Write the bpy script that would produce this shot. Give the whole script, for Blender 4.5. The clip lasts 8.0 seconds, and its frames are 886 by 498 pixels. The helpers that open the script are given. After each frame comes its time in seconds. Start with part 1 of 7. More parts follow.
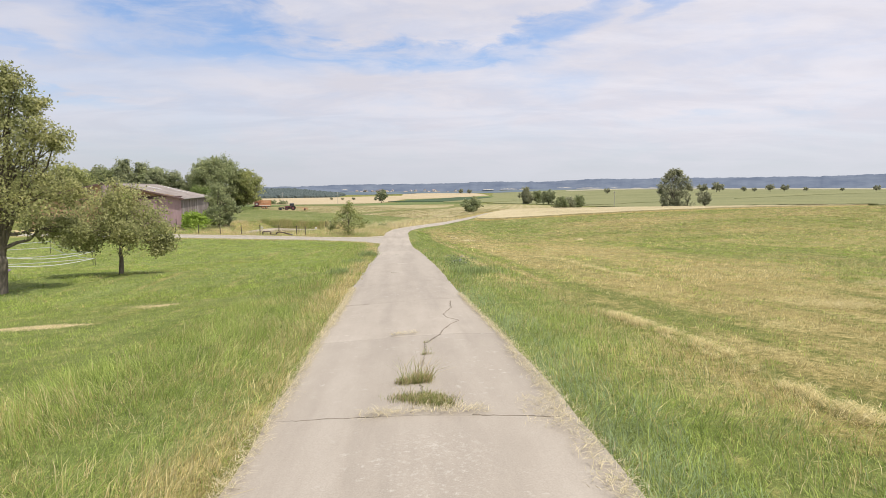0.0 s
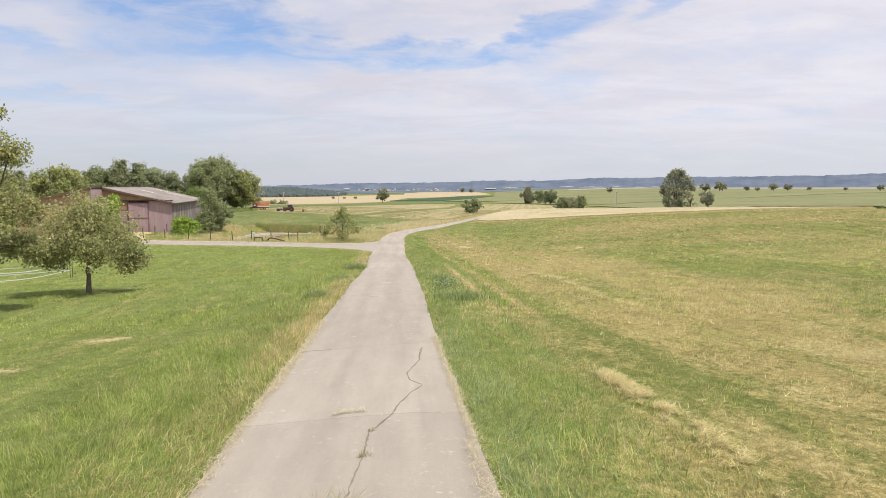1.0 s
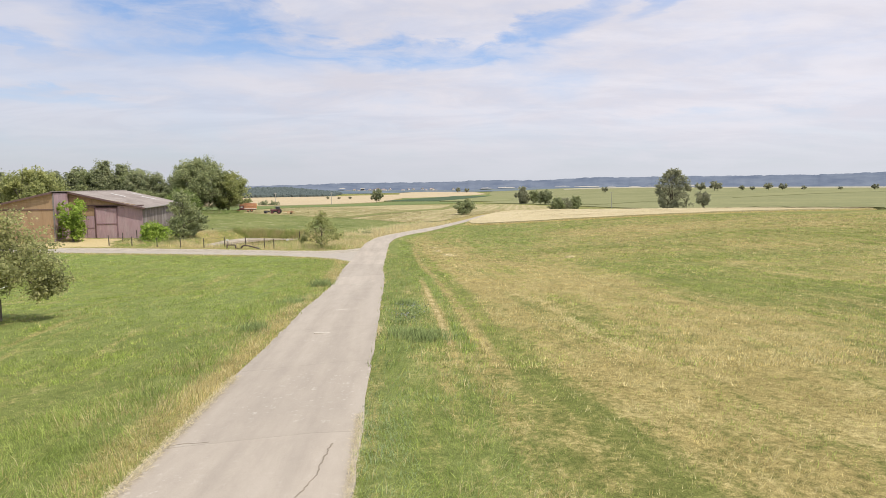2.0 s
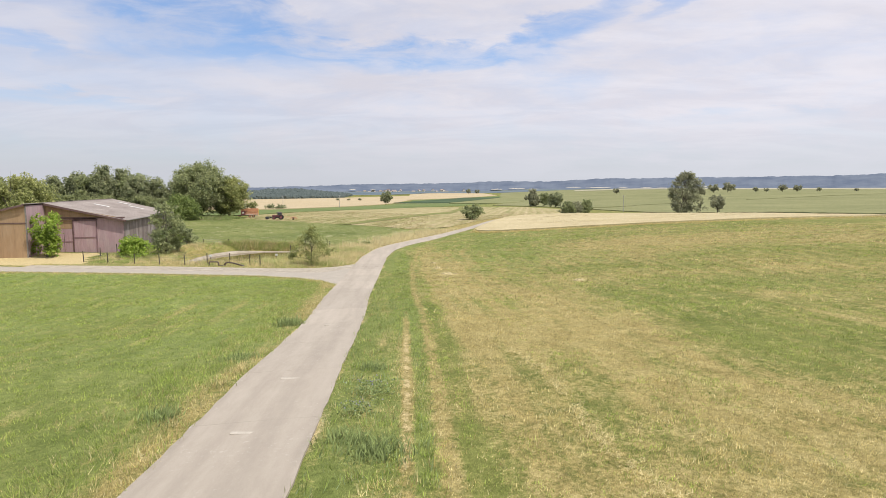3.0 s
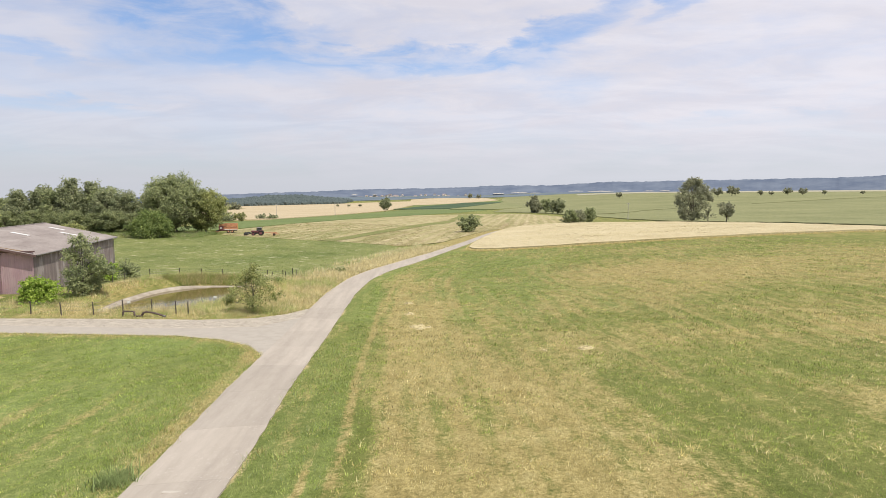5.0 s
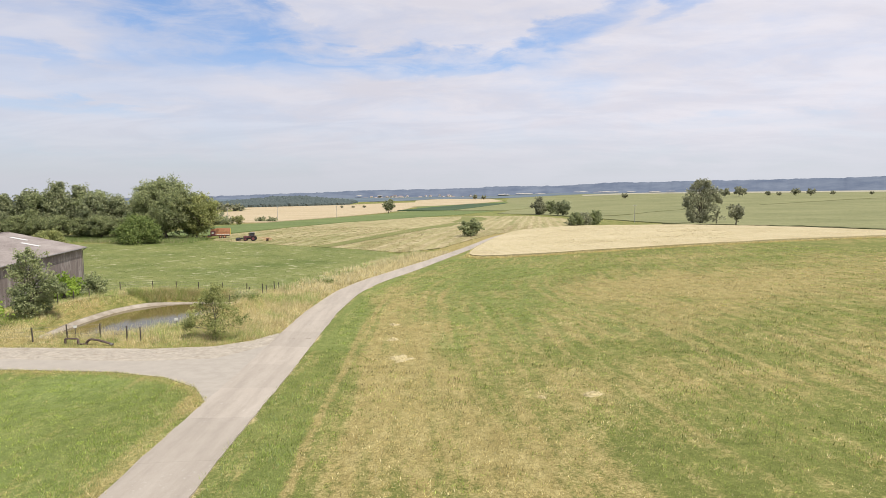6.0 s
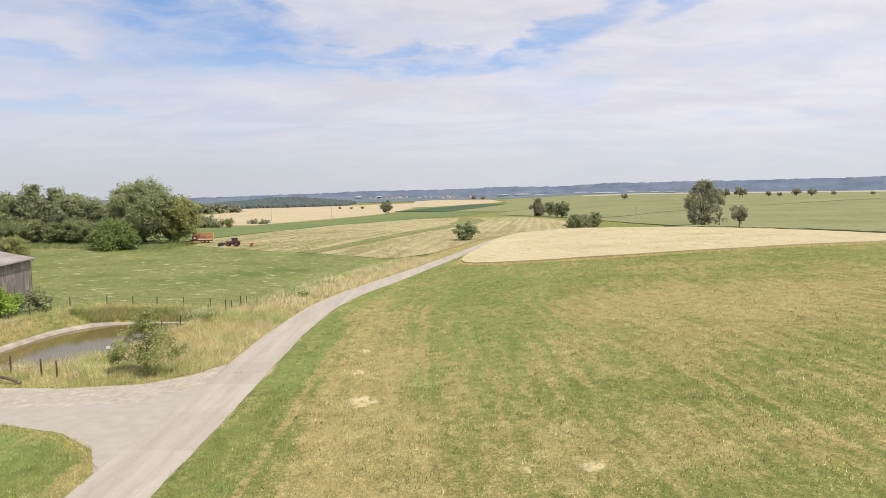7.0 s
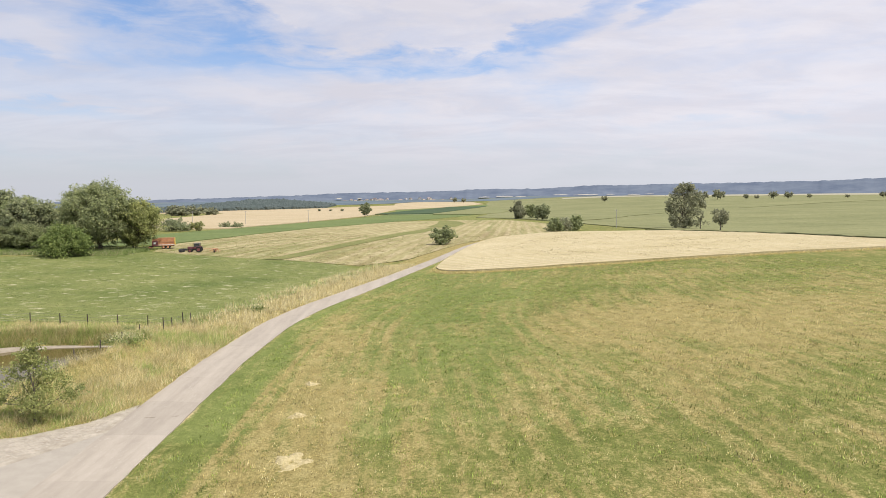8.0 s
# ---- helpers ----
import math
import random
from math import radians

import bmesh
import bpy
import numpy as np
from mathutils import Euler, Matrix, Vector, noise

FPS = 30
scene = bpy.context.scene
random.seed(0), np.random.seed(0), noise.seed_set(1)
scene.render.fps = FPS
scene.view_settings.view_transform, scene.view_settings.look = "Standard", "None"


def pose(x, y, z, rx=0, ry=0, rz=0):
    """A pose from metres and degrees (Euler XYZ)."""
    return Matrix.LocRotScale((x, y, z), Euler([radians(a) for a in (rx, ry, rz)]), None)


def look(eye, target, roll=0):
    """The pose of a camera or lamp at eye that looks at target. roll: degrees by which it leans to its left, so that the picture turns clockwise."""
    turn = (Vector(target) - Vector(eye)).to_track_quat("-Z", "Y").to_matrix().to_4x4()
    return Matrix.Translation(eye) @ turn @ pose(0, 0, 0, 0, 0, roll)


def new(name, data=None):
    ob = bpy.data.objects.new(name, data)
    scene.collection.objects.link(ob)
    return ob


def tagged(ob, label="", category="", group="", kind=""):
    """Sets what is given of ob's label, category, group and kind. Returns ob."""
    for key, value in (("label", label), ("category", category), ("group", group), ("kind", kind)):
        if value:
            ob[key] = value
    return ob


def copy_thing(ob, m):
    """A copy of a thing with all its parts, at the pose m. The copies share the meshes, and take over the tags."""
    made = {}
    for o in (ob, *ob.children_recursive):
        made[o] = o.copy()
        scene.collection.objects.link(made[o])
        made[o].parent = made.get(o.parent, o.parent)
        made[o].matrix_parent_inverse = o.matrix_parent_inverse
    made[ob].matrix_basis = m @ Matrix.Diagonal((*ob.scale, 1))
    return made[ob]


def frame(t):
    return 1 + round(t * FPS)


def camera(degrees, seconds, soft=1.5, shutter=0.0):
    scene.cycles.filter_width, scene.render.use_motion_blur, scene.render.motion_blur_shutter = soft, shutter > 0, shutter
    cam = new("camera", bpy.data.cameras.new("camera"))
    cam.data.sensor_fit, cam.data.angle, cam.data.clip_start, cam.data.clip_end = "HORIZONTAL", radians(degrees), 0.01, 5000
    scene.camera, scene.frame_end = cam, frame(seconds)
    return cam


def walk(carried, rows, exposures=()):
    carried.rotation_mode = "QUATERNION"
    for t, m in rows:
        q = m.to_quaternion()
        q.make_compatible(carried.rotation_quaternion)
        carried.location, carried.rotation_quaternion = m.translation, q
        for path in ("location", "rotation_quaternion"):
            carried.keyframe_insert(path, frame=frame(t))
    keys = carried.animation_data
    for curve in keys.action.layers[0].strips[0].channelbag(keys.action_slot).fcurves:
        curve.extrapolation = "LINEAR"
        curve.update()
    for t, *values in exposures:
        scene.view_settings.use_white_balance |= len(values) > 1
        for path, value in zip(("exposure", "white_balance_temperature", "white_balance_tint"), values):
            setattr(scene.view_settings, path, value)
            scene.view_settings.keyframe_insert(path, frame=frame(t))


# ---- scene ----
cam = camera(70.4, 8.0, 0.5)
PATH = [
    (0, (0.029, -0.534, 2.81), (0.027, 1.457, 2.615), -0.1),
    (0.5, (0.379, 0.374, 3.363), (0.368, 2.364, 3.166), -0.04),
    (1, (0.799, 1.665, 3.585), (0.79, 3.655, 3.386), -0.04),
    (1.5, (1.407, 3.644, 3.68), (1.421, 5.634, 3.48), 0.06),
    (1.7, (1.686, 4.625, 3.777), (1.699, 6.615, 3.577), -0.04),
    (2.8, (3.129, 10.782, 5.122), (3.103, 12.772, 4.921), -0.14),
    (3, (3.372, 12.064, 5.303), (3.343, 14.054, 5.106), -0.14),
    (3.5, (3.967, 15.491, 6.001), (3.934, 17.481, 5.807), -0.26),
    (4, (4.679, 19.115, 6.704), (4.644, 21.106, 6.513), -0.32),
    (4.5, (5.366, 22.534, 7.146), (5.329, 24.525, 6.959), -0.5),
    (4.7, (5.603, 23.922, 7.235), (5.567, 25.913, 7.05), -0.5),
    (5.8, (6.98, 31.579, 8.092), (6.93, 33.57, 7.91), -0.6),
    (6, (7.31, 32.978, 8.164), (7.256, 34.969, 7.983), -0.6),
    (6.5, (8.128, 36.632, 8.464), (8.071, 38.623, 8.284), -0.6),
    (7, (8.984, 40.791, 8.644), (8.931, 42.782, 8.465), -0.7),
    (7.4, (9.59, 44.103, 8.799), (9.549, 46.095, 8.621), -0.7),
    (7.5, (9.721, 44.862, 8.815), (9.683, 46.854, 8.64), -0.7),
    (8, (10.255, 48.258, 8.868), (10.262, 50.25, 8.695), -0.6),
]
walk(cam, [(t, look(eye, target, roll)) for t, eye, target, roll in PATH])

# ---------------------------------------------------------------- light
SUN_DIR = Vector((0.43, -0.25, 0.87)).normalized()
scene.view_settings.exposure = 0.0

world = bpy.data.worlds.new("sky")
scene.world = world
world.use_nodes = True


def make_sky():
    """Clear summer sky under a broken veil of thin high cloud."""
    nt = world.node_tree
    nt.nodes.clear()
    n, link = nt.nodes.new, nt.links.new
    out, bg = n("ShaderNodeOutputWorld"), n("ShaderNodeBackground")
    sky = n("ShaderNodeTexSky")
    sky.sky_type, sky.sun_disc = "NISHITA", False
    sky.sun_elevation = math.asin(SUN_DIR.z)
    sky.sun_rotation = math.atan2(SUN_DIR.x, SUN_DIR.y)
    sky.air_density, sky.dust_density, sky.ozone_density = 1.0, 1.5, 1.5
    tc, sep = n("ShaderNodeTexCoord"), n("ShaderNodeSeparateXYZ")
    link(tc.outputs["Generated"], sep.inputs[0])
    up = n("ShaderNodeMath")
    up.operation = "MAXIMUM"
    up.inputs[1].default_value = 0.0
    link(sep.outputs["Z"], up.inputs[0])
    lift = n("ShaderNodeMath")
    lift.operation = "ADD"
    lift.inputs[1].default_value = 0.16
    link(up.outputs[0], lift.inputs[0])
    # the cloud layer is a flat sheet high above the fields
    def calc_(op, a, b):
        m = n("ShaderNodeMath")
        m.operation = op
        for i, v in enumerate((a, b)):
            if isinstance(v, (int, float)):
                m.inputs[i].default_value = v
            else:
                link(v, m.inputs[i])
        return m.outputs[0]

    def veil_noise(scale, detail, offset, sx, turn, rough=0.55):
        mp, tex = n("ShaderNodeMapping"), n("ShaderNodeTexNoise")
        mp.inputs["Location"].default_value, mp.inputs["Scale"].default_value = offset, (sx, 1.0, 1.0)
        mp.inputs["Rotation"].default_value = (0, 0, radians(turn))
        link(comb.outputs[0], mp.inputs["Vector"])
        tex.inputs["Scale"].default_value, tex.inputs["Detail"].default_value = scale, detail
        tex.inputs["Roughness"].default_value, tex.inputs["Distortion"].default_value = rough, 0.5
        link(mp.outputs[0], tex.inputs["Vector"])
        return tex.outputs["Fac"]

    def span_(v, a, b, c, d):
        m = n("ShaderNodeMapRange")
        m.interpolation_type = "SMOOTHSTEP"
        link(v, m.inputs["Value"])
        for key, w in (("From Min", a), ("From Max", b), ("To Min", c), ("To Max", d)):
            m.inputs[key].default_value = w
        return m.outputs[0]

    comb = n("ShaderNodeCombineXYZ")
    for i, axis in enumerate(("X", "Y")):
        link(calc_("DIVIDE", sep.outputs[axis], lift.outputs[0]), comb.inputs[i])
    soft = veil_noise(0.75, 4.0, (3.1, 7.4, 0.0), 0.8, 14)
    wisp = veil_noise(2.6, 9.0, (0.3, 2.2, 5.0), 0.5, 20, 0.62)
    # bearing and height above the horizon, in degrees
    flat = calc_("SQRT", calc_("ADD", calc_("MULTIPLY", sep.outputs["X"], sep.outputs["X"]), calc_("MULTIPLY", sep.outputs["Y"], sep.outputs["Y"])), 0.0)
    az = calc_("MULTIPLY", calc_("ARCTAN2", sep.outputs["X"], sep.outputs["Y"]), 57.2958)
    el = calc_("MULTIPLY", calc_("ARCTAN2", sep.outputs["Z"], flat), 57.2958)
    dome = n("ShaderNodeCombineXYZ")
    link(calc_("MULTIPLY", az, 0.045), dome.inputs[0])
    link(calc_("MULTIPLY", el, 0.16), dome.inputs[1])

    def dome_noise(scale, detail, offset, rough=0.6):
        mp, tex = n("ShaderNodeMapping"), n("ShaderNodeTexNoise")
        mp.inputs["Location"].default_value, mp.inputs["Rotation"].default_value = offset, (0, 0, radians(-8))
        link(dome.outputs[0], mp.inputs["Vector"])
        tex.inputs["Scale"].default_value, tex.inputs["Detail"].default_value, tex.inputs["Roughness"].default_value = scale, detail, rough
        tex.inputs["Distortion"].default_value = 0.4
        link(mp.outputs[0], tex.inputs["Vector"])
        return tex.outputs["Fac"]

    drift, fluff, curl = dome_noise(1.6, 5.0, (4.2, 1.3, 0.0)), dome_noise(3.4, 8.0, (7.7, 3.9, 0.0), 0.62), dome_noise(2.2, 7.0, (1.1, 8.3, 2.0))
    ga = calc_("ADD", az, calc_("MULTIPLY", calc_("SUBTRACT", curl, 0.5), 11.0))
    ge = calc_("ADD", el, calc_("MULTIPLY", calc_("SUBTRACT", fluff, 0.5), 3.4))
    # ragged gaps in the veil, and one thicker bank before them: bearing, height, half width, half height, slant, depth
    gap = None
    for a0, e0, w, h, slant, depth in ((-23.0, 13.9, 5.6, 3.0, 0, 1.0), (-18.5, 11.6, 5.6, 1.1, -12, 0.6), (-10.6, 11.5, 7.2, 0.8, -5, 0.75), (0.9, 11.6, 7.6, 1.0, 2, 0.95), (9.6, 13.6, 6.0, 0.8, 20, 0.9),
                                      (-33.9, 10.6, 5.0, 0.55, -8, 0.5), (-32.6, 7.0, 5.5, 0.45, -3, 0.5), (9.4, 9.2, 3.0, 1.3, 0, 0.35), (20.3, 15.2, 3.4, 0.6, 15, 0.8), (-34.7, 14.1, 2.6, 0.6, 0, 0.5),
                                      (23.6, 5.6, 5.4, 0.5, 0, 0.28), (-15.0, 14.3, 4.6, 1.8, -20, 0.55), (-3.6, 14.5, 9.6, 0.85, -10, -0.9)):
        c, k = math.cos(radians(slant)), math.sin(radians(slant))
        da, de = calc_("SUBTRACT", ga, a0), calc_("SUBTRACT", ge, e0)
        u = calc_("DIVIDE", calc_("ADD", calc_("MULTIPLY", da, c), calc_("MULTIPLY", de, k)), w)
        v = calc_("DIVIDE", calc_("SUBTRACT", calc_("MULTIPLY", de, c), calc_("MULTIPLY", da, k)), h)
        g = span_(calc_("ADD", calc_("MULTIPLY", u, u), calc_("MULTIPLY", v, v)), 0.0, 3.2, depth, 0.0)
        gap = g if gap is None else calc_("ADD", gap, g)
    gap = calc_("MINIMUM", calc_("MAXIMUM", gap, 0.0), 1.0)
    # more open sky overhead
    gap = calc_("MAXIMUM", gap, calc_("MULTIPLY", span_(el, 17.0, 24.0, 0.0, 0.75), span_(drift, 0.5, 0.62, 0.0, 1.0)))
    thin = span_(calc_("ADD", calc_("MULTIPLY", drift, 0.5), calc_("MULTIPLY", fluff, 0.5)), 0.36, 0.60, 0.80, 0.99)
    # the veil thins out towards the west
    thin = calc_("MULTIPLY", thin, span_(sep.outputs["X"], -0.62, -0.05, 0.84, 1.0))
    veil_v = calc_("SUBTRACT", thin, calc_("MULTIPLY", gap, span_(fluff, 0.36, 0.66, 0.68, 0.34)))
    low = n("ShaderNodeMapRange")
    low.inputs["From Min"].default_value, low.inputs["From Max"].default_value = 0.02, 0.12
    low.inputs["To Min"].default_value, low.inputs["To Max"].default_value = 0.95, 0.0
    link(up.outputs[0], low.inputs["Value"])
    veil = n("ShaderNodeMath")
    veil.operation = "MAXIMUM"
    link(veil_v, veil.inputs[0])
    link(low.outputs[0], veil.inputs[1])
    cloud = n("ShaderNodeMix")
    cloud.data_type = "RGBA"
    cloud.inputs["A"].default_value = (6.45, 6.3, 6.95, 1)
    cloud.inputs["B"].default_value = (7.2, 7.0, 7.55, 1)
    link(span_(wisp, 0.35, 0.65, 0.0, 1.0), cloud.inputs["Factor"])
    tone = n("ShaderNodeMix")
    tone.data_type = "RGBA"
    tone.inputs["A"].default_value = (5.85, 6.0, 6.55, 1)
    link(span_(up.outputs[0], 0.0, 0.12, 0.0, 1.0), tone.inputs["Factor"])
    link(cloud.outputs["Result"], tone.inputs["B"])
    mix = n("ShaderNodeMix")
    mix.data_type = "RGBA"
    link(veil.outputs[0], mix.inputs["Factor"])
    # between the clouds the blue is deep and clean
    clean = n("ShaderNodeMix")
    clean.data_type, clean.blend_type = "RGBA", "MULTIPLY"
    clean.inputs["Factor"].default_value = 1.0
    clean.inputs["B"].default_value = (1.15, 1.34, 1.62, 1)
    link(sky.outputs[0], clean.inputs["A"])
    link(clean.outputs["Result"], mix.inputs["A"])
    link(tone.outputs["Result"], mix.inputs["B"])
    link(mix.outputs["Result"], bg.inputs["Color"])
    # the veil is brighter on the sun's side
    link(span_(sep.outputs["X"], -0.6, 0.6, 0.104, 0.117), bg.inputs["Strength"])
    link(bg.outputs[0], out.inputs["Surface"])


make_sky()
sun = new("sun", bpy.data.lights.new("sun", "SUN"))
sun.data.energy, sun.data.angle, sun.data.color = 3.7, radians(0.6), (1.0, 0.94, 0.83)
sun.matrix_world = look((0, 0, 60), Vector((0, 0, 60)) - SUN_DIR)

# ---------------------------------------------------------------- materials
def node_set(name):
    m = bpy.data.materials.new(name)
    m.use_nodes = True
    nt = m.node_tree
    return m, nt, nt.nodes["Principled BSDF"], nt.nodes.new, nt.links.new


def noise_tex(nt, scale, detail=4.0, rough=0.6, stretch=None, turn=0.0, coord="Object", distortion=0.0):
    n, link = nt.nodes.new, nt.links.new
    tc = n("ShaderNodeTexCoord")
    tex = n("ShaderNodeTexNoise")
    tex.inputs["Scale"].default_value, tex.inputs["Detail"].default_value = scale, detail
    tex.inputs["Roughness"].default_value, tex.inputs["Distortion"].default_value = rough, distortion
    # turned first, then stretched, so that streaks run along the turned axis
    rot, mp = n("ShaderNodeMapping"), n("ShaderNodeMapping")
    rot.inputs["Rotation"].default_value = (0, 0, radians(turn))
    mp.inputs["Scale"].default_value = stretch or (1, 1, 1)
    link(tc.outputs[coord], rot.inputs["Vector"])
    link(rot.outputs[0], mp.inputs["Vector"])
    link(mp.outputs[0], tex.inputs["Vector"])
    return tex.outputs["Fac"]


def ramp_of(nt, value, stops):
    r = nt.nodes.new("ShaderNodeValToRGB")
    e = r.color_ramp.elements
    while len(e) < len(stops):
        e.new(0.5)
    for el, (p, c) in zip(e, stops):
        el.position, el.color = p, (*c, 1)
    nt.links.new(value, r.inputs["Fac"])
    return r.outputs["Color"]


def mixed(nt, fac, a, b, how="MIX"):
    m = nt.nodes.new("ShaderNodeMix")
    m.data_type, m.blend_type = "RGBA", how
    for key, v in (("Factor", fac), ("A", a), ("B", b)):
        s = m.inputs[key] if key == "Factor" else [i for i in m.inputs if i.name == key and i.type == "RGBA"][0]
        if isinstance(v, (int, float)):
            s.default_value = v
        elif isinstance(v, tuple):
            s.default_value = (*v, 1)
        else:
            nt.links.new(v, s)
    return [o for o in m.outputs if o.type == "RGBA"][0]


def calc(nt, op, a, b=None, c=None):
    m = nt.nodes.new("ShaderNodeMath")
    m.operation = op
    for i, v in enumerate((a, b, c)):
        if v is None:
            continue
        if isinstance(v, (int, float)):
            m.inputs[i].default_value = v
        else:
            nt.links.new(v, m.inputs[i])
    return m.outputs[0]


def span(nt, value, a, b, c=0.0, d=1.0):
    m = nt.nodes.new("ShaderNodeMapRange")
    m.interpolation_type = "SMOOTHSTEP"
    nt.links.new(value, m.inputs["Value"])
    for key, v in (("From Min", a), ("From Max", b), ("To Min", c), ("To Max", d)):
        m.inputs[key].default_value = v
    return m.outputs[0]


def bump(nt, bsdf, height, strength, dist):
    b = nt.nodes.new("ShaderNodeBump")
    b.inputs["Strength"].default_value, b.inputs["Distance"].default_value = strength, dist
    nt.links.new(height, b.inputs["Height"])
    nt.links.new(b.outputs[0], bsdf.inputs["Normal"])


def attr(nt, name):
    a = nt.nodes.new("ShaderNodeAttribute")
    a.attribute_name = name
    return a


def surface(name, stops, scale, rough=0.8, detail=5.0, fine=0.0, fine_scale=40.0, relief=0.0, relief_scale=30.0, metal=0.0, stretch=None, turn=0.0, spread=0.0):
    """A plain two-scale material: a colour ramp over noise, a finer grain over it, relief, and a shift from piece to piece."""
    m, nt, bsdf, n, link = node_set(name)
    col = ramp_of(nt, noise_tex(nt, scale, detail, 0.6, stretch, turn), stops)
    if fine:
        g = noise_tex(nt, fine_scale, 6.0, 0.7, stretch, turn)
        col = mixed(nt, fine, col, ramp_of(nt, g, ((0.3, (0.35, 0.35, 0.35)), (0.7, (1.5, 1.5, 1.5)))), "MULTIPLY")
    if spread:
        oi = n("ShaderNodeObjectInfo")
        v = span(nt, oi.outputs["Random"], 0, 1, 1 - spread, 1 + spread)
        hsv = n("ShaderNodeHueSaturation")
        link(v, hsv.inputs["Value"])
        link(col, hsv.inputs["Color"])
        col = hsv.outputs[0]
    link(col, bsdf.inputs["Base Color"])
    bsdf.inputs["Roughness"].default_value, bsdf.inputs["Metallic"].default_value = rough, metal
    if "Specular IOR Level" in bsdf.inputs:
        bsdf.inputs["Specular IOR Level"].default_value = 0.3
    if relief:
        bump(nt, bsdf, noise_tex(nt, relief_scale, 6.0, 0.65, stretch, turn), 0.6, relief)
    return m


def up_normal(nt, weight, *shaders):
    """Thin leaves scatter light from all sides: shade them partly as the sward or crown as a whole."""
    geo, mul, add, nor = nt.nodes.new("ShaderNodeNewGeometry"), nt.nodes.new("ShaderNodeVectorMath"), nt.nodes.new("ShaderNodeVectorMath"), nt.nodes.new("ShaderNodeVectorMath")
    mul.operation, add.operation, nor.operation = "SCALE", "ADD", "NORMALIZE"
    mul.inputs["Scale"].default_value = 1 - weight
    add.inputs[1].default_value = (0, 0, weight)
    nt.links.new(geo.outputs["Normal"], mul.inputs[0])
    nt.links.new(mul.outputs[0], add.inputs[0])
    nt.links.new(add.outputs[0], nor.inputs[0])
    for sh in shaders:
        nt.links.new(nor.outputs[0], sh.inputs["Normal"])


def make_leaf(name, dark, light, hint=(0.2, 0.2, 0.05), through_light=0.42):
    """Foliage: each leaf has its own tone, whole clumps drift, and light passes through."""
    m, nt, bsdf, n, link = node_set(name)
    geo = n("ShaderNodeNewGeometry")
    col = ramp_of(nt, geo.outputs["Random Per Island"], ((0.0, dark), (0.6, light), (1.0, hint)))
    drift = ramp_of(nt, noise_tex(nt, 0.5, 3.0), ((0.3, (0.7, 0.75, 0.7)), (0.7, (1.25, 1.2, 1.15))))
    col = mixed(nt, 1.0, col, drift, "MULTIPLY")
    link(col, bsdf.inputs["Base Color"])
    bsdf.inputs["Roughness"].default_value = 0.55
    bsdf.inputs["Specular IOR Level"].default_value = 0.3
    tr, mx = n("ShaderNodeBsdfTranslucent"), n("ShaderNodeMixShader")
    link(col, tr.inputs["Color"])
    mx.inputs[0].default_value = through_light * 0.8
    up_normal(nt, 0.5, bsdf)
    link(bsdf.outputs[0], mx.inputs[1])
    link(tr.outputs[0], mx.inputs[2])
    link(mx.outputs[0], nt.nodes["Material Output"].inputs["Surface"])
    return m


def make_blades():
    """Grass blades: the tone is stored blade by blade."""
    m, nt, bsdf, n, link = node_set("grass_blades")
    col = attr(nt, "tone").outputs["Color"]
    link(col, bsdf.inputs["Base Color"])
    bsdf.inputs["Roughness"].default_value = 0.6
    bsdf.inputs["Specular IOR Level"].default_value = 0.25
    tr, mx = n("ShaderNodeBsdfTranslucent"), n("ShaderNodeMixShader")
    link(col, tr.inputs["Color"])
    mx.inputs[0].default_value = 0.42
    up_normal(nt, 0.75, bsdf)
    link(bsdf.outputs[0], mx.inputs[1])
    link(tr.outputs[0], mx.inputs[2])
    link(mx.outputs[0], nt.nodes["Material Output"].inputs["Surface"])
    return m


def make_strands():
    """Loose dry straw, opaque and matt."""
    m, nt, bsdf, n, link = node_set("straw_strands")
    link(attr(nt, "tone").outputs["Color"], bsdf.inputs["Base Color"])
    bsdf.inputs["Roughness"].default_value = 0.8
    tr, mx = n("ShaderNodeBsdfTranslucent"), n("ShaderNodeMixShader")
    link(attr(nt, "tone").outputs["Color"], tr.inputs["Color"])
    mx.inputs[0].default_value = 0.25
    up_normal(nt, 0.85, bsdf)
    link(bsdf.outputs[0], mx.inputs[1])
    link(tr.outputs[0], mx.inputs[2])
    link(mx.outputs[0], nt.nodes["Material Output"].inputs["Surface"])
    return m


# wheel tracks and mown rows in the meadow: offset from the lane, half width, from, to, how dry
TRACKS = ((4.1, 0.17, 20, 52, 1.0), (4.55, 0.25, 20, 62, -0.3), (5.1, 0.24, 18, 100, 0.6), (5.9, 0.45, 16, 62, -0.35), (5.6, 0.25, 78, 130, 0.5), (6.9, 0.5, 22, 130, 0.35), (10.5, 0.5, 70, 135, 0.35), (12.8, 0.5, 80, 140, 0.35))


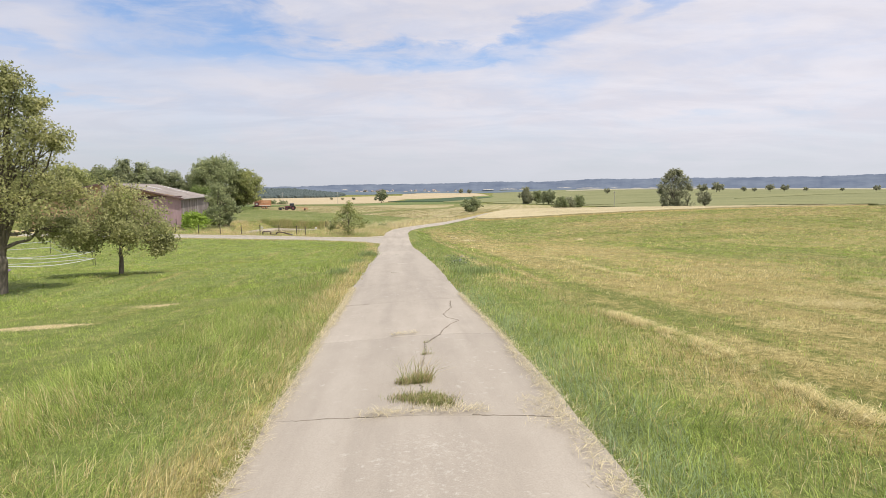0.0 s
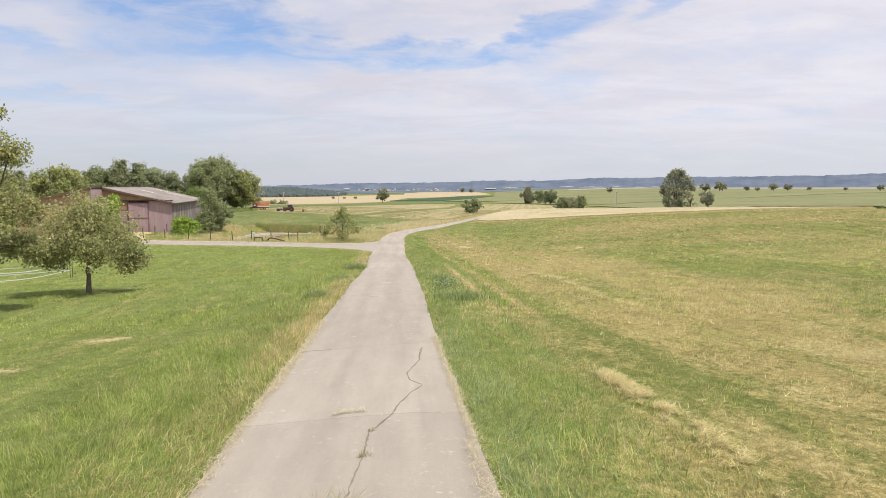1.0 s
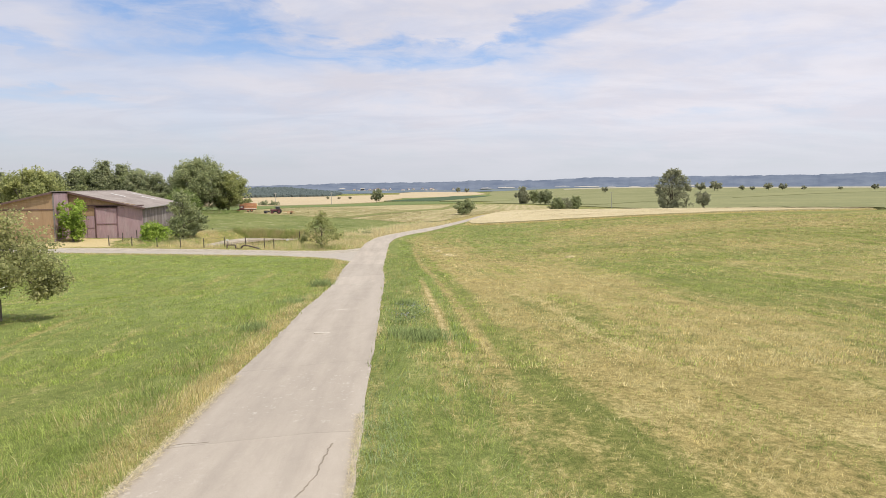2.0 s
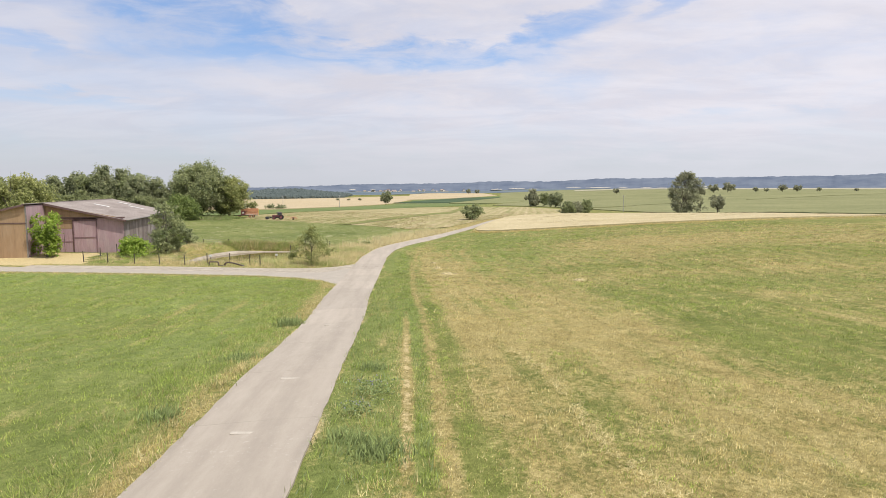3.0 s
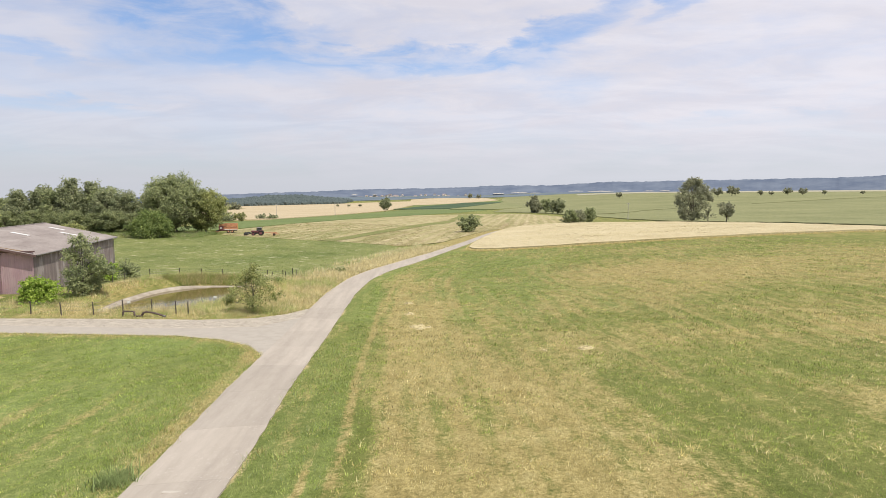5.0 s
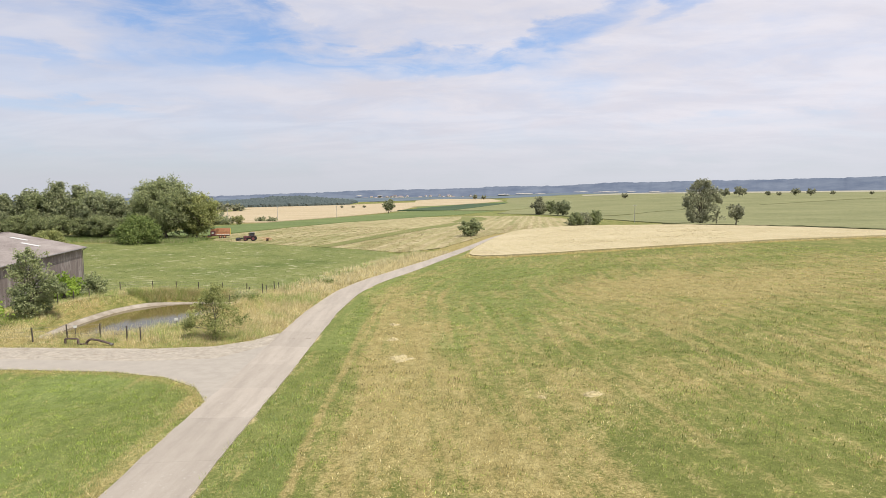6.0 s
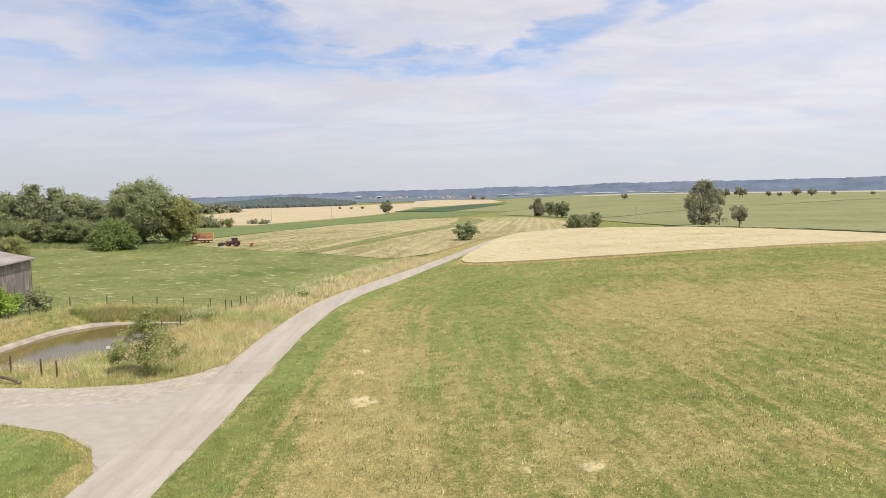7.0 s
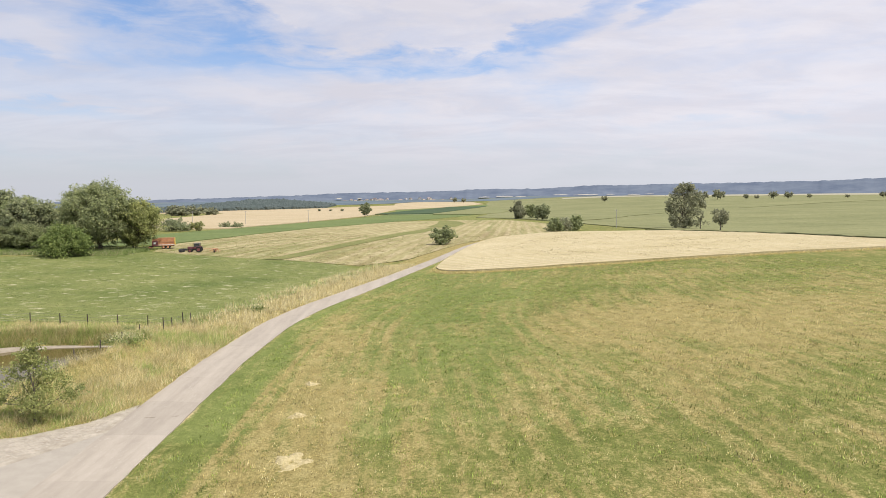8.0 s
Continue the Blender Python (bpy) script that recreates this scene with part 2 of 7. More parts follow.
def make_turf():
    """The meadow: green sward that dries to straw where 'dry' says so, bare soil where 'bare' says so."""
    m, nt, bsdf, n, link = node_set("meadow_turf")
    dry, bare, lush = (attr(nt, k).outputs["Fac"] for k in ("dry", "bare", "lush"))
    big = noise_tex(nt, 0.11, 5.0, 0.6)
    mid = noise_tex(nt, 0.9, 6.0, 0.65, (1.0, 0.6, 1.0), -4)
    fine = noise_tex(nt, 7.0, 6.0, 0.72)
    grain = noise_tex(nt, 38.0, 4.0, 0.7, (1.0, 0.7, 1.0))
    green = ramp_of(nt, calc(nt, "ADD", calc(nt, "MULTIPLY", big, 0.5), calc(nt, "MULTIPLY", mid, 0.5)),
                    ((0.3, (0.115, 0.14, 0.036)), (0.5, (0.168, 0.188, 0.052)), (0.7, (0.235, 0.246, 0.075))))
    fresh = ramp_of(nt, mid, ((0.3, (0.145, 0.195, 0.05)), (0.7, (0.245, 0.295, 0.098))))
    green = mixed(nt, lush, green, fresh)
    straw = ramp_of(nt, calc(nt, "ADD", calc(nt, "MULTIPLY", mid, 0.55), calc(nt, "MULTIPLY", fine, 0.45)),
                    ((0.3, (0.225, 0.18, 0.066)), (0.5, (0.325, 0.268, 0.106)), (0.7, (0.45, 0.385, 0.178))))
    d = calc(nt, "ADD", dry, calc(nt, "MULTIPLY", calc(nt, "SUBTRACT", mid, 0.5), 0.7))
    d = calc(nt, "ADD", d, calc(nt, "MULTIPLY", calc(nt, "SUBTRACT", fine, 0.5), 1.5))
    clod = noise_tex(nt, 2.4, 5.0, 0.7, (1.0, 0.75, 1.0))
    d = calc(nt, "ADD", d, calc(nt, "MULTIPLY", calc(nt, "SUBTRACT", clod, 0.5), 1.3))
    # mown rows and wheel tracks run beside the lane
    off = attr(nt, "off").outputs["Fac"]
    tc, sep, com, mow = n("ShaderNodeTexCoord"), n("ShaderNodeSeparateXYZ"), n("ShaderNodeCombineXYZ"), n("ShaderNodeTexNoise")
    link(tc.outputs["Object"], sep.inputs[0])
    link(off, com.inputs["X"])
    link(calc(nt, "MULTIPLY", sep.outputs["Y"], 0.07), com.inputs["Y"])
    link(com.outputs[0], mow.inputs["Vector"])
    mow.inputs["Scale"].default_value, mow.inputs["Detail"].default_value = 1.15, 4.0
    d = calc(nt, "ADD", d, calc(nt, "MULTIPLY", calc(nt, "SUBTRACT", mow.outputs["Fac"], 0.5), 2.0))
    track = None
    for at, half, y0, y1, gain in TRACKS:
        band = span(nt, calc(nt, "ABSOLUTE", calc(nt, "SUBTRACT", off, at)), half * 0.2, half * 1.6, gain, 0.0)
        band = calc(nt, "MULTIPLY", band, span(nt, clod, 0.3, 0.7, 0.35, 1.25))
        band = calc(nt, "MULTIPLY", band, calc(nt, "MULTIPLY", span(nt, sep.outputs["Y"], y0, y0 + 8), span(nt, sep.outputs["Y"], y1 - 12, y1, 1.0, 0.0)))
        d = calc(nt, "ADD", d, band)
        track = track or band
    bare = calc(nt, "ADD", bare, calc(nt, "MULTIPLY", track, 0.6))
    col = mixed(nt, span(nt, d, 0.05, 0.95), green, straw)
    col = mixed(nt, 0.35, col, ramp_of(nt, clod, ((0.32, (0.52, 0.55, 0.5)), (0.68, (1.48, 1.44, 1.5)))), "MULTIPLY")
    col = mixed(nt, 0.5, col, ramp_of(nt, fine, ((0.34, (0.5, 0.52, 0.48)), (0.66, (1.5, 1.48, 1.52)))), "MULTIPLY")
    soil = ramp_of(nt, fine, ((0.3, (0.45, 0.36, 0.18)), (0.7, (0.63, 0.52, 0.29))))
    b = calc(nt, "ADD", bare, calc(nt, "MULTIPLY", calc(nt, "SUBTRACT", fine, 0.5), 0.9))
    col = mixed(nt, span(nt, b, 0.35, 0.7), col, soil)
    col = mixed(nt, 0.75, col, ramp_of(nt, grain, ((0.3, (0.45, 0.45, 0.45)), (0.7, (1.55, 1.55, 1.55)))), "MULTIPLY")
    link(col, bsdf.inputs["Base Color"])
    bsdf.inputs["Roughness"].default_value = 0.95
    bsdf.inputs["Specular IOR Level"].default_value = 0.1
    bump(nt, bsdf, calc(nt, "ADD", fine, calc(nt, "MULTIPLY", grain, 0.5)), 0.7, 0.075)
    return m


def make_crop(name, low, high, rows_turn=0.0, row_period=0.0, row_tone=(0.7, 0.7, 0.7), tram=0.0, tram_tone=(0.6, 0.6, 0.5), scale=0.05, fine_scale=2.0, row_width=0.5, wisps=0.0, streaks=0.0):
    """A crop seen from afar: slow drift of tone, drilled or raked rows, and tramlines."""
    m, nt, bsdf, n, link = node_set(name)
    drift = noise_tex(nt, scale, 5.0, 0.6)
    fine = noise_tex(nt, fine_scale, 6.0, 0.7)
    col = ramp_of(nt, drift, ((0.3, low), (0.7, high)))
    col = mixed(nt, 0.5, col, ramp_of(nt, fine, ((0.3, (0.5, 0.52, 0.5)), (0.7, (1.45, 1.42, 1.45)))), "MULTIPLY")
    if wisps:
        w = span(nt, noise_tex(nt, 0.75, 6.0, 0.72, (0.6, 1.0, 1.0), 8), 0.56, 0.68)
        col = mixed(nt, calc(nt, "MULTIPLY", w, wisps), col, (0.58, 0.54, 0.35))
    if streaks:
        # uneven swaths: brownish dry ones, and green ones where the rake missed
        for tone, sc, lo, hi, seed_turn in (((0.27, 0.205, 0.11), 0.20, 0.52, 0.68, 0.6), ((0.20, 0.22, 0.075), 0.13, 0.53, 0.66, -0.8), ((0.55, 0.475, 0.30), 0.34, 0.56, 0.68, 0.0), ((0.25, 0.205, 0.10), 0.8, 0.55, 0.66, 0.3), ((0.60, 0.52, 0.34), 0.95, 0.56, 0.66, -0.3)):
            w = span(nt, noise_tex(nt, sc, 5.0, 0.65, (1.0, 0.06, 1.0), rows_turn + seed_turn), lo, hi)
            col = mixed(nt, calc(nt, "MULTIPLY", w, streaks), col, tone)
    tc, mp, sep = n("ShaderNodeTexCoord"), n("ShaderNodeMapping"), n("ShaderNodeSeparateXYZ")
    mp.inputs["Rotation"].default_value = (0, 0, radians(rows_turn))
    link(tc.outputs["Object"], mp.inputs["Vector"])
    link(mp.outputs[0], sep.inputs[0])
    wob = calc(nt, "ADD", sep.outputs["X"], calc(nt, "MULTIPLY", noise_tex(nt, 0.03, 3.0), 4.0))
    if row_period:
        f = calc(nt, "ABSOLUTE", calc(nt, "SUBTRACT", calc(nt, "FRACT", calc(nt, "DIVIDE", wob, row_period)), 0.5))
        f = calc(nt, "ADD", f, calc(nt, "MULTIPLY", calc(nt, "SUBTRACT", fine, 0.5), 0.35))
        col = mixed(nt, span(nt, f, row_width * 0.5 - 0.12, row_width * 0.5 + 0.12), col, mixed(nt, 1.0, col, row_tone, "MULTIPLY"))
    if tram:
        f = calc(nt, "ABSOLUTE", calc(nt, "SUBTRACT", calc(nt, "FRACT", calc(nt, "DIVIDE", wob, tram)), 0.5))
        f = calc(nt, "ABSOLUTE", calc(nt, "SUBTRACT", f, 0.9 / tram))
        col = mixed(nt, span(nt, f, 0.2 / tram, 0.45 / tram, 1.0, 0.0), col, mixed(nt, 1.0, col, tram_tone, "MULTIPLY"))
    link(col, bsdf.inputs["Base Color"])
    bsdf.inputs["Roughness"].default_value = 0.95
    bsdf.inputs["Specular IOR Level"].default_value = 0.1
    bump(nt, bsdf, fine, 0.7, 0.25)
    return m


def make_concrete():
    m, nt, bsdf, n, link = node_set("weathered_concrete")
    big = noise_tex(nt, 0.7, 5.0, 0.6, (1.6, 0.10, 1.0), -4)
    mid = noise_tex(nt, 2.2, 7.0, 0.68, (1.0, 0.35, 1.0), -4)
    grit = noise_tex(nt, 60.0, 4.0, 0.7)
    col = ramp_of(nt, calc(nt, "ADD", calc(nt, "MULTIPLY", big, 0.68), calc(nt, "MULTIPLY", mid, 0.32)),
                  ((0.34, (0.338, 0.295, 0.243)), (0.5, (0.405, 0.354, 0.291)), (0.66, (0.462, 0.409, 0.341))))
    blot = span(nt, noise_tex(nt, 6.5, 6.0, 0.72), 0.58, 0.68)
    col = mixed(nt, calc(nt, "MULTIPLY", blot, span(nt, noise_tex(nt, 0.35, 3.0), 0.42, 0.6, 0.2, 0.9)), col, (0.56, 0.52, 0.45))
    # aggregate laid bare in the middle of one slab
    tc, sep = n("ShaderNodeTexCoord"), n("ShaderNodeSeparateXYZ")
    link(tc.outputs["Object"], sep.inputs[0])
    ex, ey = calc(nt, "MULTIPLY", calc(nt, "ADD", sep.outputs["X"], 0.05), 1.5), calc(nt, "MULTIPLY", calc(nt, "SUBTRACT", sep.outputs["Y"], 5.1), 0.95)
    worn = span(nt, calc(nt, "ADD", calc(nt, "MULTIPLY", ex, ex), calc(nt, "MULTIPLY", ey, ey)), 0.15, 1.3, 1.0, 0.0)
    col = mixed(nt, calc(nt, "MULTIPLY", worn, span(nt, noise_tex(nt, 17.0, 6.0, 0.8), 0.5, 0.66, 0.0, 0.5)), col, (0.58, 0.535, 0.46))
    col = mixed(nt, 0.35, col, ramp_of(nt, grit, ((0.3, (0.6, 0.6, 0.6)), (0.7, (1.3, 1.3, 1.3)))), "MULTIPLY")
    oi = n("ShaderNodeObjectInfo")
    hsv = n("ShaderNodeHueSaturation")
    link(span(nt, oi.outputs["Random"], 0, 1, 0.95, 1.05), hsv.inputs["Value"])
    link(col, hsv.inputs["Color"])
    link(hsv.outputs[0], bsdf.inputs["Base Color"])
    bsdf.inputs["Roughness"].default_value = 0.9
    bump(nt, bsdf, calc(nt, "ADD", mid, calc(nt, "MULTIPLY", grit, 0.3)), 0.5, 0.012)
    return m


def make_water():
    m, nt, bsdf, n, link = node_set("pond_water")
    col = ramp_of(nt, noise_tex(nt, 0.3, 3.0), ((0.3, (0.105, 0.082, 0.03)), (0.7, (0.15, 0.115, 0.042))))
    link(col, bsdf.inputs["Base Color"])
    bsdf.inputs["Roughness"].default_value = 0.04
    bsdf.inputs["IOR"].default_value = 1.33
    bsdf.inputs["Specular IOR Level"].default_value = 0.5
    bump(nt, bsdf, noise_tex(nt, 3.0, 3.0), 0.06, 0.02)
    return m


def make_boards(name, stops, period=0.16, wear=(0.3, 0.28, 0.27), wear_amount=0.5):
    """Upright painted boards, weathered in streaks."""
    m, nt, bsdf, n, link = node_set(name)
    streak = noise_tex(nt, 1.6, 6.0, 0.7, (1.0, 1.0, 0.08))
    grain = noise_tex(nt, 14.0, 6.0, 0.7, (1.0, 1.0, 0.06))
    col = ramp_of(nt, streak, stops)
    patch_ = span(nt, noise_tex(nt, 0.8, 5.0, 0.65, (1, 1, 0.35)), 0.5, 0.62)
    col = mixed(nt, calc(nt, "MULTIPLY", patch_, wear_amount), col, wear)
    col = mixed(nt, 0.4, col, ramp_of(nt, grain, ((0.3, (0.6, 0.6, 0.6)), (0.7, (1.3, 1.3, 1.3)))), "MULTIPLY")
    link(col, bsdf.inputs["Base Color"])
    bsdf.inputs["Roughness"].default_value = 0.85
    bump(nt, bsdf, grain, 0.4, 0.01)
    return m


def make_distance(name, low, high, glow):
    """Far hills, woods and fields as a backdrop: several kilometres of summer haze put into colour and glow."""
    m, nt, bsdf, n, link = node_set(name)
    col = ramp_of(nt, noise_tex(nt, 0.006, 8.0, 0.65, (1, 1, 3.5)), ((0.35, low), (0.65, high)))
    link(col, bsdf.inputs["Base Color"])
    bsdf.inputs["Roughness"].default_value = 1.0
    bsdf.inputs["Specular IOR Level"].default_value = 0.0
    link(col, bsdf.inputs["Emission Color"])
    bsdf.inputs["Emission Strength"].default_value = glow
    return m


TURF = make_turf()
BLADES = make_blades()
STRANDS = make_strands()
CONCRETE = make_concrete()
WATER = make_water()
ASPHALT = surface("worn_asphalt", ((0.3, (0.38, 0.342, 0.288)), (0.7, (0.44, 0.397, 0.335))), 1.4, 0.9, fine=0.35, fine_scale=50, relief=0.008, relief_scale=45)
JOINT = surface("joint_dirt", ((0.3, (0.18, 0.155, 0.12)), (0.7, (0.33, 0.285, 0.225))), 8.0, 0.95)
COBBLE = surface("stone_sett", ((0.3, (0.38, 0.335, 0.275)), (0.7, (0.49, 0.44, 0.365))), 3.0, 0.9, fine=0.3, fine_scale=60, relief=0.006, spread=0.10)
GRAVEL = surface("gravel", ((0.3, (0.33, 0.285, 0.225)), (0.5, (0.43, 0.38, 0.305)), (0.7, (0.54, 0.485, 0.40))), 1.5, 0.95, fine=0.5, fine_scale=30, relief=0.02, relief_scale=25)
RIM = surface("pond_rim_concrete", ((0.3, (0.27, 0.225, 0.17)), (0.7, (0.47, 0.415, 0.34))), 0.8, 0.9, fine=0.3, fine_scale=20, relief=0.01)
RIM_PALE = surface("pale_mortar", ((0.3, (0.47, 0.43, 0.36)), (0.7, (0.56, 0.51, 0.44))), 4.0, 0.9, fine=0.3, fine_scale=40)
STRAW = surface("dry_straw", ((0.3, (0.43, 0.355, 0.18)), (0.7, (0.60, 0.515, 0.30))), 6.0, 0.9, fine=0.5, fine_scale=45, relief=0.02, relief_scale=40)
WHEAT = make_crop("ripe_wheat", (0.50, 0.425, 0.25), (0.60, 0.52, 0.335), 84, 3.4, (0.88, 0.87, 0.80), tram=0, fine_scale=1.6, row_width=0.6)
WHEAT_FAR = make_crop("far_ripe_grain", (0.45, 0.365, 0.225), (0.53, 0.44, 0.29), 12, 0, tram=24.0, tram_tone=(0.85, 0.83, 0.8), scale=0.02, fine_scale=0.7)
MOWN = make_crop("raked_hay_meadow", (0.37, 0.312, 0.165), (0.47, 0.40, 0.235), 7, 4.6, (0.84, 0.88, 0.76), fine_scale=0.8, row_width=0.42, streaks=0.6)
STRIP = make_crop("standing_grass_strip", (0.165, 0.19, 0.065), (0.25, 0.245, 0.095), 8, fine_scale=1.0)
BEET = make_crop("dark_green_crop", (0.145, 0.19, 0.07), (0.20, 0.24, 0.09), 5, 3.0, (0.85, 0.88, 0.85), scale=0.02, fine_scale=0.5)
MARGIN = make_crop("field_margin_grass", (0.075, 0.085, 0.04), (0.13, 0.14, 0.06), 20, scale=0.08, fine_scale=0.6)
DARK_CROP = make_crop("deep_green_crop", (0.062, 0.098, 0.055), (0.088, 0.128, 0.066), 5, scale=0.02, fine_scale=0.3)
STRIP_PALE = make_crop("thin_young_crop", (0.195, 0.21, 0.095), (0.26, 0.265, 0.125), 5, scale=0.02, fine_scale=0.3)
BAULK = make_crop("baulk_grass", (0.125, 0.135, 0.06), (0.19, 0.195, 0.09), 20, scale=0.03, fine_scale=0.3)
# Paled for the far crest, where haze is put into the stubble colour.
STUBBLE = make_crop("pale_stubble", (0.36, 0.34, 0.24), (0.43, 0.40, 0.29), 12, scale=0.01, fine_scale=0.3)
OLIVE = make_crop("unripe_grain", (0.195, 0.205, 0.095), (0.275, 0.275, 0.135), 62, 0, tram=36.0, tram_tone=(0.66, 0.70, 0.58), scale=0.012, fine_scale=0.35)
PASTURE = make_crop("grazed_pasture", (0.13, 0.165, 0.048), (0.235, 0.25, 0.09), 70, 0, scale=0.09, fine_scale=1.2, wisps=0.8)
BARK = surface("bark", ((0.3, (0.10, 0.085, 0.065)), (0.7, (0.22, 0.19, 0.155))), 6.0, 0.95, stretch=(1, 1, 0.25), relief=0.03, relief_scale=18, fine=0.4, fine_scale=30)
LEAF_APPLE = make_leaf("apple_leaves", (0.25, 0.265, 0.12), (0.48, 0.49, 0.215), (0.67, 0.64, 0.34), 0.75)
LEAF_OAK = make_leaf("broad_leaves", (0.228, 0.27, 0.14), (0.415, 0.46, 0.232), (0.55, 0.57, 0.315), 0.65)
LEAF_BELT = make_leaf("dark_leaves", (0.215, 0.25, 0.145), (0.38, 0.415, 0.235), (0.52, 0.535, 0.32), 0.65)
LEAF_LIME = make_leaf("light_leaves", (0.14, 0.20, 0.06), (0.25, 0.325, 0.095), (0.35, 0.40, 0.14), 0.52)
LEAF_FRESH = make_leaf("yellow_green_leaves", (0.22, 0.34, 0.05), (0.36, 0.50, 0.075), (0.48, 0.58, 0.14), 0.52)
# Own colour of willow and poplar; on far trees it stands in for haze.
LEAF_WILLOW_HAZE = make_leaf("grey_green_leaves", (0.25, 0.262, 0.168), (0.425, 0.432, 0.276), (0.56, 0.552, 0.384), 0.55)
LEAF_SAPLING = make_leaf("thin_willow_leaves", (0.25, 0.285, 0.10), (0.42, 0.45, 0.175), (0.55, 0.56, 0.25), 0.65)
LEAF_ASH = make_leaf("ash_leaves", (0.252, 0.287, 0.105), (0.434, 0.462, 0.182), (0.588, 0.588, 0.266), 0.6)

# ---------------------------------------------------------------- shape of the land
# heights along the lane, and how the land tilts away east and west of it
LONG = ((-400, 8), (-60, 2.2), (0, 0.4), (9, 0.1), (16, -0.3), (32, -1.15), (45, -1.95), (57, -2.7), (77, -3.85), (90, -4.35),
        (119, -5.4), (168, -6.3), (250, -7.1), (350, -8.8), (600, -13), (1000, -20), (1600, -24), (2300, -19), (2800, -23), (3600, -27), (6000, -27))
EAST = ((-400, 0), (0, 0), (12, 0), (40, 0.045), (60, 0.065), (83, 0.12), (100, 0.125), (168, 0.085), (220, 0.058), (350, 0), (6000, 0))
WEST = ((-400, -0.02), (0, -0.05), (24, -0.085), (34, -0.045), (45, -0.055), (60, -0.01), (80, 0.04), (90, 0.055), (110, 0.04),
        (205, 0.07), (400, 0.03), (700, 0), (6000, 0))
LANE = ((-60, 1.2), (-20, 0.6), (5, -0.15), (12.5, -0.75), (21.5, -1.5), (29.5, -2.03), (37, -2.6), (47, -3.35), (58, -4.45), (75, -5.72), (90, -6.75),
        (100, -7.4), (113, -7.7), (122, -7.0), (141, -3.4), (167, 2.4), (203, 11.6), (232, 18.5), (262, 28.0))


def curve(knots):
    """A smooth curve through the knots that never overshoots."""
    ks = np.array(knots, float)
    x, y = ks[:, 0], ks[:, 1]
    h, d = np.diff(x), np.diff(y) / np.diff(x)
    m = np.zeros(len(x))
    m[0], m[-1] = d[0], d[-1]
    for i in range(1, len(x) - 1):
        if d[i] * d[i - 1] > 0:
            w1, w2 = 2 * h[i] + h[i - 1], h[i] + 2 * h[i - 1]
            m[i] = (w1 + w2) / (w1 / d[i - 1] + w2 / d[i])

    def f(v):
        v = np.clip(v, x[0], x[-1])
        i = np.clip(np.searchsorted(x, v) - 1, 0, len(x) - 2)
        s = (v - x[i]) / h[i]
        return (1 + 2 * s) * (1 - s) ** 2 * y[i] + s * (1 - s) ** 2 * h[i] * m[i] + s * s * (3 - 2 * s) * y[i + 1] + s * s * (s - 1) * h[i] * m[i + 1]
    return f


along, east_tilt, west_tilt, lane_x = curve(LONG), curve(EAST), curve(WEST), curve(LANE)


def smooth(a, b, v):
    s = np.clip((v - a) / (b - a), 0, 1)
    return s * s * (3 - 2 * s)


def land(x, y):
    """Height of the open ground."""
    x, y = np.asarray(x, float), np.asarray(y, float)
    xe = np.maximum(x, 0)
    e = 55 * (1 - np.exp(-xe * xe / (xe + 18) / 55))
    w = 60 * (1 - np.exp(-np.maximum(-x, 0) / 60))
    hollow = -3.4 * smooth(100, 210, x) * smooth(225, 330, y) * (1 - smooth(420, 700, y))
    wooded = 15 * np.exp(-((x + 455) / 105) ** 2 - ((y - 1720 - 1.2 * (x + 455)) / 130) ** 2)
    r = np.hypot(x + 23, y - 93)
    bank = 0.0
    if np.min(r) < 16:
        out = off_outline(POND, x, y) * np.where(inside(POND, x, y), -1, 1)
        bank = 1.0 * np.exp(-((out - 2.2) / 0.9) ** 2) * smooth(86, 93, y) * (r < 16)
    return along(y) + east_tilt(y) * e + west_tilt(y) * w + 16 * smooth(120, 700, x) * smooth(450, 1300, y) + hollow + wooded + bank


def ground_z(x, y):
    return float(land(x, y))


def value_noise(x, y, scale, seed=0):
    """Smooth noise in 0..1 over the plan, vectorised."""
    rng = np.random.RandomState(seed)
    table = rng.rand(64, 64)
    u, v = np.asarray(x) / scale + 17.3, np.asarray(y) / scale + 5.1
    i, j = np.floor(u).astype(int), np.floor(v).astype(int)
    a, b = u - i, v - j
    a, b = a * a * (3 - 2 * a), b * b * (3 - 2 * b)
    i0, i1, j0, j1 = i % 64, (i + 1) % 64, j % 64, (j + 1) % 64
    return (table[i0, j0] * (1 - a) + table[i1, j0] * a) * (1 - b) + (table[i0, j1] * (1 - a) + table[i1, j1] * a) * b


def inside(poly, x, y):
    """Which of the points lie within the outline."""
    x, y = np.asarray(x, float), np.asarray(y, float)
    odd = np.zeros(x.shape, bool)
    for (x0, y0), (x1, y1) in zip(poly, poly[1:] + poly[:1]):
        if y0 == y1:
            continue
        odd ^= ((y0 > y) != (y1 > y)) & (x < (x1 - x0) * (y - y0) / (y1 - y0) + x0)
    return odd


def off_outline(poly, x, y):
    """Distance of the points from the outline."""
    x, y = np.asarray(x, float), np.asarray(y, float)
    best = np.full(x.shape, 1e9)
    for (x0, y0), (x1, y1) in zip(poly, poly[1:] + poly[:1]):
        dx, dy = x1 - x0, y1 - y0
        s = np.clip(((x - x0) * dx + (y - y0) * dy) / (dx * dx + dy * dy + 1e-9), 0, 1)
        best = np.minimum(best, np.hypot(x - x0 - s * dx, y - y0 - s * dy))
    return best


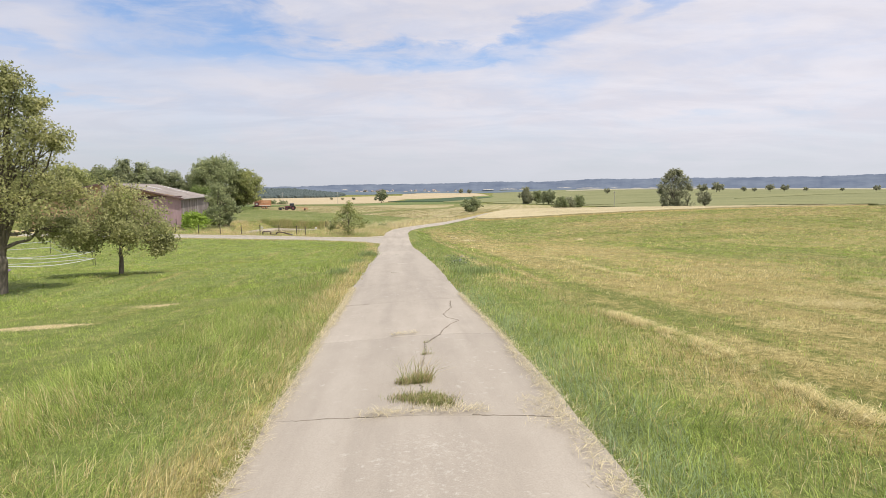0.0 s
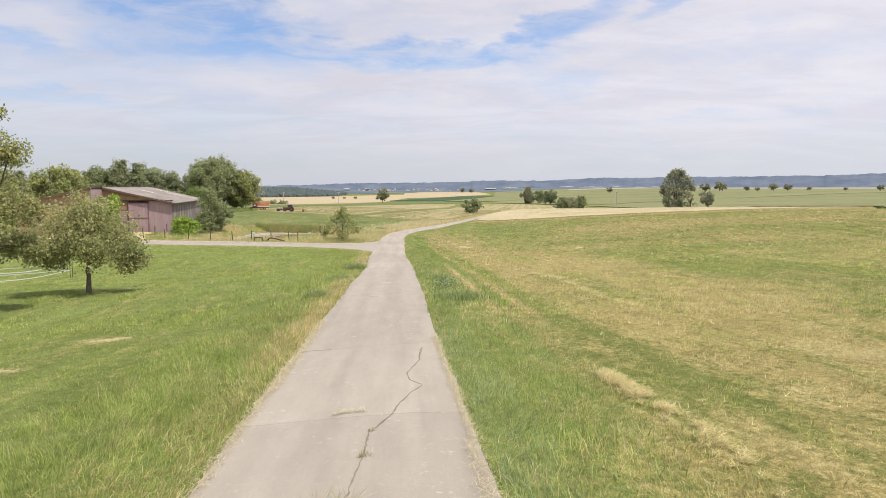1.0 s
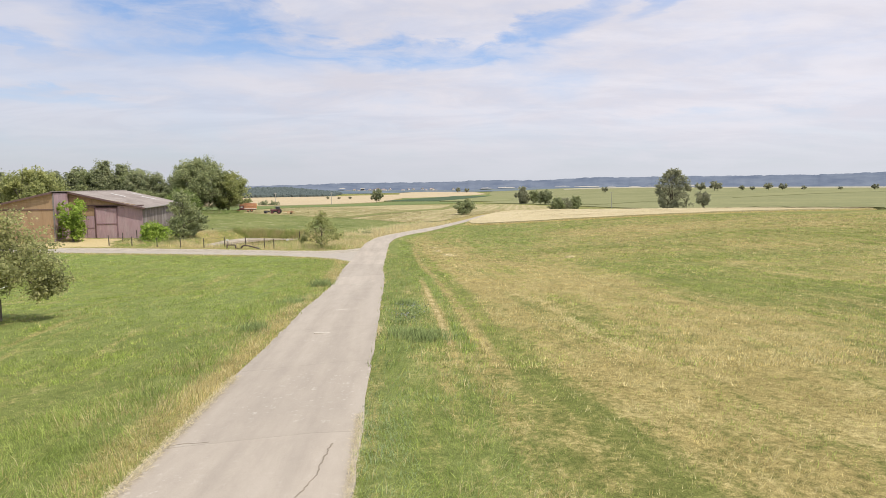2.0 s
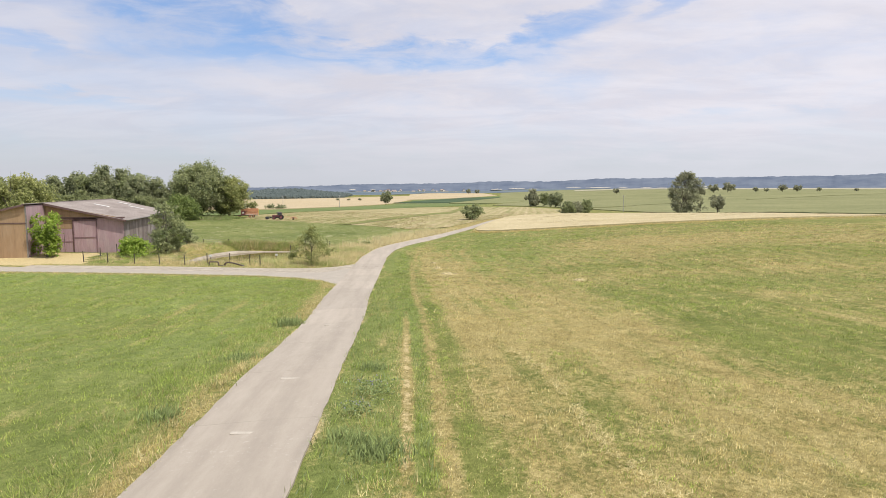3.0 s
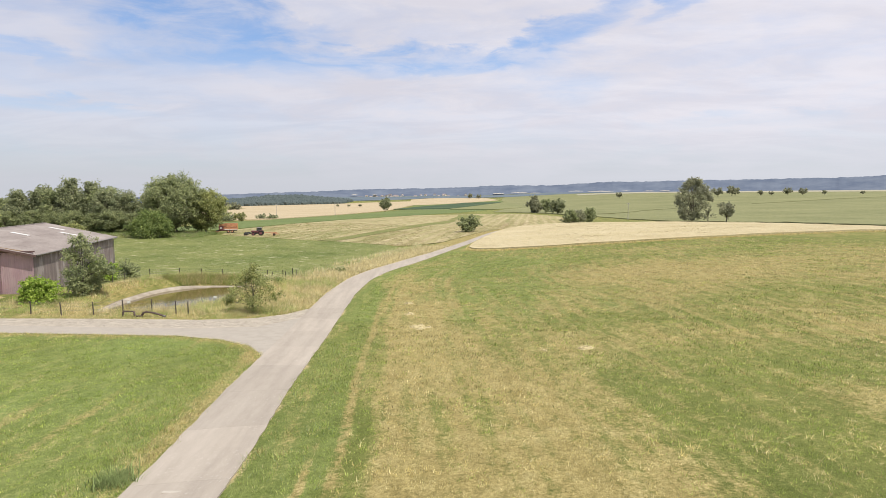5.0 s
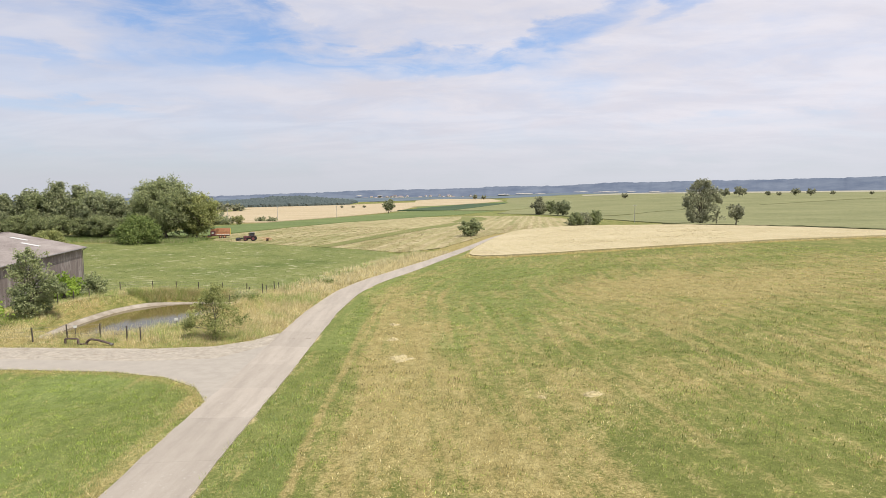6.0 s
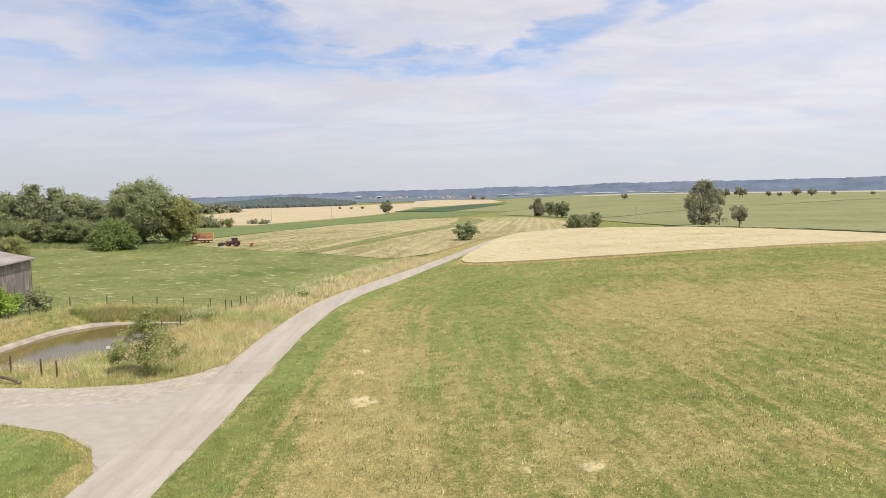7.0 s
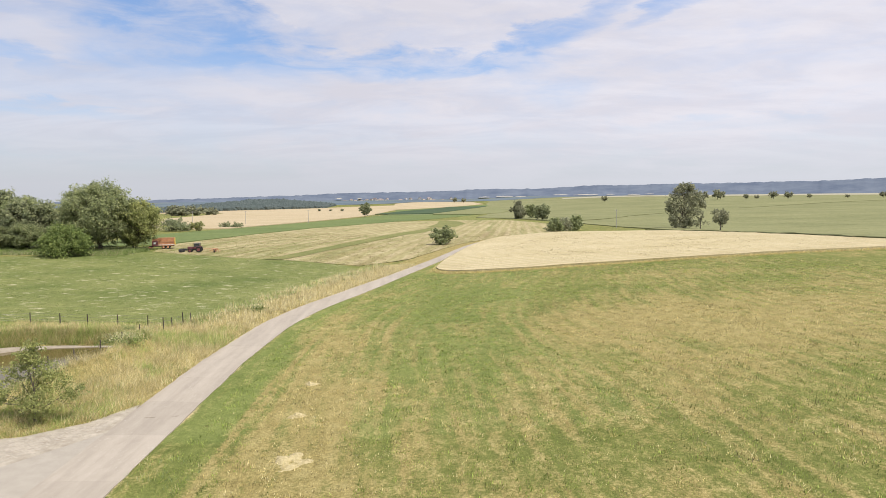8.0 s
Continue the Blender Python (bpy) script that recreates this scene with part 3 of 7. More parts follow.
POND = [(-28.2, 83.6), (-28.8, 90.0), (-28.6, 96.0), (-27.2, 99.6), (-24.5, 101.3), (-21.0, 101.9), (-17.9, 101.5), (-17.5, 97.0), (-17.8, 92.0), (-18.8, 88.0), (-20.5, 85.2), (-23.5, 83.4), (-26.0, 82.9)]
POND_Z = -4.0
SIDE_ROAD = [(-6.3, 65.5), (-8.6, 69.2), (-11.4, 71.3), (-15.3, 72.4), (-22, 72.6), (-33, 72.8), (-60, 73), (-110, 71),
             (-110, 74.3), (-60, 76.4), (-41, 75.9), (-30, 75.6), (-22, 75.5), (-15, 75.6), (-10.5, 76.8), (-8.2, 81), (-6.2, 86), (-5, 80), (-4.5, 70)]
SHOULDER = [(-41, 75.5), (-30, 75.25), (-22, 75.1), (-15, 75.25), (-10.2, 76.5), (-7.6, 81.5), (-8.3, 86.0), (-9.6, 82.6), (-11.8, 80.2), (-16, 78.9), (-25, 78.4), (-33, 77.8), (-41, 77.2)]
FORECOURT = [(-41, 76.6), (-36, 78.5), (-38.5, 84), (-39.5, 88.5), (-44.8, 87), (-46, 83), (-56, 80), (-60, 76.6)]


def dry_at(x, y):
    """How far the sward has dried to straw: 0 green, 1 straw."""
    u = x - lane_x(y)
    right = u > 0
    d = 0.12 + 0.5 * (value_noise(x, y, 11, 3) - 0.4) + 0.35 * (value_noise(x, y, 4.5, 4) - 0.5)
    # mown meadow east of the lane: a dry belt beside the wheel tracks, dry and fresh patches farther off
    def spot(cx, cy, rx, ry):
        return np.exp(-((x - cx) / rx) ** 2 - ((y - cy) / ry) ** 2)
    reach = 16.5 - 5.5 * smooth(46, 85, y)
    belt = smooth(5.6, 7.6, u) * (1 - smooth(reach - 2.5, reach + 2.5, u)) * (1 - smooth(92, 118, y)) * (0.3 + 0.7 * smooth(14, 26, y))
    far_dry = spot(37, 102, 21, 14) + 0.55 * spot(30, 53.5, 7, 3.5) + 0.4 * spot(34, 72, 5, 5) + 0.6 * spot(10.5, 18, 3.5, 5) + 0.4 * spot(14, 28.5, 4, 4.5) + 0.3 * spot(11.5, 60, 2.5, 12) + 0.3 * spot(62, 138, 18, 8)
    east = 0.20 + 0.08 * smooth(18, 50, y) + 0.42 * belt + 0.54 * far_dry
    fresh = 0.8 * spot(18, 42, 3.6, 6.5) + 0.4 * spot(19.5, 56, 7, 7) + 0.55 * spot(27, 62, 8, 4) + 0.75 * spot(19, 76, 9, 5) + 0.8 * spot(5.7, 13, 1.2, 1.8) + 0.9 * spot(13, 106, 7, 15) + 0.6 * spot(16, 130, 12, 12) + 0.35 * smooth(126, 136, y + 0.12 * x) * smooth(4, 9, u)
    d = d + np.where(right, east - 0.5 * fresh, 0)
    d = d - np.where(right, 0.35 * (1 - smooth(2.6, 4.6, u)) + 0.4 * smooth(2.6, 3.6, u) * (1 - smooth(4.6, 5.6, u)) * smooth(36, 50, y) * (1 - smooth(96, 112, y)), 0)
    # the lawn west of it stays fresh, but for its sunburnt hem along the concrete
    d = d - np.where(~right & (y < 74), 0.32, 0)
    d = d + np.where(~right & (y < 74) & (y > 58), 0.9 * np.exp(-(off_outline(SIDE_ROAD, x, y) / 1.25) ** 2), 0)
    hem = np.exp(-((u + 2.2) / 0.75) ** 2)
    d = d + np.where(~right, 0.75 * hem, 0)
    # rank grass on the banks of the pond and along the lane beyond it
    rank = (~right) & (y > 77) & (u > -26) & (y < 113)
    d = d + np.where(rank, 0.5, 0)
    beyond = (~right) & (y >= 113) & (u > -7.5)
    d = d + np.where(beyond, 0.75, 0)
    return np.clip(d, 0, 1.2)


def bare_at(x, y):
    """Trodden bare soil."""
    b = 1.2 * np.exp(-((x + 10.2) / 2.2) ** 2 - ((y - 21.6 - 0.12 * (x + 10)) / 0.9) ** 2) + 1.2 * np.exp(-((x + 12.6) / 3.3) ** 2 - ((y - 17.3 + 0.10 * (x + 12)) / 0.8) ** 2)
    b = b * (0.05 + 1.15 * value_noise(x, y, 0.9, 91)) * (0.4 + 0.85 * value_noise(x, y, 0.35, 92))
    inn = inside(FORECOURT, x, y)
    b = b + np.where(inn, 0.8, 0)
    u = x - lane_x(y)
    b = b + 0.75 * np.exp(-((np.abs(u) - 1.6) / 0.2) ** 2) * (0.4 + 0.9 * value_noise(x, y, 1.4, 9))
    return b


def lush_at(x, y):
    u = x - lane_x(y)
    left = (u < 0) & (y < 75)
    return np.where(left, 0.75, 0) * (0.4 + 0.9 * value_noise(x, y, 7, 12)) + np.where((u > 0) & (u < 5), 0.5 - 0.38 * smooth(45, 72, y), 0) + np.where((u > 0) & (y > 80) & (u < 28), 0.35, 0)


def grid_axis(stretches):
    """Stations along an axis from (start, end, step) stretches."""
    out = []
    for a, b, s in stretches:
        out += list(np.arange(a, b, s))
    return np.array(out)


def mesh_of(name, verts, faces, material, flat=False):
    me = bpy.data.meshes.new(name)
    me.from_pydata([tuple(v) for v in verts], [], faces)
    me.materials.append(material)
    if not flat:
        me.polygons.foreach_set("use_smooth", [True] * len(me.polygons))
    me.update()
    return me


def float_layer(me, name, values):
    a = me.attributes.new(name, "FLOAT", "POINT")
    a.data.foreach_set("value", np.asarray(values, np.float32))


def make_ground():
    xs = np.concatenate([-np.geomspace(5200, 130, 34), grid_axis(((-120, -46, 3), (-46, 46, 0.75), (46, 130, 3))), np.geomspace(135, 5200, 34)])
    ys = np.concatenate([grid_axis(((-400, -40, 30), (-40, 0, 4), (0, 125, 0.75), (125, 260, 4))), np.geomspace(262, 5200, 60)])
    X, Y = np.meshgrid(xs, ys)
    x, y = X.ravel(), Y.ravel()
    z = land(x, y)
    # the pond is dug into the ground
    out = off_outline(POND, x, y) * np.where(inside(POND, x, y), -1, 1)
    z = np.where(out < 1.9, np.minimum(z, POND_Z - 0.9 + np.maximum(out + 0.5, 0) * 0.95), z)
    z = z + 0.05 * (value_noise(x, y, 2.2, 1) - 0.5) * (np.abs(x - lane_x(y)) > 2.4) * (y < 260) * (np.minimum(off_outline(SIDE_ROAD, x, y), off_outline(SHOULDER, x, y)) > 1.2) * ~inside(SIDE_ROAD, x, y) * ~inside(SHOULDER, x, y) - 0.05 * (np.abs(x - lane_x(y)) < 1.7) - 0.025 * (inside(SIDE_ROAD, x, y) | inside(SHOULDER, x, y))
    nx, ny = len(xs), len(ys)
    faces = [(j * nx + i, j * nx + i + 1, (j + 1) * nx + i + 1, (j + 1) * nx + i) for j in range(ny - 1) for i in range(nx - 1)]
    me = mesh_of("ground", np.stack([x, y, z], 1), faces, TURF)
    float_layer(me, "dry", np.where(y < 300, dry_at(x, y), 0.25))
    float_layer(me, "bare", np.where(y < 140, bare_at(x, y), 0))
    float_layer(me, "lush", lush_at(x, y))
    float_layer(me, "off", x - lane_x(y))
    return tagged(new("ground", me), "gently falling meadow of green and sun-dried grass", "ground", kind="structure")


make_ground()


def patch(name, poly, rise, material, step, label, category, skirt=0.0, kind="structure", wavy=0.0):
    """A field laid over the ground within an outline; a standing crop has an upright hem all round."""
    from mathutils.geometry import delaunay_2d_cdt
    ring = []
    for (x0, y0), (x1, y1) in zip(poly, poly[1:] + poly[:1]):
        k = max(1, int(math.hypot(x1 - x0, y1 - y0) / step))
        ring += [(x0 + (x1 - x0) * i / k, y0 + (y1 - y0) * i / k) for i in range(k)]
    xs, ys = [p[0] for p in poly], [p[1] for p in poly]
    gx, gy = np.meshgrid(np.arange(min(xs) + step * 0.5, max(xs), step), np.arange(min(ys) + step * 0.5, max(ys), step))
    gx, gy = gx.ravel(), gy.ravel()
    keep = inside(poly, gx, gy) & (off_outline(poly, gx, gy) > step * 0.45)
    pts = ring + list(zip(gx[keep], gy[keep]))
    n = len(ring)
    co, _, faces, _, _, _ = delaunay_2d_cdt([Vector(p) for p in pts], [(i, (i + 1) % n) for i in range(n)], [], 1, 1e-4)
    cx, cy = np.array([c.x for c in co]), np.array([c.y for c in co])
    cz = land(cx, cy) + rise
    if wavy:
        cz = cz + wavy * (value_noise(cx, cy, 3.1, 5) - 0.5)
    verts = list(np.stack([cx, cy, cz], 1))
    faces = [tuple(f) for f in faces]
    if skirt:
        # the outline points come first in the same order; the hem keeps its own corners, so its edge stays crisp
        base = len(verts)
        verts += [np.array(verts[i]) for i in range(n)]
        verts += [np.array((x, y, float(land(x, y)) - 0.1)) for x, y in ring]
        faces += [(base + i, base + (i + 1) % n, base + n + (i + 1) % n, base + n + i) for i in range(n)]
    ob = new(name, mesh_of(name, verts, faces, material))
    return tagged(ob, label, category, kind=kind)


WHEAT_EDGE = [(15.5, 163.5), (27.8, 162.4), (43.6, 163.3), (60.2, 165.6), (77.8, 168.6), (98.1, 171.3), (118, 174.6)]
WHEAT_POLY = WHEAT_EDGE + [(118, 205), (116.5, 240), (117, 281), (113, 318), (70, 318), (50, 302), (33, 277), (24, 252), (17.6, 222), (12.9, 198), (11.1, 188), (9.8, 178), (9.3, 172), (10.0, 168), (12.0, 165.2)]
patch("wheat_field", WHEAT_POLY, 0.55, WHEAT, 5.0, "ripe pale gold wheat standing over a low rise", "wheat field", 0.6, "stuff", 0.25)
patch("unripe_grain_field", [(117.5, 322), (121, 281), (120.5, 240), (122, 205), (122, 176), (420, 230), (1500, 420), (4500, 1400), (4500, 3400), (1200, 3400), (230, 2780), (144, 1889), (121, 1275), (75, 900), (45, 660),
                             (82, 560), (95, 470), (104, 380)], 0.45, OLIVE, 45.0, "wide olive-green field of unripe grain with faint tramlines", "grain field", 0.5, "stuff")
patch("field_margin", [(100, 319), (113.4, 318.6), (117.4, 281), (116.9, 240), (118.4, 205), (118.4, 174.8), (121.6, 175.5), (121.6, 205), (120.1, 240), (120.6, 281), (116.8, 322), (100, 323)], 0.75, MARGIN, 3.0, "dark uncut grass margin behind the wheat", "grass", 1.0, "stuff", 0.5)
HAY_EDGE = [(-57.9, 196.5), (-37, 187.5), (-24.3, 185.5), (-7, 180)]
patch("hay_meadow", HAY_EDGE + [(2.5, 198), (9.5, 222), (17, 246), (26, 266), (45, 298), (68, 330), (76, 380), (78, 464), (64, 548), (19, 560), (-24, 525), (-56, 370), (-60.3, 254), (-63.8, 219)],
      0.10, MOWN, 7.0, "mown hay meadow raked into pale straw stripes", "meadow", 0, "stuff")
patch("grass_strip", [(-29, 185.5), (-25.5, 199), (-21, 227), (-17.3, 256), (-12.3, 296), (-1.5, 364), (4.8, 397), (7.5, 376), (3.2, 340), (-4.2, 309), (-12.6, 252), (-18.4, 217), (-22, 195), (-25, 185.0)], 0.18, STRIP, 5.0,
      "uncut green grass strip through the hay meadow", "grass", 0.0, "stuff")
patch("grass_strip", [(2, 402), (10, 395), (18, 398), (27, 468), (24, 520), (16, 545), (9, 539), (8, 470)], 0.18, STRIP, 8.0, "uncut green grass strip through the hay meadow", "grass", 0.0, "stuff")
patch("beet_field", [(-80, 205), (-64.5, 219), (-60.8, 254), (-56.5, 370), (-24.5, 525.5), (12, 640), (60, 900), (121, 1275), (144, 1889), (-86, 1405), (-62, 1050), (-75, 727), (-87, 543), (-95, 393), (-93, 321), (-90, 267)],
      0.25, BEET, 14.0, "dark green field of leafy root crop", "crop field", 0.3, "stuff")
patch("far_grain_field", [(-160, 322), (-96, 361), (-92, 567), (-86, 813), (-88, 1283), (-188, 1284), (-394, 1237), (-345, 930), (-260, 560)], 0.5, WHEAT_FAR, 30.0,
      "far pale tan field of ripe grain", "wheat field", 0.5, "stuff")
patch("dark_crop_wedge", [(-86, 975), (-49, 1253), (34, 1663), (130, 1690), (66, 1373), (-1, 972), (-50, 955)], 1.2, DARK_CROP, 18.0, "dark green wedge of another leafy crop", "crop field", 0.6, "stuff")
patch("pale_green_field", [(0, 960), (-1, 915), (60, 872), (100, 980), (130, 1130), (146, 1600), (132, 1680), (68, 1370)], 1.0, STRIP_PALE, 20.0, "pale green field of thin young crop", "crop field", 0.5, "stuff")
patch("field_track", [(-86, 880), (-32, 892), (0, 898), (0, 906), (-32, 901), (-86, 889)], 0.8, STUBBLE, 6.0, "pale dry track between two crops", "track", 0.0, "stuff")
for line in ([(108, 494), (148, 567), (188, 642), (282, 789)], [(416, 898), (500, 942), (591, 987), (760, 1060)]):
    patch("grassy_baulk", line + [(x + 1.5, y + 7) for x, y in line[::-1]], 0.7, BAULK, 9.0, "narrow dark grassy baulk across the grain", "grass", 0.5, "stuff", 0.3)
patch("crest_stubble_field", [(420, 2150), (720, 2000), (1150, 1950), (1700, 1920), (2500, 1900), (2700, 2300), (1900, 2300), (1000, 2330), (450, 2330)], 0.9, STUBBLE, 60.0, "pale stubble along the far crest", "stubble field", 0.6, "stuff")
patch("crest_grain_field", [(-99, 1413), (-136, 2103), (-50, 2450), (114, 2320), (140, 1930), (-60, 1450)], 0.6, WHEAT_FAR, 60.0, "pale ripe grain on the far crest", "wheat field", 0.6, "stuff")
patch("pasture", [(-17.5, 115), (-36, 114.5), (-37.8, 104), (-34.5, 96), (-40, 98), (-44.5, 117), (-62, 114), (-85, 140), (-100, 178), (-73, 186), (-58, 198), (-37, 189), (-24.3, 187), (-9.5, 179)]
      + [(-3.2, 168), (-9, 148), (-13, 132), (-15.5, 121)], 0.06, PASTURE, 4.0, "green pasture with pale wisps of cut grass", "pasture", 0, "stuff")


# ---------------------------------------------------------------- the lane
def lane_frame(y):
    """Middle of the lane at y, with the unit vectors along and across."""
    x, e = float(lane_x(y)), 0.5
    t = Vector((float(lane_x(y + e) - lane_x(y - e)), 2 * e)).normalized()
    return Vector((x, y)), t, Vector((t.y, -t.x))


def lane_half(y, side):
    return 1.78 - 0.1 * float(smooth(24, 40, y)) + 0.05 * (float(value_noise(y, side * 40.0, 0.8, 21)) - 0.5) * 2


def lane_z(p):
    return ground_z(p.x, p.y)


def ribbon(y0, y1, half, rise, thick, step, skew0=0.0, skew1=0.0):
    """A solid strip of the lane between two stations; its ends may be cut askew."""
    bm = bmesh.new()
    k = max(2, int(math.ceil((y1 - y0) / step)))
    rows = []
    for i in range(k + 1):
        y = y0 + (y1 - y0) * i / k
        c, t, a = lane_frame(y)
        row = []
        for s in (-1, -0.5, 0, 0.5, 1):
            w = half if half else lane_half(y, 1 if s > 0 else -1)
            p = c + a * (s * w) + t * (s * (skew0 + (skew1 - skew0) * i / k))
            row.append(bm.verts.new((p.x, p.y, lane_z(p) + rise - 0.012 * s * s)))
        rows.append(row)
    for r0, r1 in zip(rows, rows[1:]):
        for i in range(4):
            bm.faces.new((r0[i], r0[i + 1], r1[i + 1], r1[i]))
    ext = bmesh.ops.extrude_face_region(bm, geom=bm.faces[:])
    for v in ext["geom"]:
        if isinstance(v, bmesh.types.BMVert):
            v.co.z -= thick
    bmesh.ops.recalc_face_normals(bm, faces=bm.faces[:])
    return bm


def part(name, bm, material, parent=None, label="", smooth_faces=False):
    """Links a bmesh as one mesh object under a thing or a part."""
    me = bpy.data.meshes.new(name)
    bm.to_mesh(me)
    bm.free()
    me.materials.append(material)
    if smooth_faces:
        me.polygons.foreach_set("use_smooth", [True] * len(me.polygons))
    ob = new(name, me)
    if parent is not None:
        ob.parent = parent
    if label:
        ob["label"] = label
    return ob


def make_lane():
    road = part("road", ribbon(-60, 262, 1.45, 0.01, 0.12, 3.0), JOINT)
    tagged(road, "narrow farm lane of worn pale concrete slabs", "road", kind="structure")
    y = -52.0
    while y < 256:
        step = 5.84 if y < 6 else 4.8 if y < 11 else 5.8
        part("slab", ribbon(y + 0.003, y + step - 0.003, 0, 0.045, 0.10, 0.8 if y < 120 else 2.0, -0.2 if abs(y - 6.4) < 0.1 else 0.0, -0.2 if abs(y + step - 6.4) < 0.1 else 0.0), CONCRETE, road)
        y += step
    return road


LANE_OB = make_lane()


patch("side_road", SIDE_ROAD, 0.012, ASPHALT, 1.5, "worn grey asphalt side road joining the lane", "road", 0.1)
patch("shoulder", SHOULDER, 0.018, GRAVEL, 1.0, "rough gravelly shoulder along the side road", "gravel")


def make_pond():
    n = len(POND)
    mid = Vector((sum(p[0] for p in POND) / n, sum(p[1] for p in POND) / n))
    # a rounded outline, walked in small steps
    pts = []
    for i in range(n):
        p0, p1, p2, p3 = (Vector(POND[(i + k) % n]) for k in (-1, 0, 1, 2))
        for s in np.arange(0, 1, 0.125):
            pts.append(0.5 * ((2 * p1) + (p2 - p0) * s + (2 * p0 - 5 * p1 + 4 * p2 - p3) * s * s + (3 * p1 - p0 - 3 * p2 + p3) * s ** 3))
    bm = bmesh.new()
    bm.faces.new([bm.verts.new((*(p + (p - mid).normalized() * 0.5), POND_Z)) for p in pts])
    bmesh.ops.triangulate(bm, faces=bm.faces[:])
    tagged(part("pond", bm, WATER), "still brownish pond water reflecting the pale sky", "pond", kind="structure")
    # its concrete rim: a sloping apron
    bm, rows = bmesh.new(), []
    for p in pts:
        o = (p - mid).normalized()
        far = smooth(-0.35, 0.25, o.y * 0.8 - o.x * 0.6)
        wide = 0.08 + 0.13 * float(far) + 0.12 * float(value_noise(p.x, p.y, 1.1, 71))
        q = p + o * wide
        top = min(ground_z(q.x, q.y) + 0.02, POND_Z + 0.2 + 0.42 * wide)
        rows.append([bm.verts.new((*(p - o * 0.25), POND_Z - 0.3)), bm.verts.new((*p, POND_Z + 0.10)), bm.verts.new((*q, top)), bm.verts.new((*(q + o * 0.25), top + 0.02)), bm.verts.new((*(q + o * 0.27), top - 0.6))])
    for r0, r1 in zip(rows, rows[1:] + rows[:1]):
        for i in range(4):
            bm.faces.new((r0[i], r1[i], r1[i + 1], r0[i + 1]))
    bmesh.ops.recalc_face_normals(bm, faces=bm.faces[:])
    tagged(part("pond_rim", bm, RIM, None, "", True), "sloping pale concrete rim round the pond", "pond rim", kind="structure")


make_pond()


# ---------------------------------------------------------------- the far distance
def make_ridge(name, radius, tops, foot, material, label, rough):
    """A long wooded ridge on an arc; tops: (bearing in degrees east of the lane's heading, height)."""
    top = curve(tops)
    bm, rows = bmesh.new(), []
    for i, deg in enumerate(np.arange(-58, 58.01, 0.12)):
        a = radians(deg)
        t = float(top(deg)) + rough * (float(value_noise(deg, 3.0, 0.45, 31)) + 0.6 * float(value_noise(deg, 9.0, 0.13, 32)) - 0.8)
        rows.append([bm.verts.new((r * math.sin(a), 40 + r * math.cos(a), z)) for r, z in ((radius - 500, foot), (radius - 260, foot + 0.45 * (t - foot)), (radius - 60, t - 0.1 * (t - foot)), (radius, t), (radius + 20, t - 25))])
    for r0, r1 in zip(rows, rows[1:]):
        for i in range(4):
            bm.faces.new((r0[i], r1[i], r1[i + 1], r0[i + 1]))
    tagged(part(name, bm, material, None, "", True), label, "hills", kind="structure")


# Haze is painted into these tones, and a faint glow lifts them.
FAR_HILL_HAZE = make_distance("far_hill_haze", (0.1, 0.123, 0.17), (0.149, 0.174, 0.217), 0.27)
VALLEY_HAZE = make_distance("valley_haze", (0.10, 0.135, 0.165), (0.17, 0.20, 0.22), 0.18)
PALE_FIELD_HAZE = make_distance("far_pale_field_haze", (0.38, 0.35, 0.30), (0.47, 0.44, 0.38), 0.12)
make_ridge("backdrop", 4750, ((-58, -30), (-30, -15), (-22, -5), (-14, 10), (-9, 24), (-5, 28), (0, 32), (4, 46), (8, 44), (14, 62), (20, 66), (26, 68), (31, 72), (35, 82), (58, 95)), -60, FAR_HILL_HAZE, "long blue wooded hills on the horizon", 7)


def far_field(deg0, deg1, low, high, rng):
    """A pale field with a wandering outline, hung before the near slope of the far hills to fit the camera's view."""
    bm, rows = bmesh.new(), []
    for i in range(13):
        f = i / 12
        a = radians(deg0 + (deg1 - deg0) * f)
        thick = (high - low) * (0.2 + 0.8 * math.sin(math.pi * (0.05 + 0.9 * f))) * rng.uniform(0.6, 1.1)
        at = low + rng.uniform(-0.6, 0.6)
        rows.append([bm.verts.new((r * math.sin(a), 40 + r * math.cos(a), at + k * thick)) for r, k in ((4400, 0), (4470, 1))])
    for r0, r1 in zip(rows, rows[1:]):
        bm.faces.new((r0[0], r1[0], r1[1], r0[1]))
    tagged(part("far_field", bm, PALE_FIELD_HAZE), "far pale grain field at the foot of the hills", "field", kind="structure")


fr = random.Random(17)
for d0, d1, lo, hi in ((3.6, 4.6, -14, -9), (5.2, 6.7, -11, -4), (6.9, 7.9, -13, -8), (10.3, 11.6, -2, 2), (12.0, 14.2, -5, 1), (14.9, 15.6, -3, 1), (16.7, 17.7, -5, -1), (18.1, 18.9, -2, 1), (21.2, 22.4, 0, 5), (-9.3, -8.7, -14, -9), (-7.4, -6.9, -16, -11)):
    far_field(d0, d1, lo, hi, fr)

# A flat sheet stands in for the woods, with haze in its colour.
patch("valley_woods", [(-1700, 1950), (-300, 1950), (-145, 2130), (-60, 2480), (300, 2830), (1200, 3420), (1200, 4240), (-1700, 4240)], 0.8, VALLEY_HAZE, 90.0, "hazy woods and hedges about the far village", "woods", 0.0, "stuff")
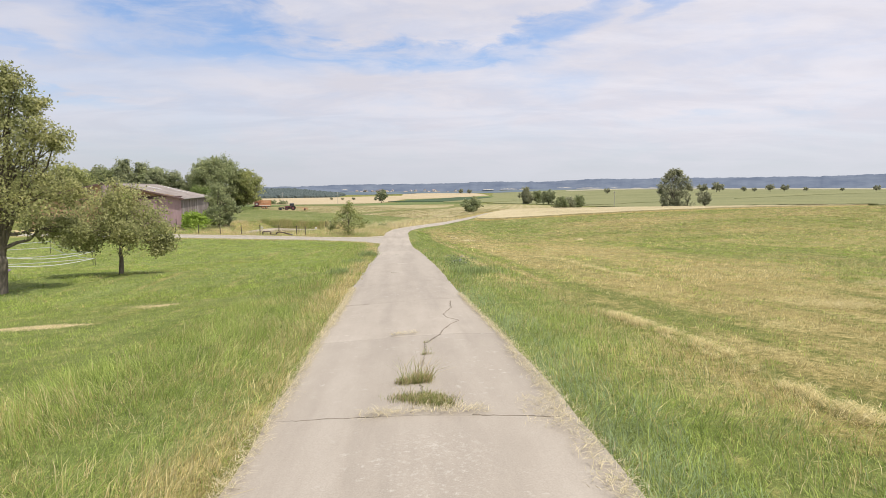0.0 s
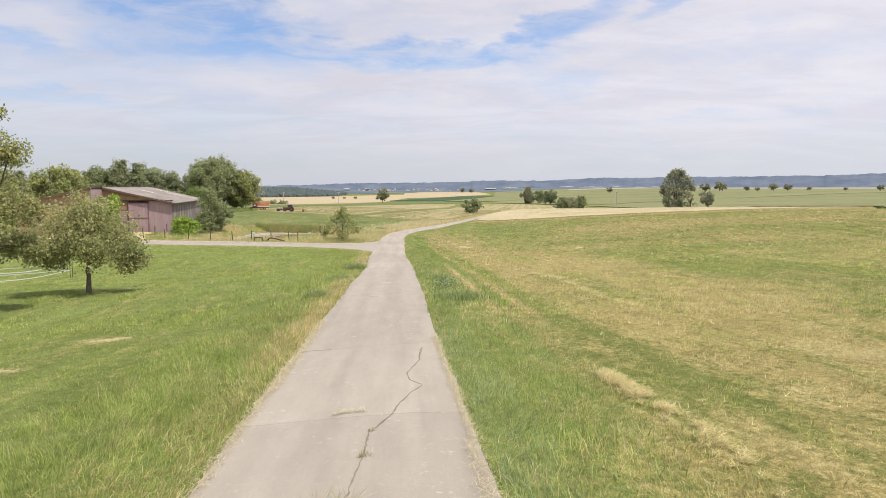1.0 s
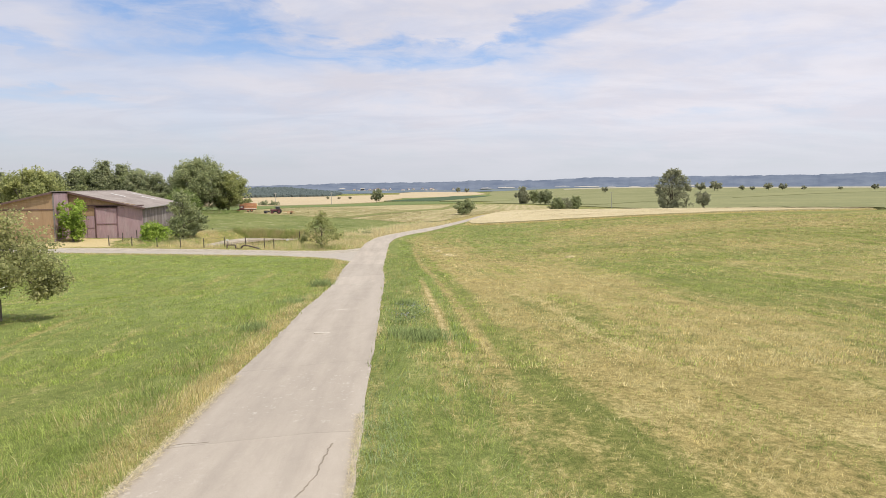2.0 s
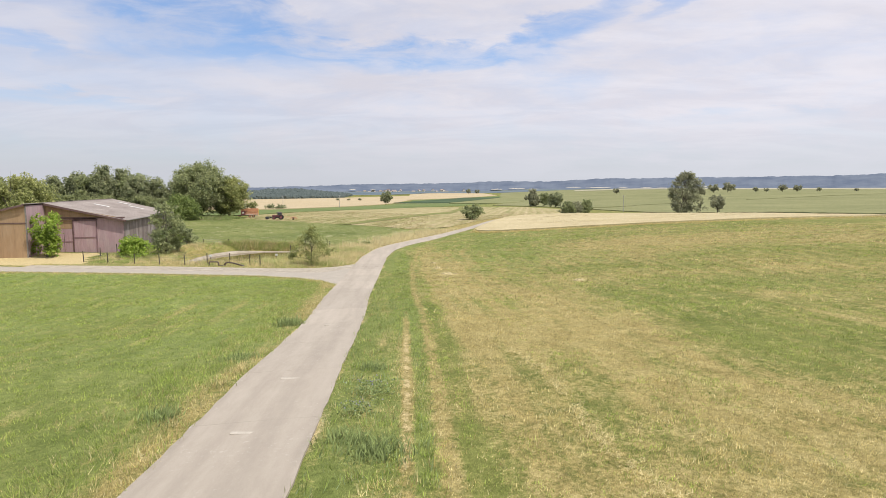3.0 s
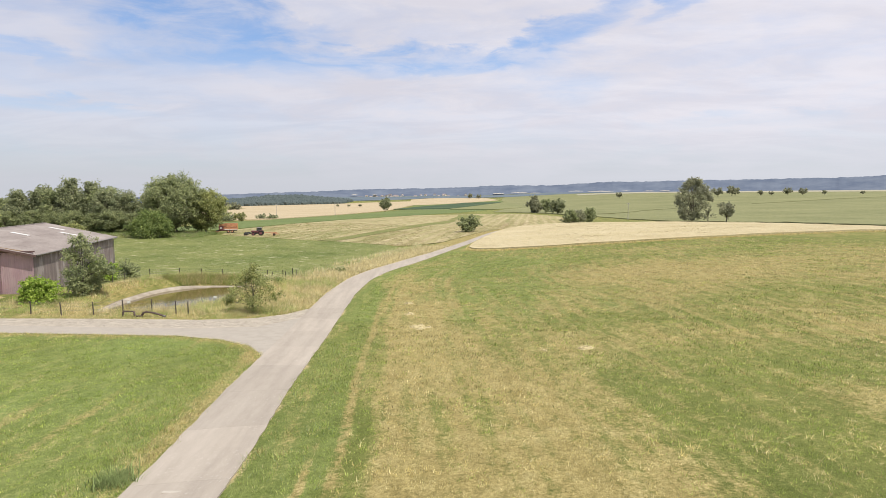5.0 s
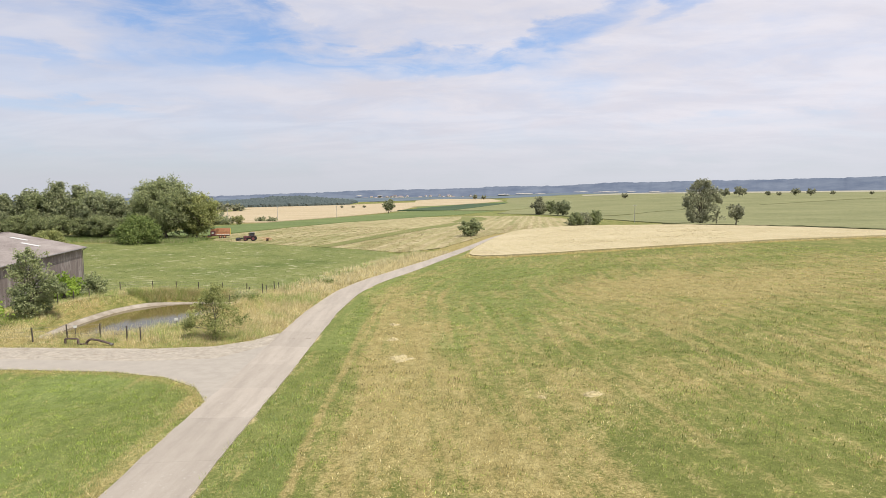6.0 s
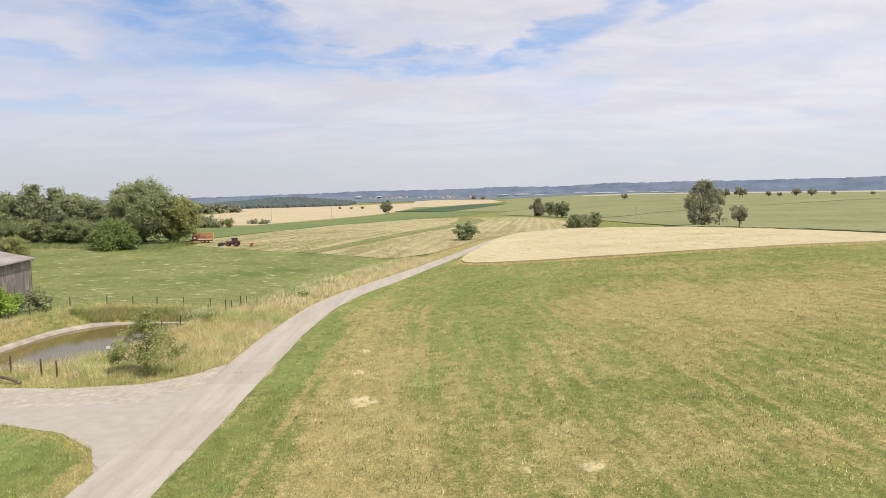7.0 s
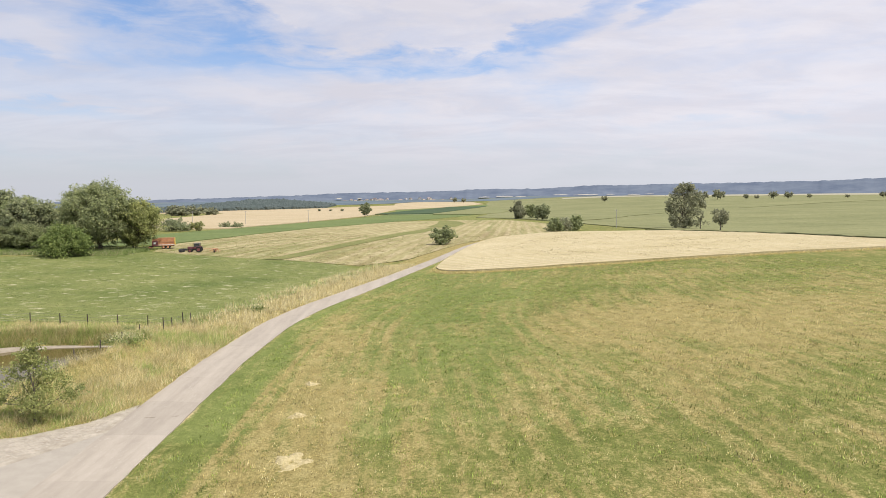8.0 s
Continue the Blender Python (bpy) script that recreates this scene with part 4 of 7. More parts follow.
patch("valley_grain_field", [(-640, 1245), (-396, 1240), (-190, 1287), (-89, 1287), (-84, 1395), (-97, 1415), (-120, 1900), (-230, 1800), (-300, 1690), (-430, 1560), (-640, 1330)], 0.4, WHEAT_FAR, 40.0,
      "pale strips of grain before the wooded hill", "wheat field", 0.4, "stuff")

# ---------------------------------------------------------------- trees and shrubs
def quick_mesh(name, co, size, material):
    """A mesh of many loose faces with size corners each, from an array of corners."""
    n = len(co)
    me = bpy.data.meshes.new(name)
    me.vertices.add(n)
    me.vertices.foreach_set("co", np.asarray(co, np.float32).ravel())
    me.loops.add(n)
    me.loops.foreach_set("vertex_index", np.arange(n, dtype=np.int32))
    me.polygons.add(n // size)
    me.polygons.foreach_set("loop_start", np.arange(0, n, size, dtype=np.int32))
    me.materials.append(material)
    me.update(calc_edges=True)
    return me


def leaf_mesh(name, centres, outward, size, material, rng):
    """Small folded leaves: each one a lozenge turned mostly outward and up."""
    n = len(centres)
    nrm = outward * 0.7 + rng.normal(size=(n, 3)) * 0.75 + np.array((0, 0, 0.35))
    nrm /= np.linalg.norm(nrm, axis=1)[:, None] + 1e-9
    a = np.cross(nrm, rng.normal(size=(n, 3)))
    a /= np.linalg.norm(a, axis=1)[:, None] + 1e-9
    b = np.cross(nrm, a)
    s = size * (0.6 + 0.8 * rng.rand(n))[:, None]
    a, b = a * s, b * s * 0.62
    co = np.stack([centres - a, centres - b * 0.9 + a * 0.15, centres + a, centres + b * 0.9 + a * 0.15], 1).reshape(-1, 3)
    return quick_mesh(name, co, 4, material)


def limb(bm, path, r0, r1, sides=7):
    """A tapered, slightly crooked limb along the points."""
    rings = []
    for i, p in enumerate(path):
        d = (path[min(i + 1, len(path) - 1)] - path[max(i - 1, 0)]).normalized()
        u = d.cross(Vector((0.3, 1, 0.1))).normalized()
        v = d.cross(u)
        r = r0 + (r1 - r0) * (i / (len(path) - 1)) ** 0.8
        rings.append([bm.verts.new(p + (u * math.cos(a) + v * math.sin(a)) * r * (1 + 0.12 * math.sin(3 * a + i))) for a in (2 * math.pi * k / sides for k in range(sides))])
    for a, b in zip(rings, rings[1:]):
        for k in range(sides):
            bm.faces.new((a[k], a[(k + 1) % sides], b[(k + 1) % sides], b[k]))
    bm.faces.new(rings[-1])


def crooked(a, b, rng, bend, steps=5):
    out = []
    for i in range(steps + 1):
        s = i / steps
        p = a.lerp(b, s)
        w = math.sin(math.pi * s) * bend
        out.append(p + Vector(rng.normal(size=3)) * w * 0.5)
    return out


def tree(name, x, y, h, w, leaf, leaf_size, count, label, category, seed, trunk_h=0.2, masses=9, clumps=26, shape="round", lean=(0, 0), trunk_r=None, group="", ragged=0.26, sink=0.05, core=True, lobes=()):
    """A tree: tapered trunk, limbs into each mass of foliage, and a crown of many small leaves in clumps with gaps between."""
    rng = np.random.RandomState(seed)
    z = ground_z(x, y) - sink
    root = new(name)
    root.matrix_world = Matrix.Translation((x, y, z))
    tagged(root, label, category, group)
    base, th = Vector((0, 0, 0)), h * trunk_h
    top = Vector((lean[0], lean[1], h * 0.72))
    fork = base.lerp(top, trunk_h / 0.72)
    r = trunk_r or 0.022 * h + 0.03
    # masses of foliage, spread unevenly over the crown
    ms = []
    crown0, crown1 = th * 0.9, h
    mid_z, half_z = (crown0 + crown1) / 2, (crown1 - crown0) / 2
    k_r = 0.5 / masses ** 0.36
    for i in range(masses):
        f = (i + 0.5) / masses
        ang = i * 2.399 + rng.rand() * 0.9
        up_ = 1 - 2 * f
        ring = math.sqrt(max(0.0, 1 - up_ * up_))
        out = 0.52 + 0.20 * rng.rand()
        rad = w * k_r * (0.65 + 0.7 * rng.rand())
        if shape == "tall":
            zz = crown0 + (crown1 - crown0) * (0.08 + 0.84 * (1 - f))
            ring = 0.55 + 0.45 * math.sin(math.pi * min(1.0, 0.18 + 0.8 * (1 - f)))
            out = 0.42 * rng.rand() + 0.25
        elif shape == "ovate":
            g = 1 - f
            zz = crown0 + (crown1 - crown0) * (0.05 + 0.9 * g)
            ring = max(math.sin(0.12 + math.pi * 0.92 * g ** 0.8), 0.6 * (1 - g))
            out = 0.30 + 0.42 * rng.rand()
        elif shape == "bush":
            zz = h * (0.16 + 0.56 * (1 - f) * (0.6 + 0.4 * rng.rand()))
            ring = math.sqrt(f) * 0.95
        elif shape == "umbrella":
            zz = mid_z + half_z * up_ * 0.62 - 0.12 * half_z * ring
            ring = 0.35 + 0.75 * ring
        else:
            zz = mid_z + half_z * up_ * 0.68
        rz = rad * (0.75 + 0.2 * rng.rand())
        zz = min(max(zz, rz * 0.6), h - rz * 0.8)
        off = 0.5 * w * ring * out * 1.25
        ms.append((Vector((math.cos(ang) * off + lean[0] * zz / h, math.sin(ang) * off + lean[1] * zz / h, zz)), rad, rz))
    if lobes:
        ms = [(Vector((a, b, c)), r_, r_ * 0.8) for a, b, c, r_ in lobes]
    inner = (Vector((lean[0] * 0.6, lean[1] * 0.6, mid_z)), w * 0.27, half_z * 0.55)
    if core:
        ms.append(inner)
    # trunk and limbs
    bm = bmesh.new()
    flare = [base + Vector((0, 0, -0.2)), base + Vector((0, 0, 0.25))] + crooked(base + Vector((0, 0, 0.5)), fork, rng, r * 0.5, 4)[1:]
    limb(bm, flare, r * 1.35, r * 0.85, 9)
    limb(bm, crooked(fork, Vector((lean[0], lean[1], h * 0.86)), rng, 0.04 * h, 5), r * 0.8, r * 0.12, 6)
    for c, rad, rz in ms:
        if core and c is inner[0]:
            continue
        s = 0.0 + 0.7 * rng.rand()
        start = fork.lerp(Vector((lean[0], lean[1], h * 0.8)), s * 0.6)
        limb(bm, crooked(start, c, rng, 0.03 * h, 4), r * 0.5, r * 0.08, 5)
        for _ in range(2):
            limb(bm, crooked(start.lerp(c, 0.6), c + Vector(rng.normal(size=3)) * rad * 0.6, rng, 0.02 * h, 3), r * 0.2, r * 0.05, 4)
    part("trunk", bm, BARK, root, "", True)
    # leaves: ragged sprays on the skin of each mass, a few within it, leaves along each spray
    each = max(6, count // (len(ms) * clumps))
    cs, outs = [], []
    for c, rad, rz in ms:
        d = rng.normal(size=(clumps, 3))
        d /= np.linalg.norm(d, axis=1)[:, None]
        rr = np.where(rng.rand(clumps) < 0.22, 0.2 + 0.4 * rng.rand(clumps), 0.62 + 0.46 * rng.rand(clumps) ** 0.8)[:, None]
        cc = np.array(c) + d * rr * np.array((rad, rad, rz))
        axis = d * 0.8 + rng.normal(size=(clumps, 3)) * 0.55 + np.array((0, 0, 0.12))
        axis /= np.linalg.norm(axis, axis=1)[:, None]
        far = rad * ragged * (1.6 + 1.8 * rng.rand(clumps))
        f = rng.rand(clumps, each)
        wide = (0.34 * (1.05 - 0.75 * f) * far[:, None])[..., None]
        p = cc[:, None] + axis[:, None] * ((f - 0.45) * far[:, None])[..., None] + rng.normal(size=(clumps, each, 3)) * wide * np.array((1, 1, 0.75))
        o = (p - np.array(c)) / rad + (p - cc[:, None]) / (far[:, None, None] * 0.6)
        p, o = p.reshape(-1, 3), o.reshape(-1, 3)
        cs.append(p)
        outs.append(o / (np.linalg.norm(o, axis=1)[:, None] + 1e-9))
    cs, outs = np.concatenate(cs), np.concatenate(outs)
    ok = cs[:, 2] > 0.05
    crown = new("crown", leaf_mesh("crown", cs[ok], outs[ok], leaf_size, leaf, rng))
    crown.parent = root
    return root


def copied_tree(ob, x, y, scale, turn, sink=0.05):
    m = pose(x, y, ground_z(x, y) - sink, 0, 0, turn)
    c = copy_thing(ob, m)
    c.scale = scale
    return c


# orchard trees by the lane
tree("apple_tree", -17.9, 34.1, 5.5, 6.2, LEAF_APPLE, 0.07, 20000, "low spreading apple tree with a slim grey trunk", "tree", 3, 0.27, 24, 44, "umbrella", (0.1, 0), 0.105, ragged=0.42, core=False,
     lobes=((0.1, 0, 4.65, 0.8), (-0.9, 0.2, 4.15, 0.9), (0.8, -0.2, 4.0, 0.9), (-1.7, 0, 3.4, 1.0), (1.6, 0.2, 3.3, 0.9), (0, -0.7, 3.4, 1.0), (0.1, 0.9, 3.3, 1.0), (-2.4, -0.3, 2.7, 0.9), (2.1, -0.2, 2.5, 0.8),
            (-2.9, 0.3, 2.0, 0.65), (2.55, 0.2, 1.95, 0.55), (-1.2, -0.9, 2.4, 0.9), (0.9, -0.9, 2.35, 0.9), (-0.9, 1.1, 2.3, 0.9), (1.0, 1.1, 2.3, 0.9), (2.4, -0.4, 1.6, 0.45), (-2.1, 0.6, 1.8, 0.6), (-1.5, -1.7, 2.6, 0.7), (1.3, -1.7, 2.6, 0.7)))
tree("pear_tree", -20.75, 28.6, 10.8, 6.8, LEAF_APPLE, 0.07, 28000, "tall old fruit tree with a thick leaning trunk", "tree", 8, 0.17, 17, 56, "round", (0.5, 0.2), 0.22, ragged=0.42, core=False,
     lobes=((0.3, 0, 10.1, 0.65), (1.2, 0.1, 9.9, 0.6), (0.5, 0.1, 9.2, 0.9), (1.9, 0.2, 8.9, 0.55), (1.0, 0.3, 8.3, 1.0), (2.1, -0.2, 7.7, 0.8), (2.9, 0.1, 7.2, 0.6), (1.7, -0.3, 6.9, 1.0), (-0.6, 0.4, 8.4, 1.2), (-1.8, 0, 7.2, 1.4), (0.2, -1, 6.8, 1.3), (1.2, 0.8, 5.8, 1.2), (2.4, 0, 5.2, 1.0), (3.2, 0.5, 4.7, 0.7),
            (2.2, -0.8, 4.0, 1.0), (0.8, -1.2, 4.8, 1.1), (-1.2, 1, 5.6, 1.5), (-2.6, -0.5, 5.3, 1.3), (-2.2, 0.8, 3.9, 1.0), (1.5, 1.2, 3.2, 0.7), (-0.5, -1.5, 3.8, 0.9), (2.9, 0.9, 3.1, 0.6)))
# round the barn
tree("barn_shrub", -43.4, 83.6, 5.0, 4.2, LEAF_FRESH, 0.11, 8000, "leafy light green shrub against the barn front", "shrub", 11, 0.03, 12, 20, "tall")
tree("elder_bush", -34.2, 85.0, 3.0, 4.0, LEAF_FRESH, 0.12, 5000, "bright yellow-green elder bush", "shrub", 12, 0.05, 8, 18, "bush")
tree("barn_tree", -31.8, 88.6, 6.6, 4.8, LEAF_OAK, 0.10, 11000, "dark green small tree beside the barn wall", "tree", 13, 0.12, 11, 34, "round", core=False,
     lobes=((-0.3, 0, 5.6, 0.9), (0.2, 0.4, 4.9, 1.2), (-0.9, -0.3, 4.2, 0.9), (1.0, 0.2, 3.8, 0.9), (0, -0.5, 3.2, 1.3), (-1.1, 0.3, 2.3, 1.0), (0.9, 0.6, 2.3, 1.1), (1.9, 0, 3.0, 0.8), (2.7, 0.3, 2.6, 0.6), (0.1, 0.8, 1.7, 1.1), (-0.2, -0.9, 1.6, 0.9), (-0.9, 0.2, 1.1, 0.9), (0.8, 0.3, 1.0, 0.9), (0, -0.6, 0.8, 0.9)))
tree("side_bush", -38.4, 103.5, 4.0, 3.8, LEAF_FRESH, 0.13, 4000, "bright green bush at the barn side wall", "shrub", 14, 0.05, 7, 18, "bush")
tree("barn_bush", -37.6, 107.8, 3.4, 3.8, LEAF_OAK, 0.12, 4500, "dark green bush at the end of the barn wall", "shrub", 16, 0.05, 8, 18, "bush")
tree("pond_sapling", -12.6, 82.6, 4.6, 5.0, LEAF_SAPLING, 0.07, 6500, "open thin-leaved young tree in rank grass", "tree", 15, 0.10, 12, 22, "round", (0, 0), 0.06, ragged=0.32, core=False,
     lobes=((0.1, 0, 4.2, 0.45), (-0.4, 0.2, 3.6, 0.6), (0.6, -0.2, 3.3, 0.6), (-1.1, 0.3, 2.9, 0.65), (1.3, 0, 2.5, 0.7), (0.1, 0.5, 2.6, 0.8), (-1.7, -0.4, 2.0, 0.7), (2.0, 0.3, 1.7, 0.6), (0.8, -0.7, 1.6, 0.8), (-0.7, 0.8, 1.5, 0.8), (-2.2, 0.2, 1.2, 0.5), (0.2, -0.3, 1.0, 0.7)))
# the belt of trees and the walnut west of the hay meadow
tree("walnut_tree", -72.2, 200.0, 17.4, 16.6, LEAF_OAK, 0.21, 48000, "large dark broad-crowned walnut tree", "tree", 21, 0.05, 44, 34, "round", (0.5, 0), 0.55, ragged=0.34)
tree("ash_tree", -64.4, 202.0, 13.8, 10.2, LEAF_ASH, 0.2, 19000, "lighter green tree leaning from the walnut", "tree", 22, 0.03, 24, 30, "round", (1.0, 0), 0.3, ragged=0.36)
tree("hazel_bush", -71.6, 184.5, 9.0, 11.4, LEAF_LIME, 0.19, 19000, "wide rounded light green hazel bush", "shrub", 23, 0.04, 24, 30, "bush", ragged=0.34)
BELT = [tree("belt_tree", -87.5, 204, 11.4, 9.0, LEAF_BELT, 0.24, 14000, "dark green tree in a dense field belt", "tree", 31, 0.04, 30, 26, "ovate", group="tree belt", ragged=0.36),
        tree("belt_tree", -95.0, 206, 14.0, 11.0, LEAF_OAK, 0.24, 16000, "dark green tree in a dense field belt", "tree", 32, 0.04, 32, 26, "round", group="tree belt", ragged=0.36),
        tree("belt_tree", -103.0, 203, 15.0, 10.5, LEAF_BELT, 0.24, 16000, "dark green tree in a dense field belt", "tree", 33, 0.04, 32, 26, "ovate", group="tree belt", ragged=0.36)]
for k, x, y, tall in ((0, -82.0, 206, 10.6), (1, -79.0, 203, 9.6), (0, -91.5, 201, 11.8), (2, -99.0, 207, 14.2), (1, -107.5, 204, 13.4), (0, -112.5, 205, 12.8), (2, -118.0, 203, 11.8), (1, -124.0, 206, 10.6), (0, -130.0, 203, 10.4), (2, -137.0, 205, 11.4), (1, -146.0, 202, 12.0), (0, -156.0, 204, 11.0), (2, -168.0, 201, 12.0)):
    s = tall / (11.4, 14.0, 15.0)[k]
    copied_tree(BELT[k], x, y, (s * random.uniform(0.95, 1.15), s * random.uniform(0.95, 1.15), s), random.uniform(0, 360))
# Last one is added to darken the shaded gap beneath the walnut.
for x, y, s in ((-77, 199, 0.42), (-83, 198, 0.45), (-88, 197, 0.5), (-94, 198, 0.46), (-99, 197, 0.5), (-105, 198, 0.48), (-111, 198, 0.5), (-118, 197, 0.48), (-68, 208, 0.45)):
    copied_tree(BELT[1], x, y, (s * 1.25, s * 1.25, s), random.uniform(0, 360))
LIME = tree("maple_tree", -79, 131, 12.4, 10.5, LEAF_ASH, 0.2, 18000, "light green maple behind the barn", "tree", 41, 0.08, 28, 28, "round", ragged=0.34)
copied_tree(LIME, -90, 127, (1.0, 1.0, 0.98), 130)
copied_tree(LIME, -101, 138, (1.1, 1.1, 1.05), 230)
copied_tree(LIME, -71, 150, (0.55, 0.55, 0.5), 40)
# by the lane and out in the fields
tree("lane_bush", 11.0, 245.0, 5.6, 7.6, LEAF_OAK, 0.24, 6500, "round dark green bush beside the lane", "shrub", 51, 0.08, 10, 22, "round")
tree("field_poplar", 135, 370, 23.6, 17.6, LEAF_WILLOW_HAZE, 0.30, 19000, "tall grey-green poplar behind the wheat", "tree", 52, 0.02, 46, 26, "ovate", trunk_r=0.5, ragged=0.42, core=False,
     lobes=((-1, 0, 21.4, 1.9), (2, 0, 21.8, 1.8), (4, 1, 20, 2.1), (-3, 0, 19.3, 2.1), (0.5, 0, 18.4, 2.8), (-5, 0, 16.4, 2.4), (6.5, 0, 17, 2.4), (2.5, 1, 15.5, 2.8), (8.6, 0, 14.4, 2.2), (-6.6, 0, 13, 2.2), (-2.5, -1, 13.4, 2.8), (5, 0, 12.4, 2.8),
            (9.6, 0, 12, 1.5), (-7, 0, 9.8, 1.9), (0, 1, 10, 3.0), (4.5, -1, 8.6, 2.6), (-4.5, 0, 8, 2.6), (-5.6, 0, 5.5, 2.1), (1, 0, 5.5, 2.8), (-2.5, 0, 3.4, 2.4), (3.2, 0, 3.2, 2.0), (-4.2, 0, 2, 1.7), (0.5, 0, 1.9, 2.0)))
tree("poplar_sucker", 144.5, 372, 9.8, 6.0, LEAF_WILLOW_HAZE, 0.3, 900, "thin open young poplar", "tree", 53, 0.1, 7, 12, "tall")
tree("field_tree", 145.2, 350, 11.4, 7.4, LEAF_WILLOW_HAZE, 0.32, 4200, "rounded field tree on a short trunk", "tree", 54, 0.22, 9, 20, "round")
for i, (x, y, h, w, lf, sh) in enumerate(((61.5, 331, 8.4, 7.6, LEAF_OAK, "bush"), (67.0, 337, 7.6, 8.0, LEAF_WILLOW_HAZE, "bush"), (73.5, 343, 9.4, 7.4, LEAF_OAK, "bush"))):
    tree("hedge_clump", x, y, h, w, lf, 0.32, 4500, "dense rounded clump of field shrubs", "shrub", 60 + i, 0.04, 9, 20, sh, group="field clump")
tree("round_tree", 89.5, 537, 12.6, 13.0, LEAF_BELT, 0.5, 5000, "dark round field tree", "tree", 64, 0.05, 11, 20, "round")
tree("silver_willow", 77.0, 584, 15.5, 14.5, LEAF_WILLOW_HAZE, 0.45, 8000, "pale silvery willow among field trees", "tree", 65, 0.03, 20, 16, "ovate")
tree("willow_neighbour", 87.0, 586, 13.6, 9.5, LEAF_OAK, 0.5, 4000, "green tree beside the silvery willow", "tree", 66, 0.05, 9, 18, "round")
tree("lone_tree", -75.7, 765, 16.5, 13.0, LEAF_BELT, 0.6, 4000, "lone dark field tree", "tree", 67, 0.15, 9, 18, "round")
tree("field_bush", -105.4, 322, 6.4, 13.0, LEAF_BELT, 0.35, 4500, "dark low thicket at a field edge", "shrub", 68, 0.04, 9, 18, "bush")
tree("reddish_bush", -96.0, 322, 4.6, 5.4, LEAF_APPLE, 0.3, 1500, "small brownish bush at a field edge", "shrub", 69, 0.1, 6, 12, "round")
SMALL = tree("hedge_bush", -104.2, 384, 3.4, 5.6, LEAF_BELT, 0.3, 1500, "small dark bush in the grain", "shrub", 70, 0.05, 6, 12, "bush")
copied_tree(SMALL, -98.2, 383.5, (1.05, 1, 0.95), 120)
# The grey leaves put haze into the colour of these far trees.
FAR = tree("ridge_tree", 429.9, 1654, 15.5, 14.5, LEAF_WILLOW_HAZE, 1.0, 1300, "far lone tree on the crest", "tree", 71, 0.2, 8, 12, "round", group="trees on the far crest")
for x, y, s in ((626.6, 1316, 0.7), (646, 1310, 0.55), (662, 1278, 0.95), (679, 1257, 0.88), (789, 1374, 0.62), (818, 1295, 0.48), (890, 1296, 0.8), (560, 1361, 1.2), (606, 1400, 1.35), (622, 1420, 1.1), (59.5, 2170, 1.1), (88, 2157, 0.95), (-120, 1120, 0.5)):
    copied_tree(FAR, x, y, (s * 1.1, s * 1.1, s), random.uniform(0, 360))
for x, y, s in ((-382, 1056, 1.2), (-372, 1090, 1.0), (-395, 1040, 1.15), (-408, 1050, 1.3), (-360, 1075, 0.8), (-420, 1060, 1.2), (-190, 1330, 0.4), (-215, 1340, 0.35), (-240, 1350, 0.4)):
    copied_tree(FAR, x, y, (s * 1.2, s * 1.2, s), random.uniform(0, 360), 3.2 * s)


def make_forest():
    """A wooded hill in the valley: many rounded crowns, joined."""
    rng = np.random.RandomState(77)
    bm0 = bmesh.new()
    bmesh.ops.create_icosphere(bm0, subdivisions=1, radius=1.0)
    base = np.array([v.co[:] for v in bm0.verts])
    tris = [tuple(v.index for v in f.verts) for f in bm0.faces]
    bm0.free()
    verts, faces = [], []
    for i in range(40):
        for j in range(38):
            s, t = (i + rng.rand()) / 40, (j + rng.rand()) / 38
            # narrower towards its eastern tip
            x = -575 + 275 * s
            y = 1330 + 370 * s + 400 * t * (1 - 0.5 * s)
            r = 6.0 + 3.5 * rng.rand()
            c = np.array((x, y, ground_z(x, y) + r * 0.3 + 2.0 * rng.rand() - 2.5 * s * s))
            k = len(verts)
            verts += list(c + base * np.array((r * 1.15, r * 1.15, r * 0.85)) * (0.85 + 0.4 * rng.rand(len(base), 1)))
            faces += [tuple(a + k for a in t_) for t_ in tris]
    # Blue-grey haze is painted into the canopy colour.
    me = mesh_of("forest", verts, faces, surface("forest_canopy_haze", ((0.3, (0.07, 0.092, 0.088)), (0.7, (0.105, 0.128, 0.122))), 0.06, 0.95, fine=0.4, fine_scale=0.4), True)
    tagged(new("forest", me), "distant dark wooded hill in the valley", "forest", kind="stuff")


make_forest()

# ---------------------------------------------------------------- the barn
PLUM = make_boards("plum_boards", ((0.3, (0.38, 0.255, 0.28)), (0.7, (0.47, 0.33, 0.355))), wear=(0.47, 0.385, 0.39), wear_amount=0.35)
TAN = make_boards("brown_sheet", ((0.3, (0.325, 0.215, 0.125)), (0.7, (0.41, 0.28, 0.17))), wear=(0.42, 0.32, 0.22), wear_amount=0.25)
GREY = make_boards("grey_boards", ((0.3, (0.15, 0.12, 0.115)), (0.7, (0.27, 0.22, 0.21))), wear=(0.40, 0.36, 0.345), wear_amount=0.65)
BATTEN = surface("mauve_batten", ((0.3, (0.20, 0.125, 0.14)), (0.7, (0.28, 0.18, 0.20))), 3.0, 0.8)
TRIM = surface("dark_trim", ((0.3, (0.12, 0.075, 0.07)), (0.7, (0.17, 0.11, 0.10))), 3.0, 0.8)
ROOF = surface("fibre_cement", ((0.3, (0.235, 0.20, 0.185)), (0.7, (0.36, 0.32, 0.295))), 0.5, 0.9, stretch=(1, 0.4, 1), fine=0.35, fine_scale=9, relief=0.01)
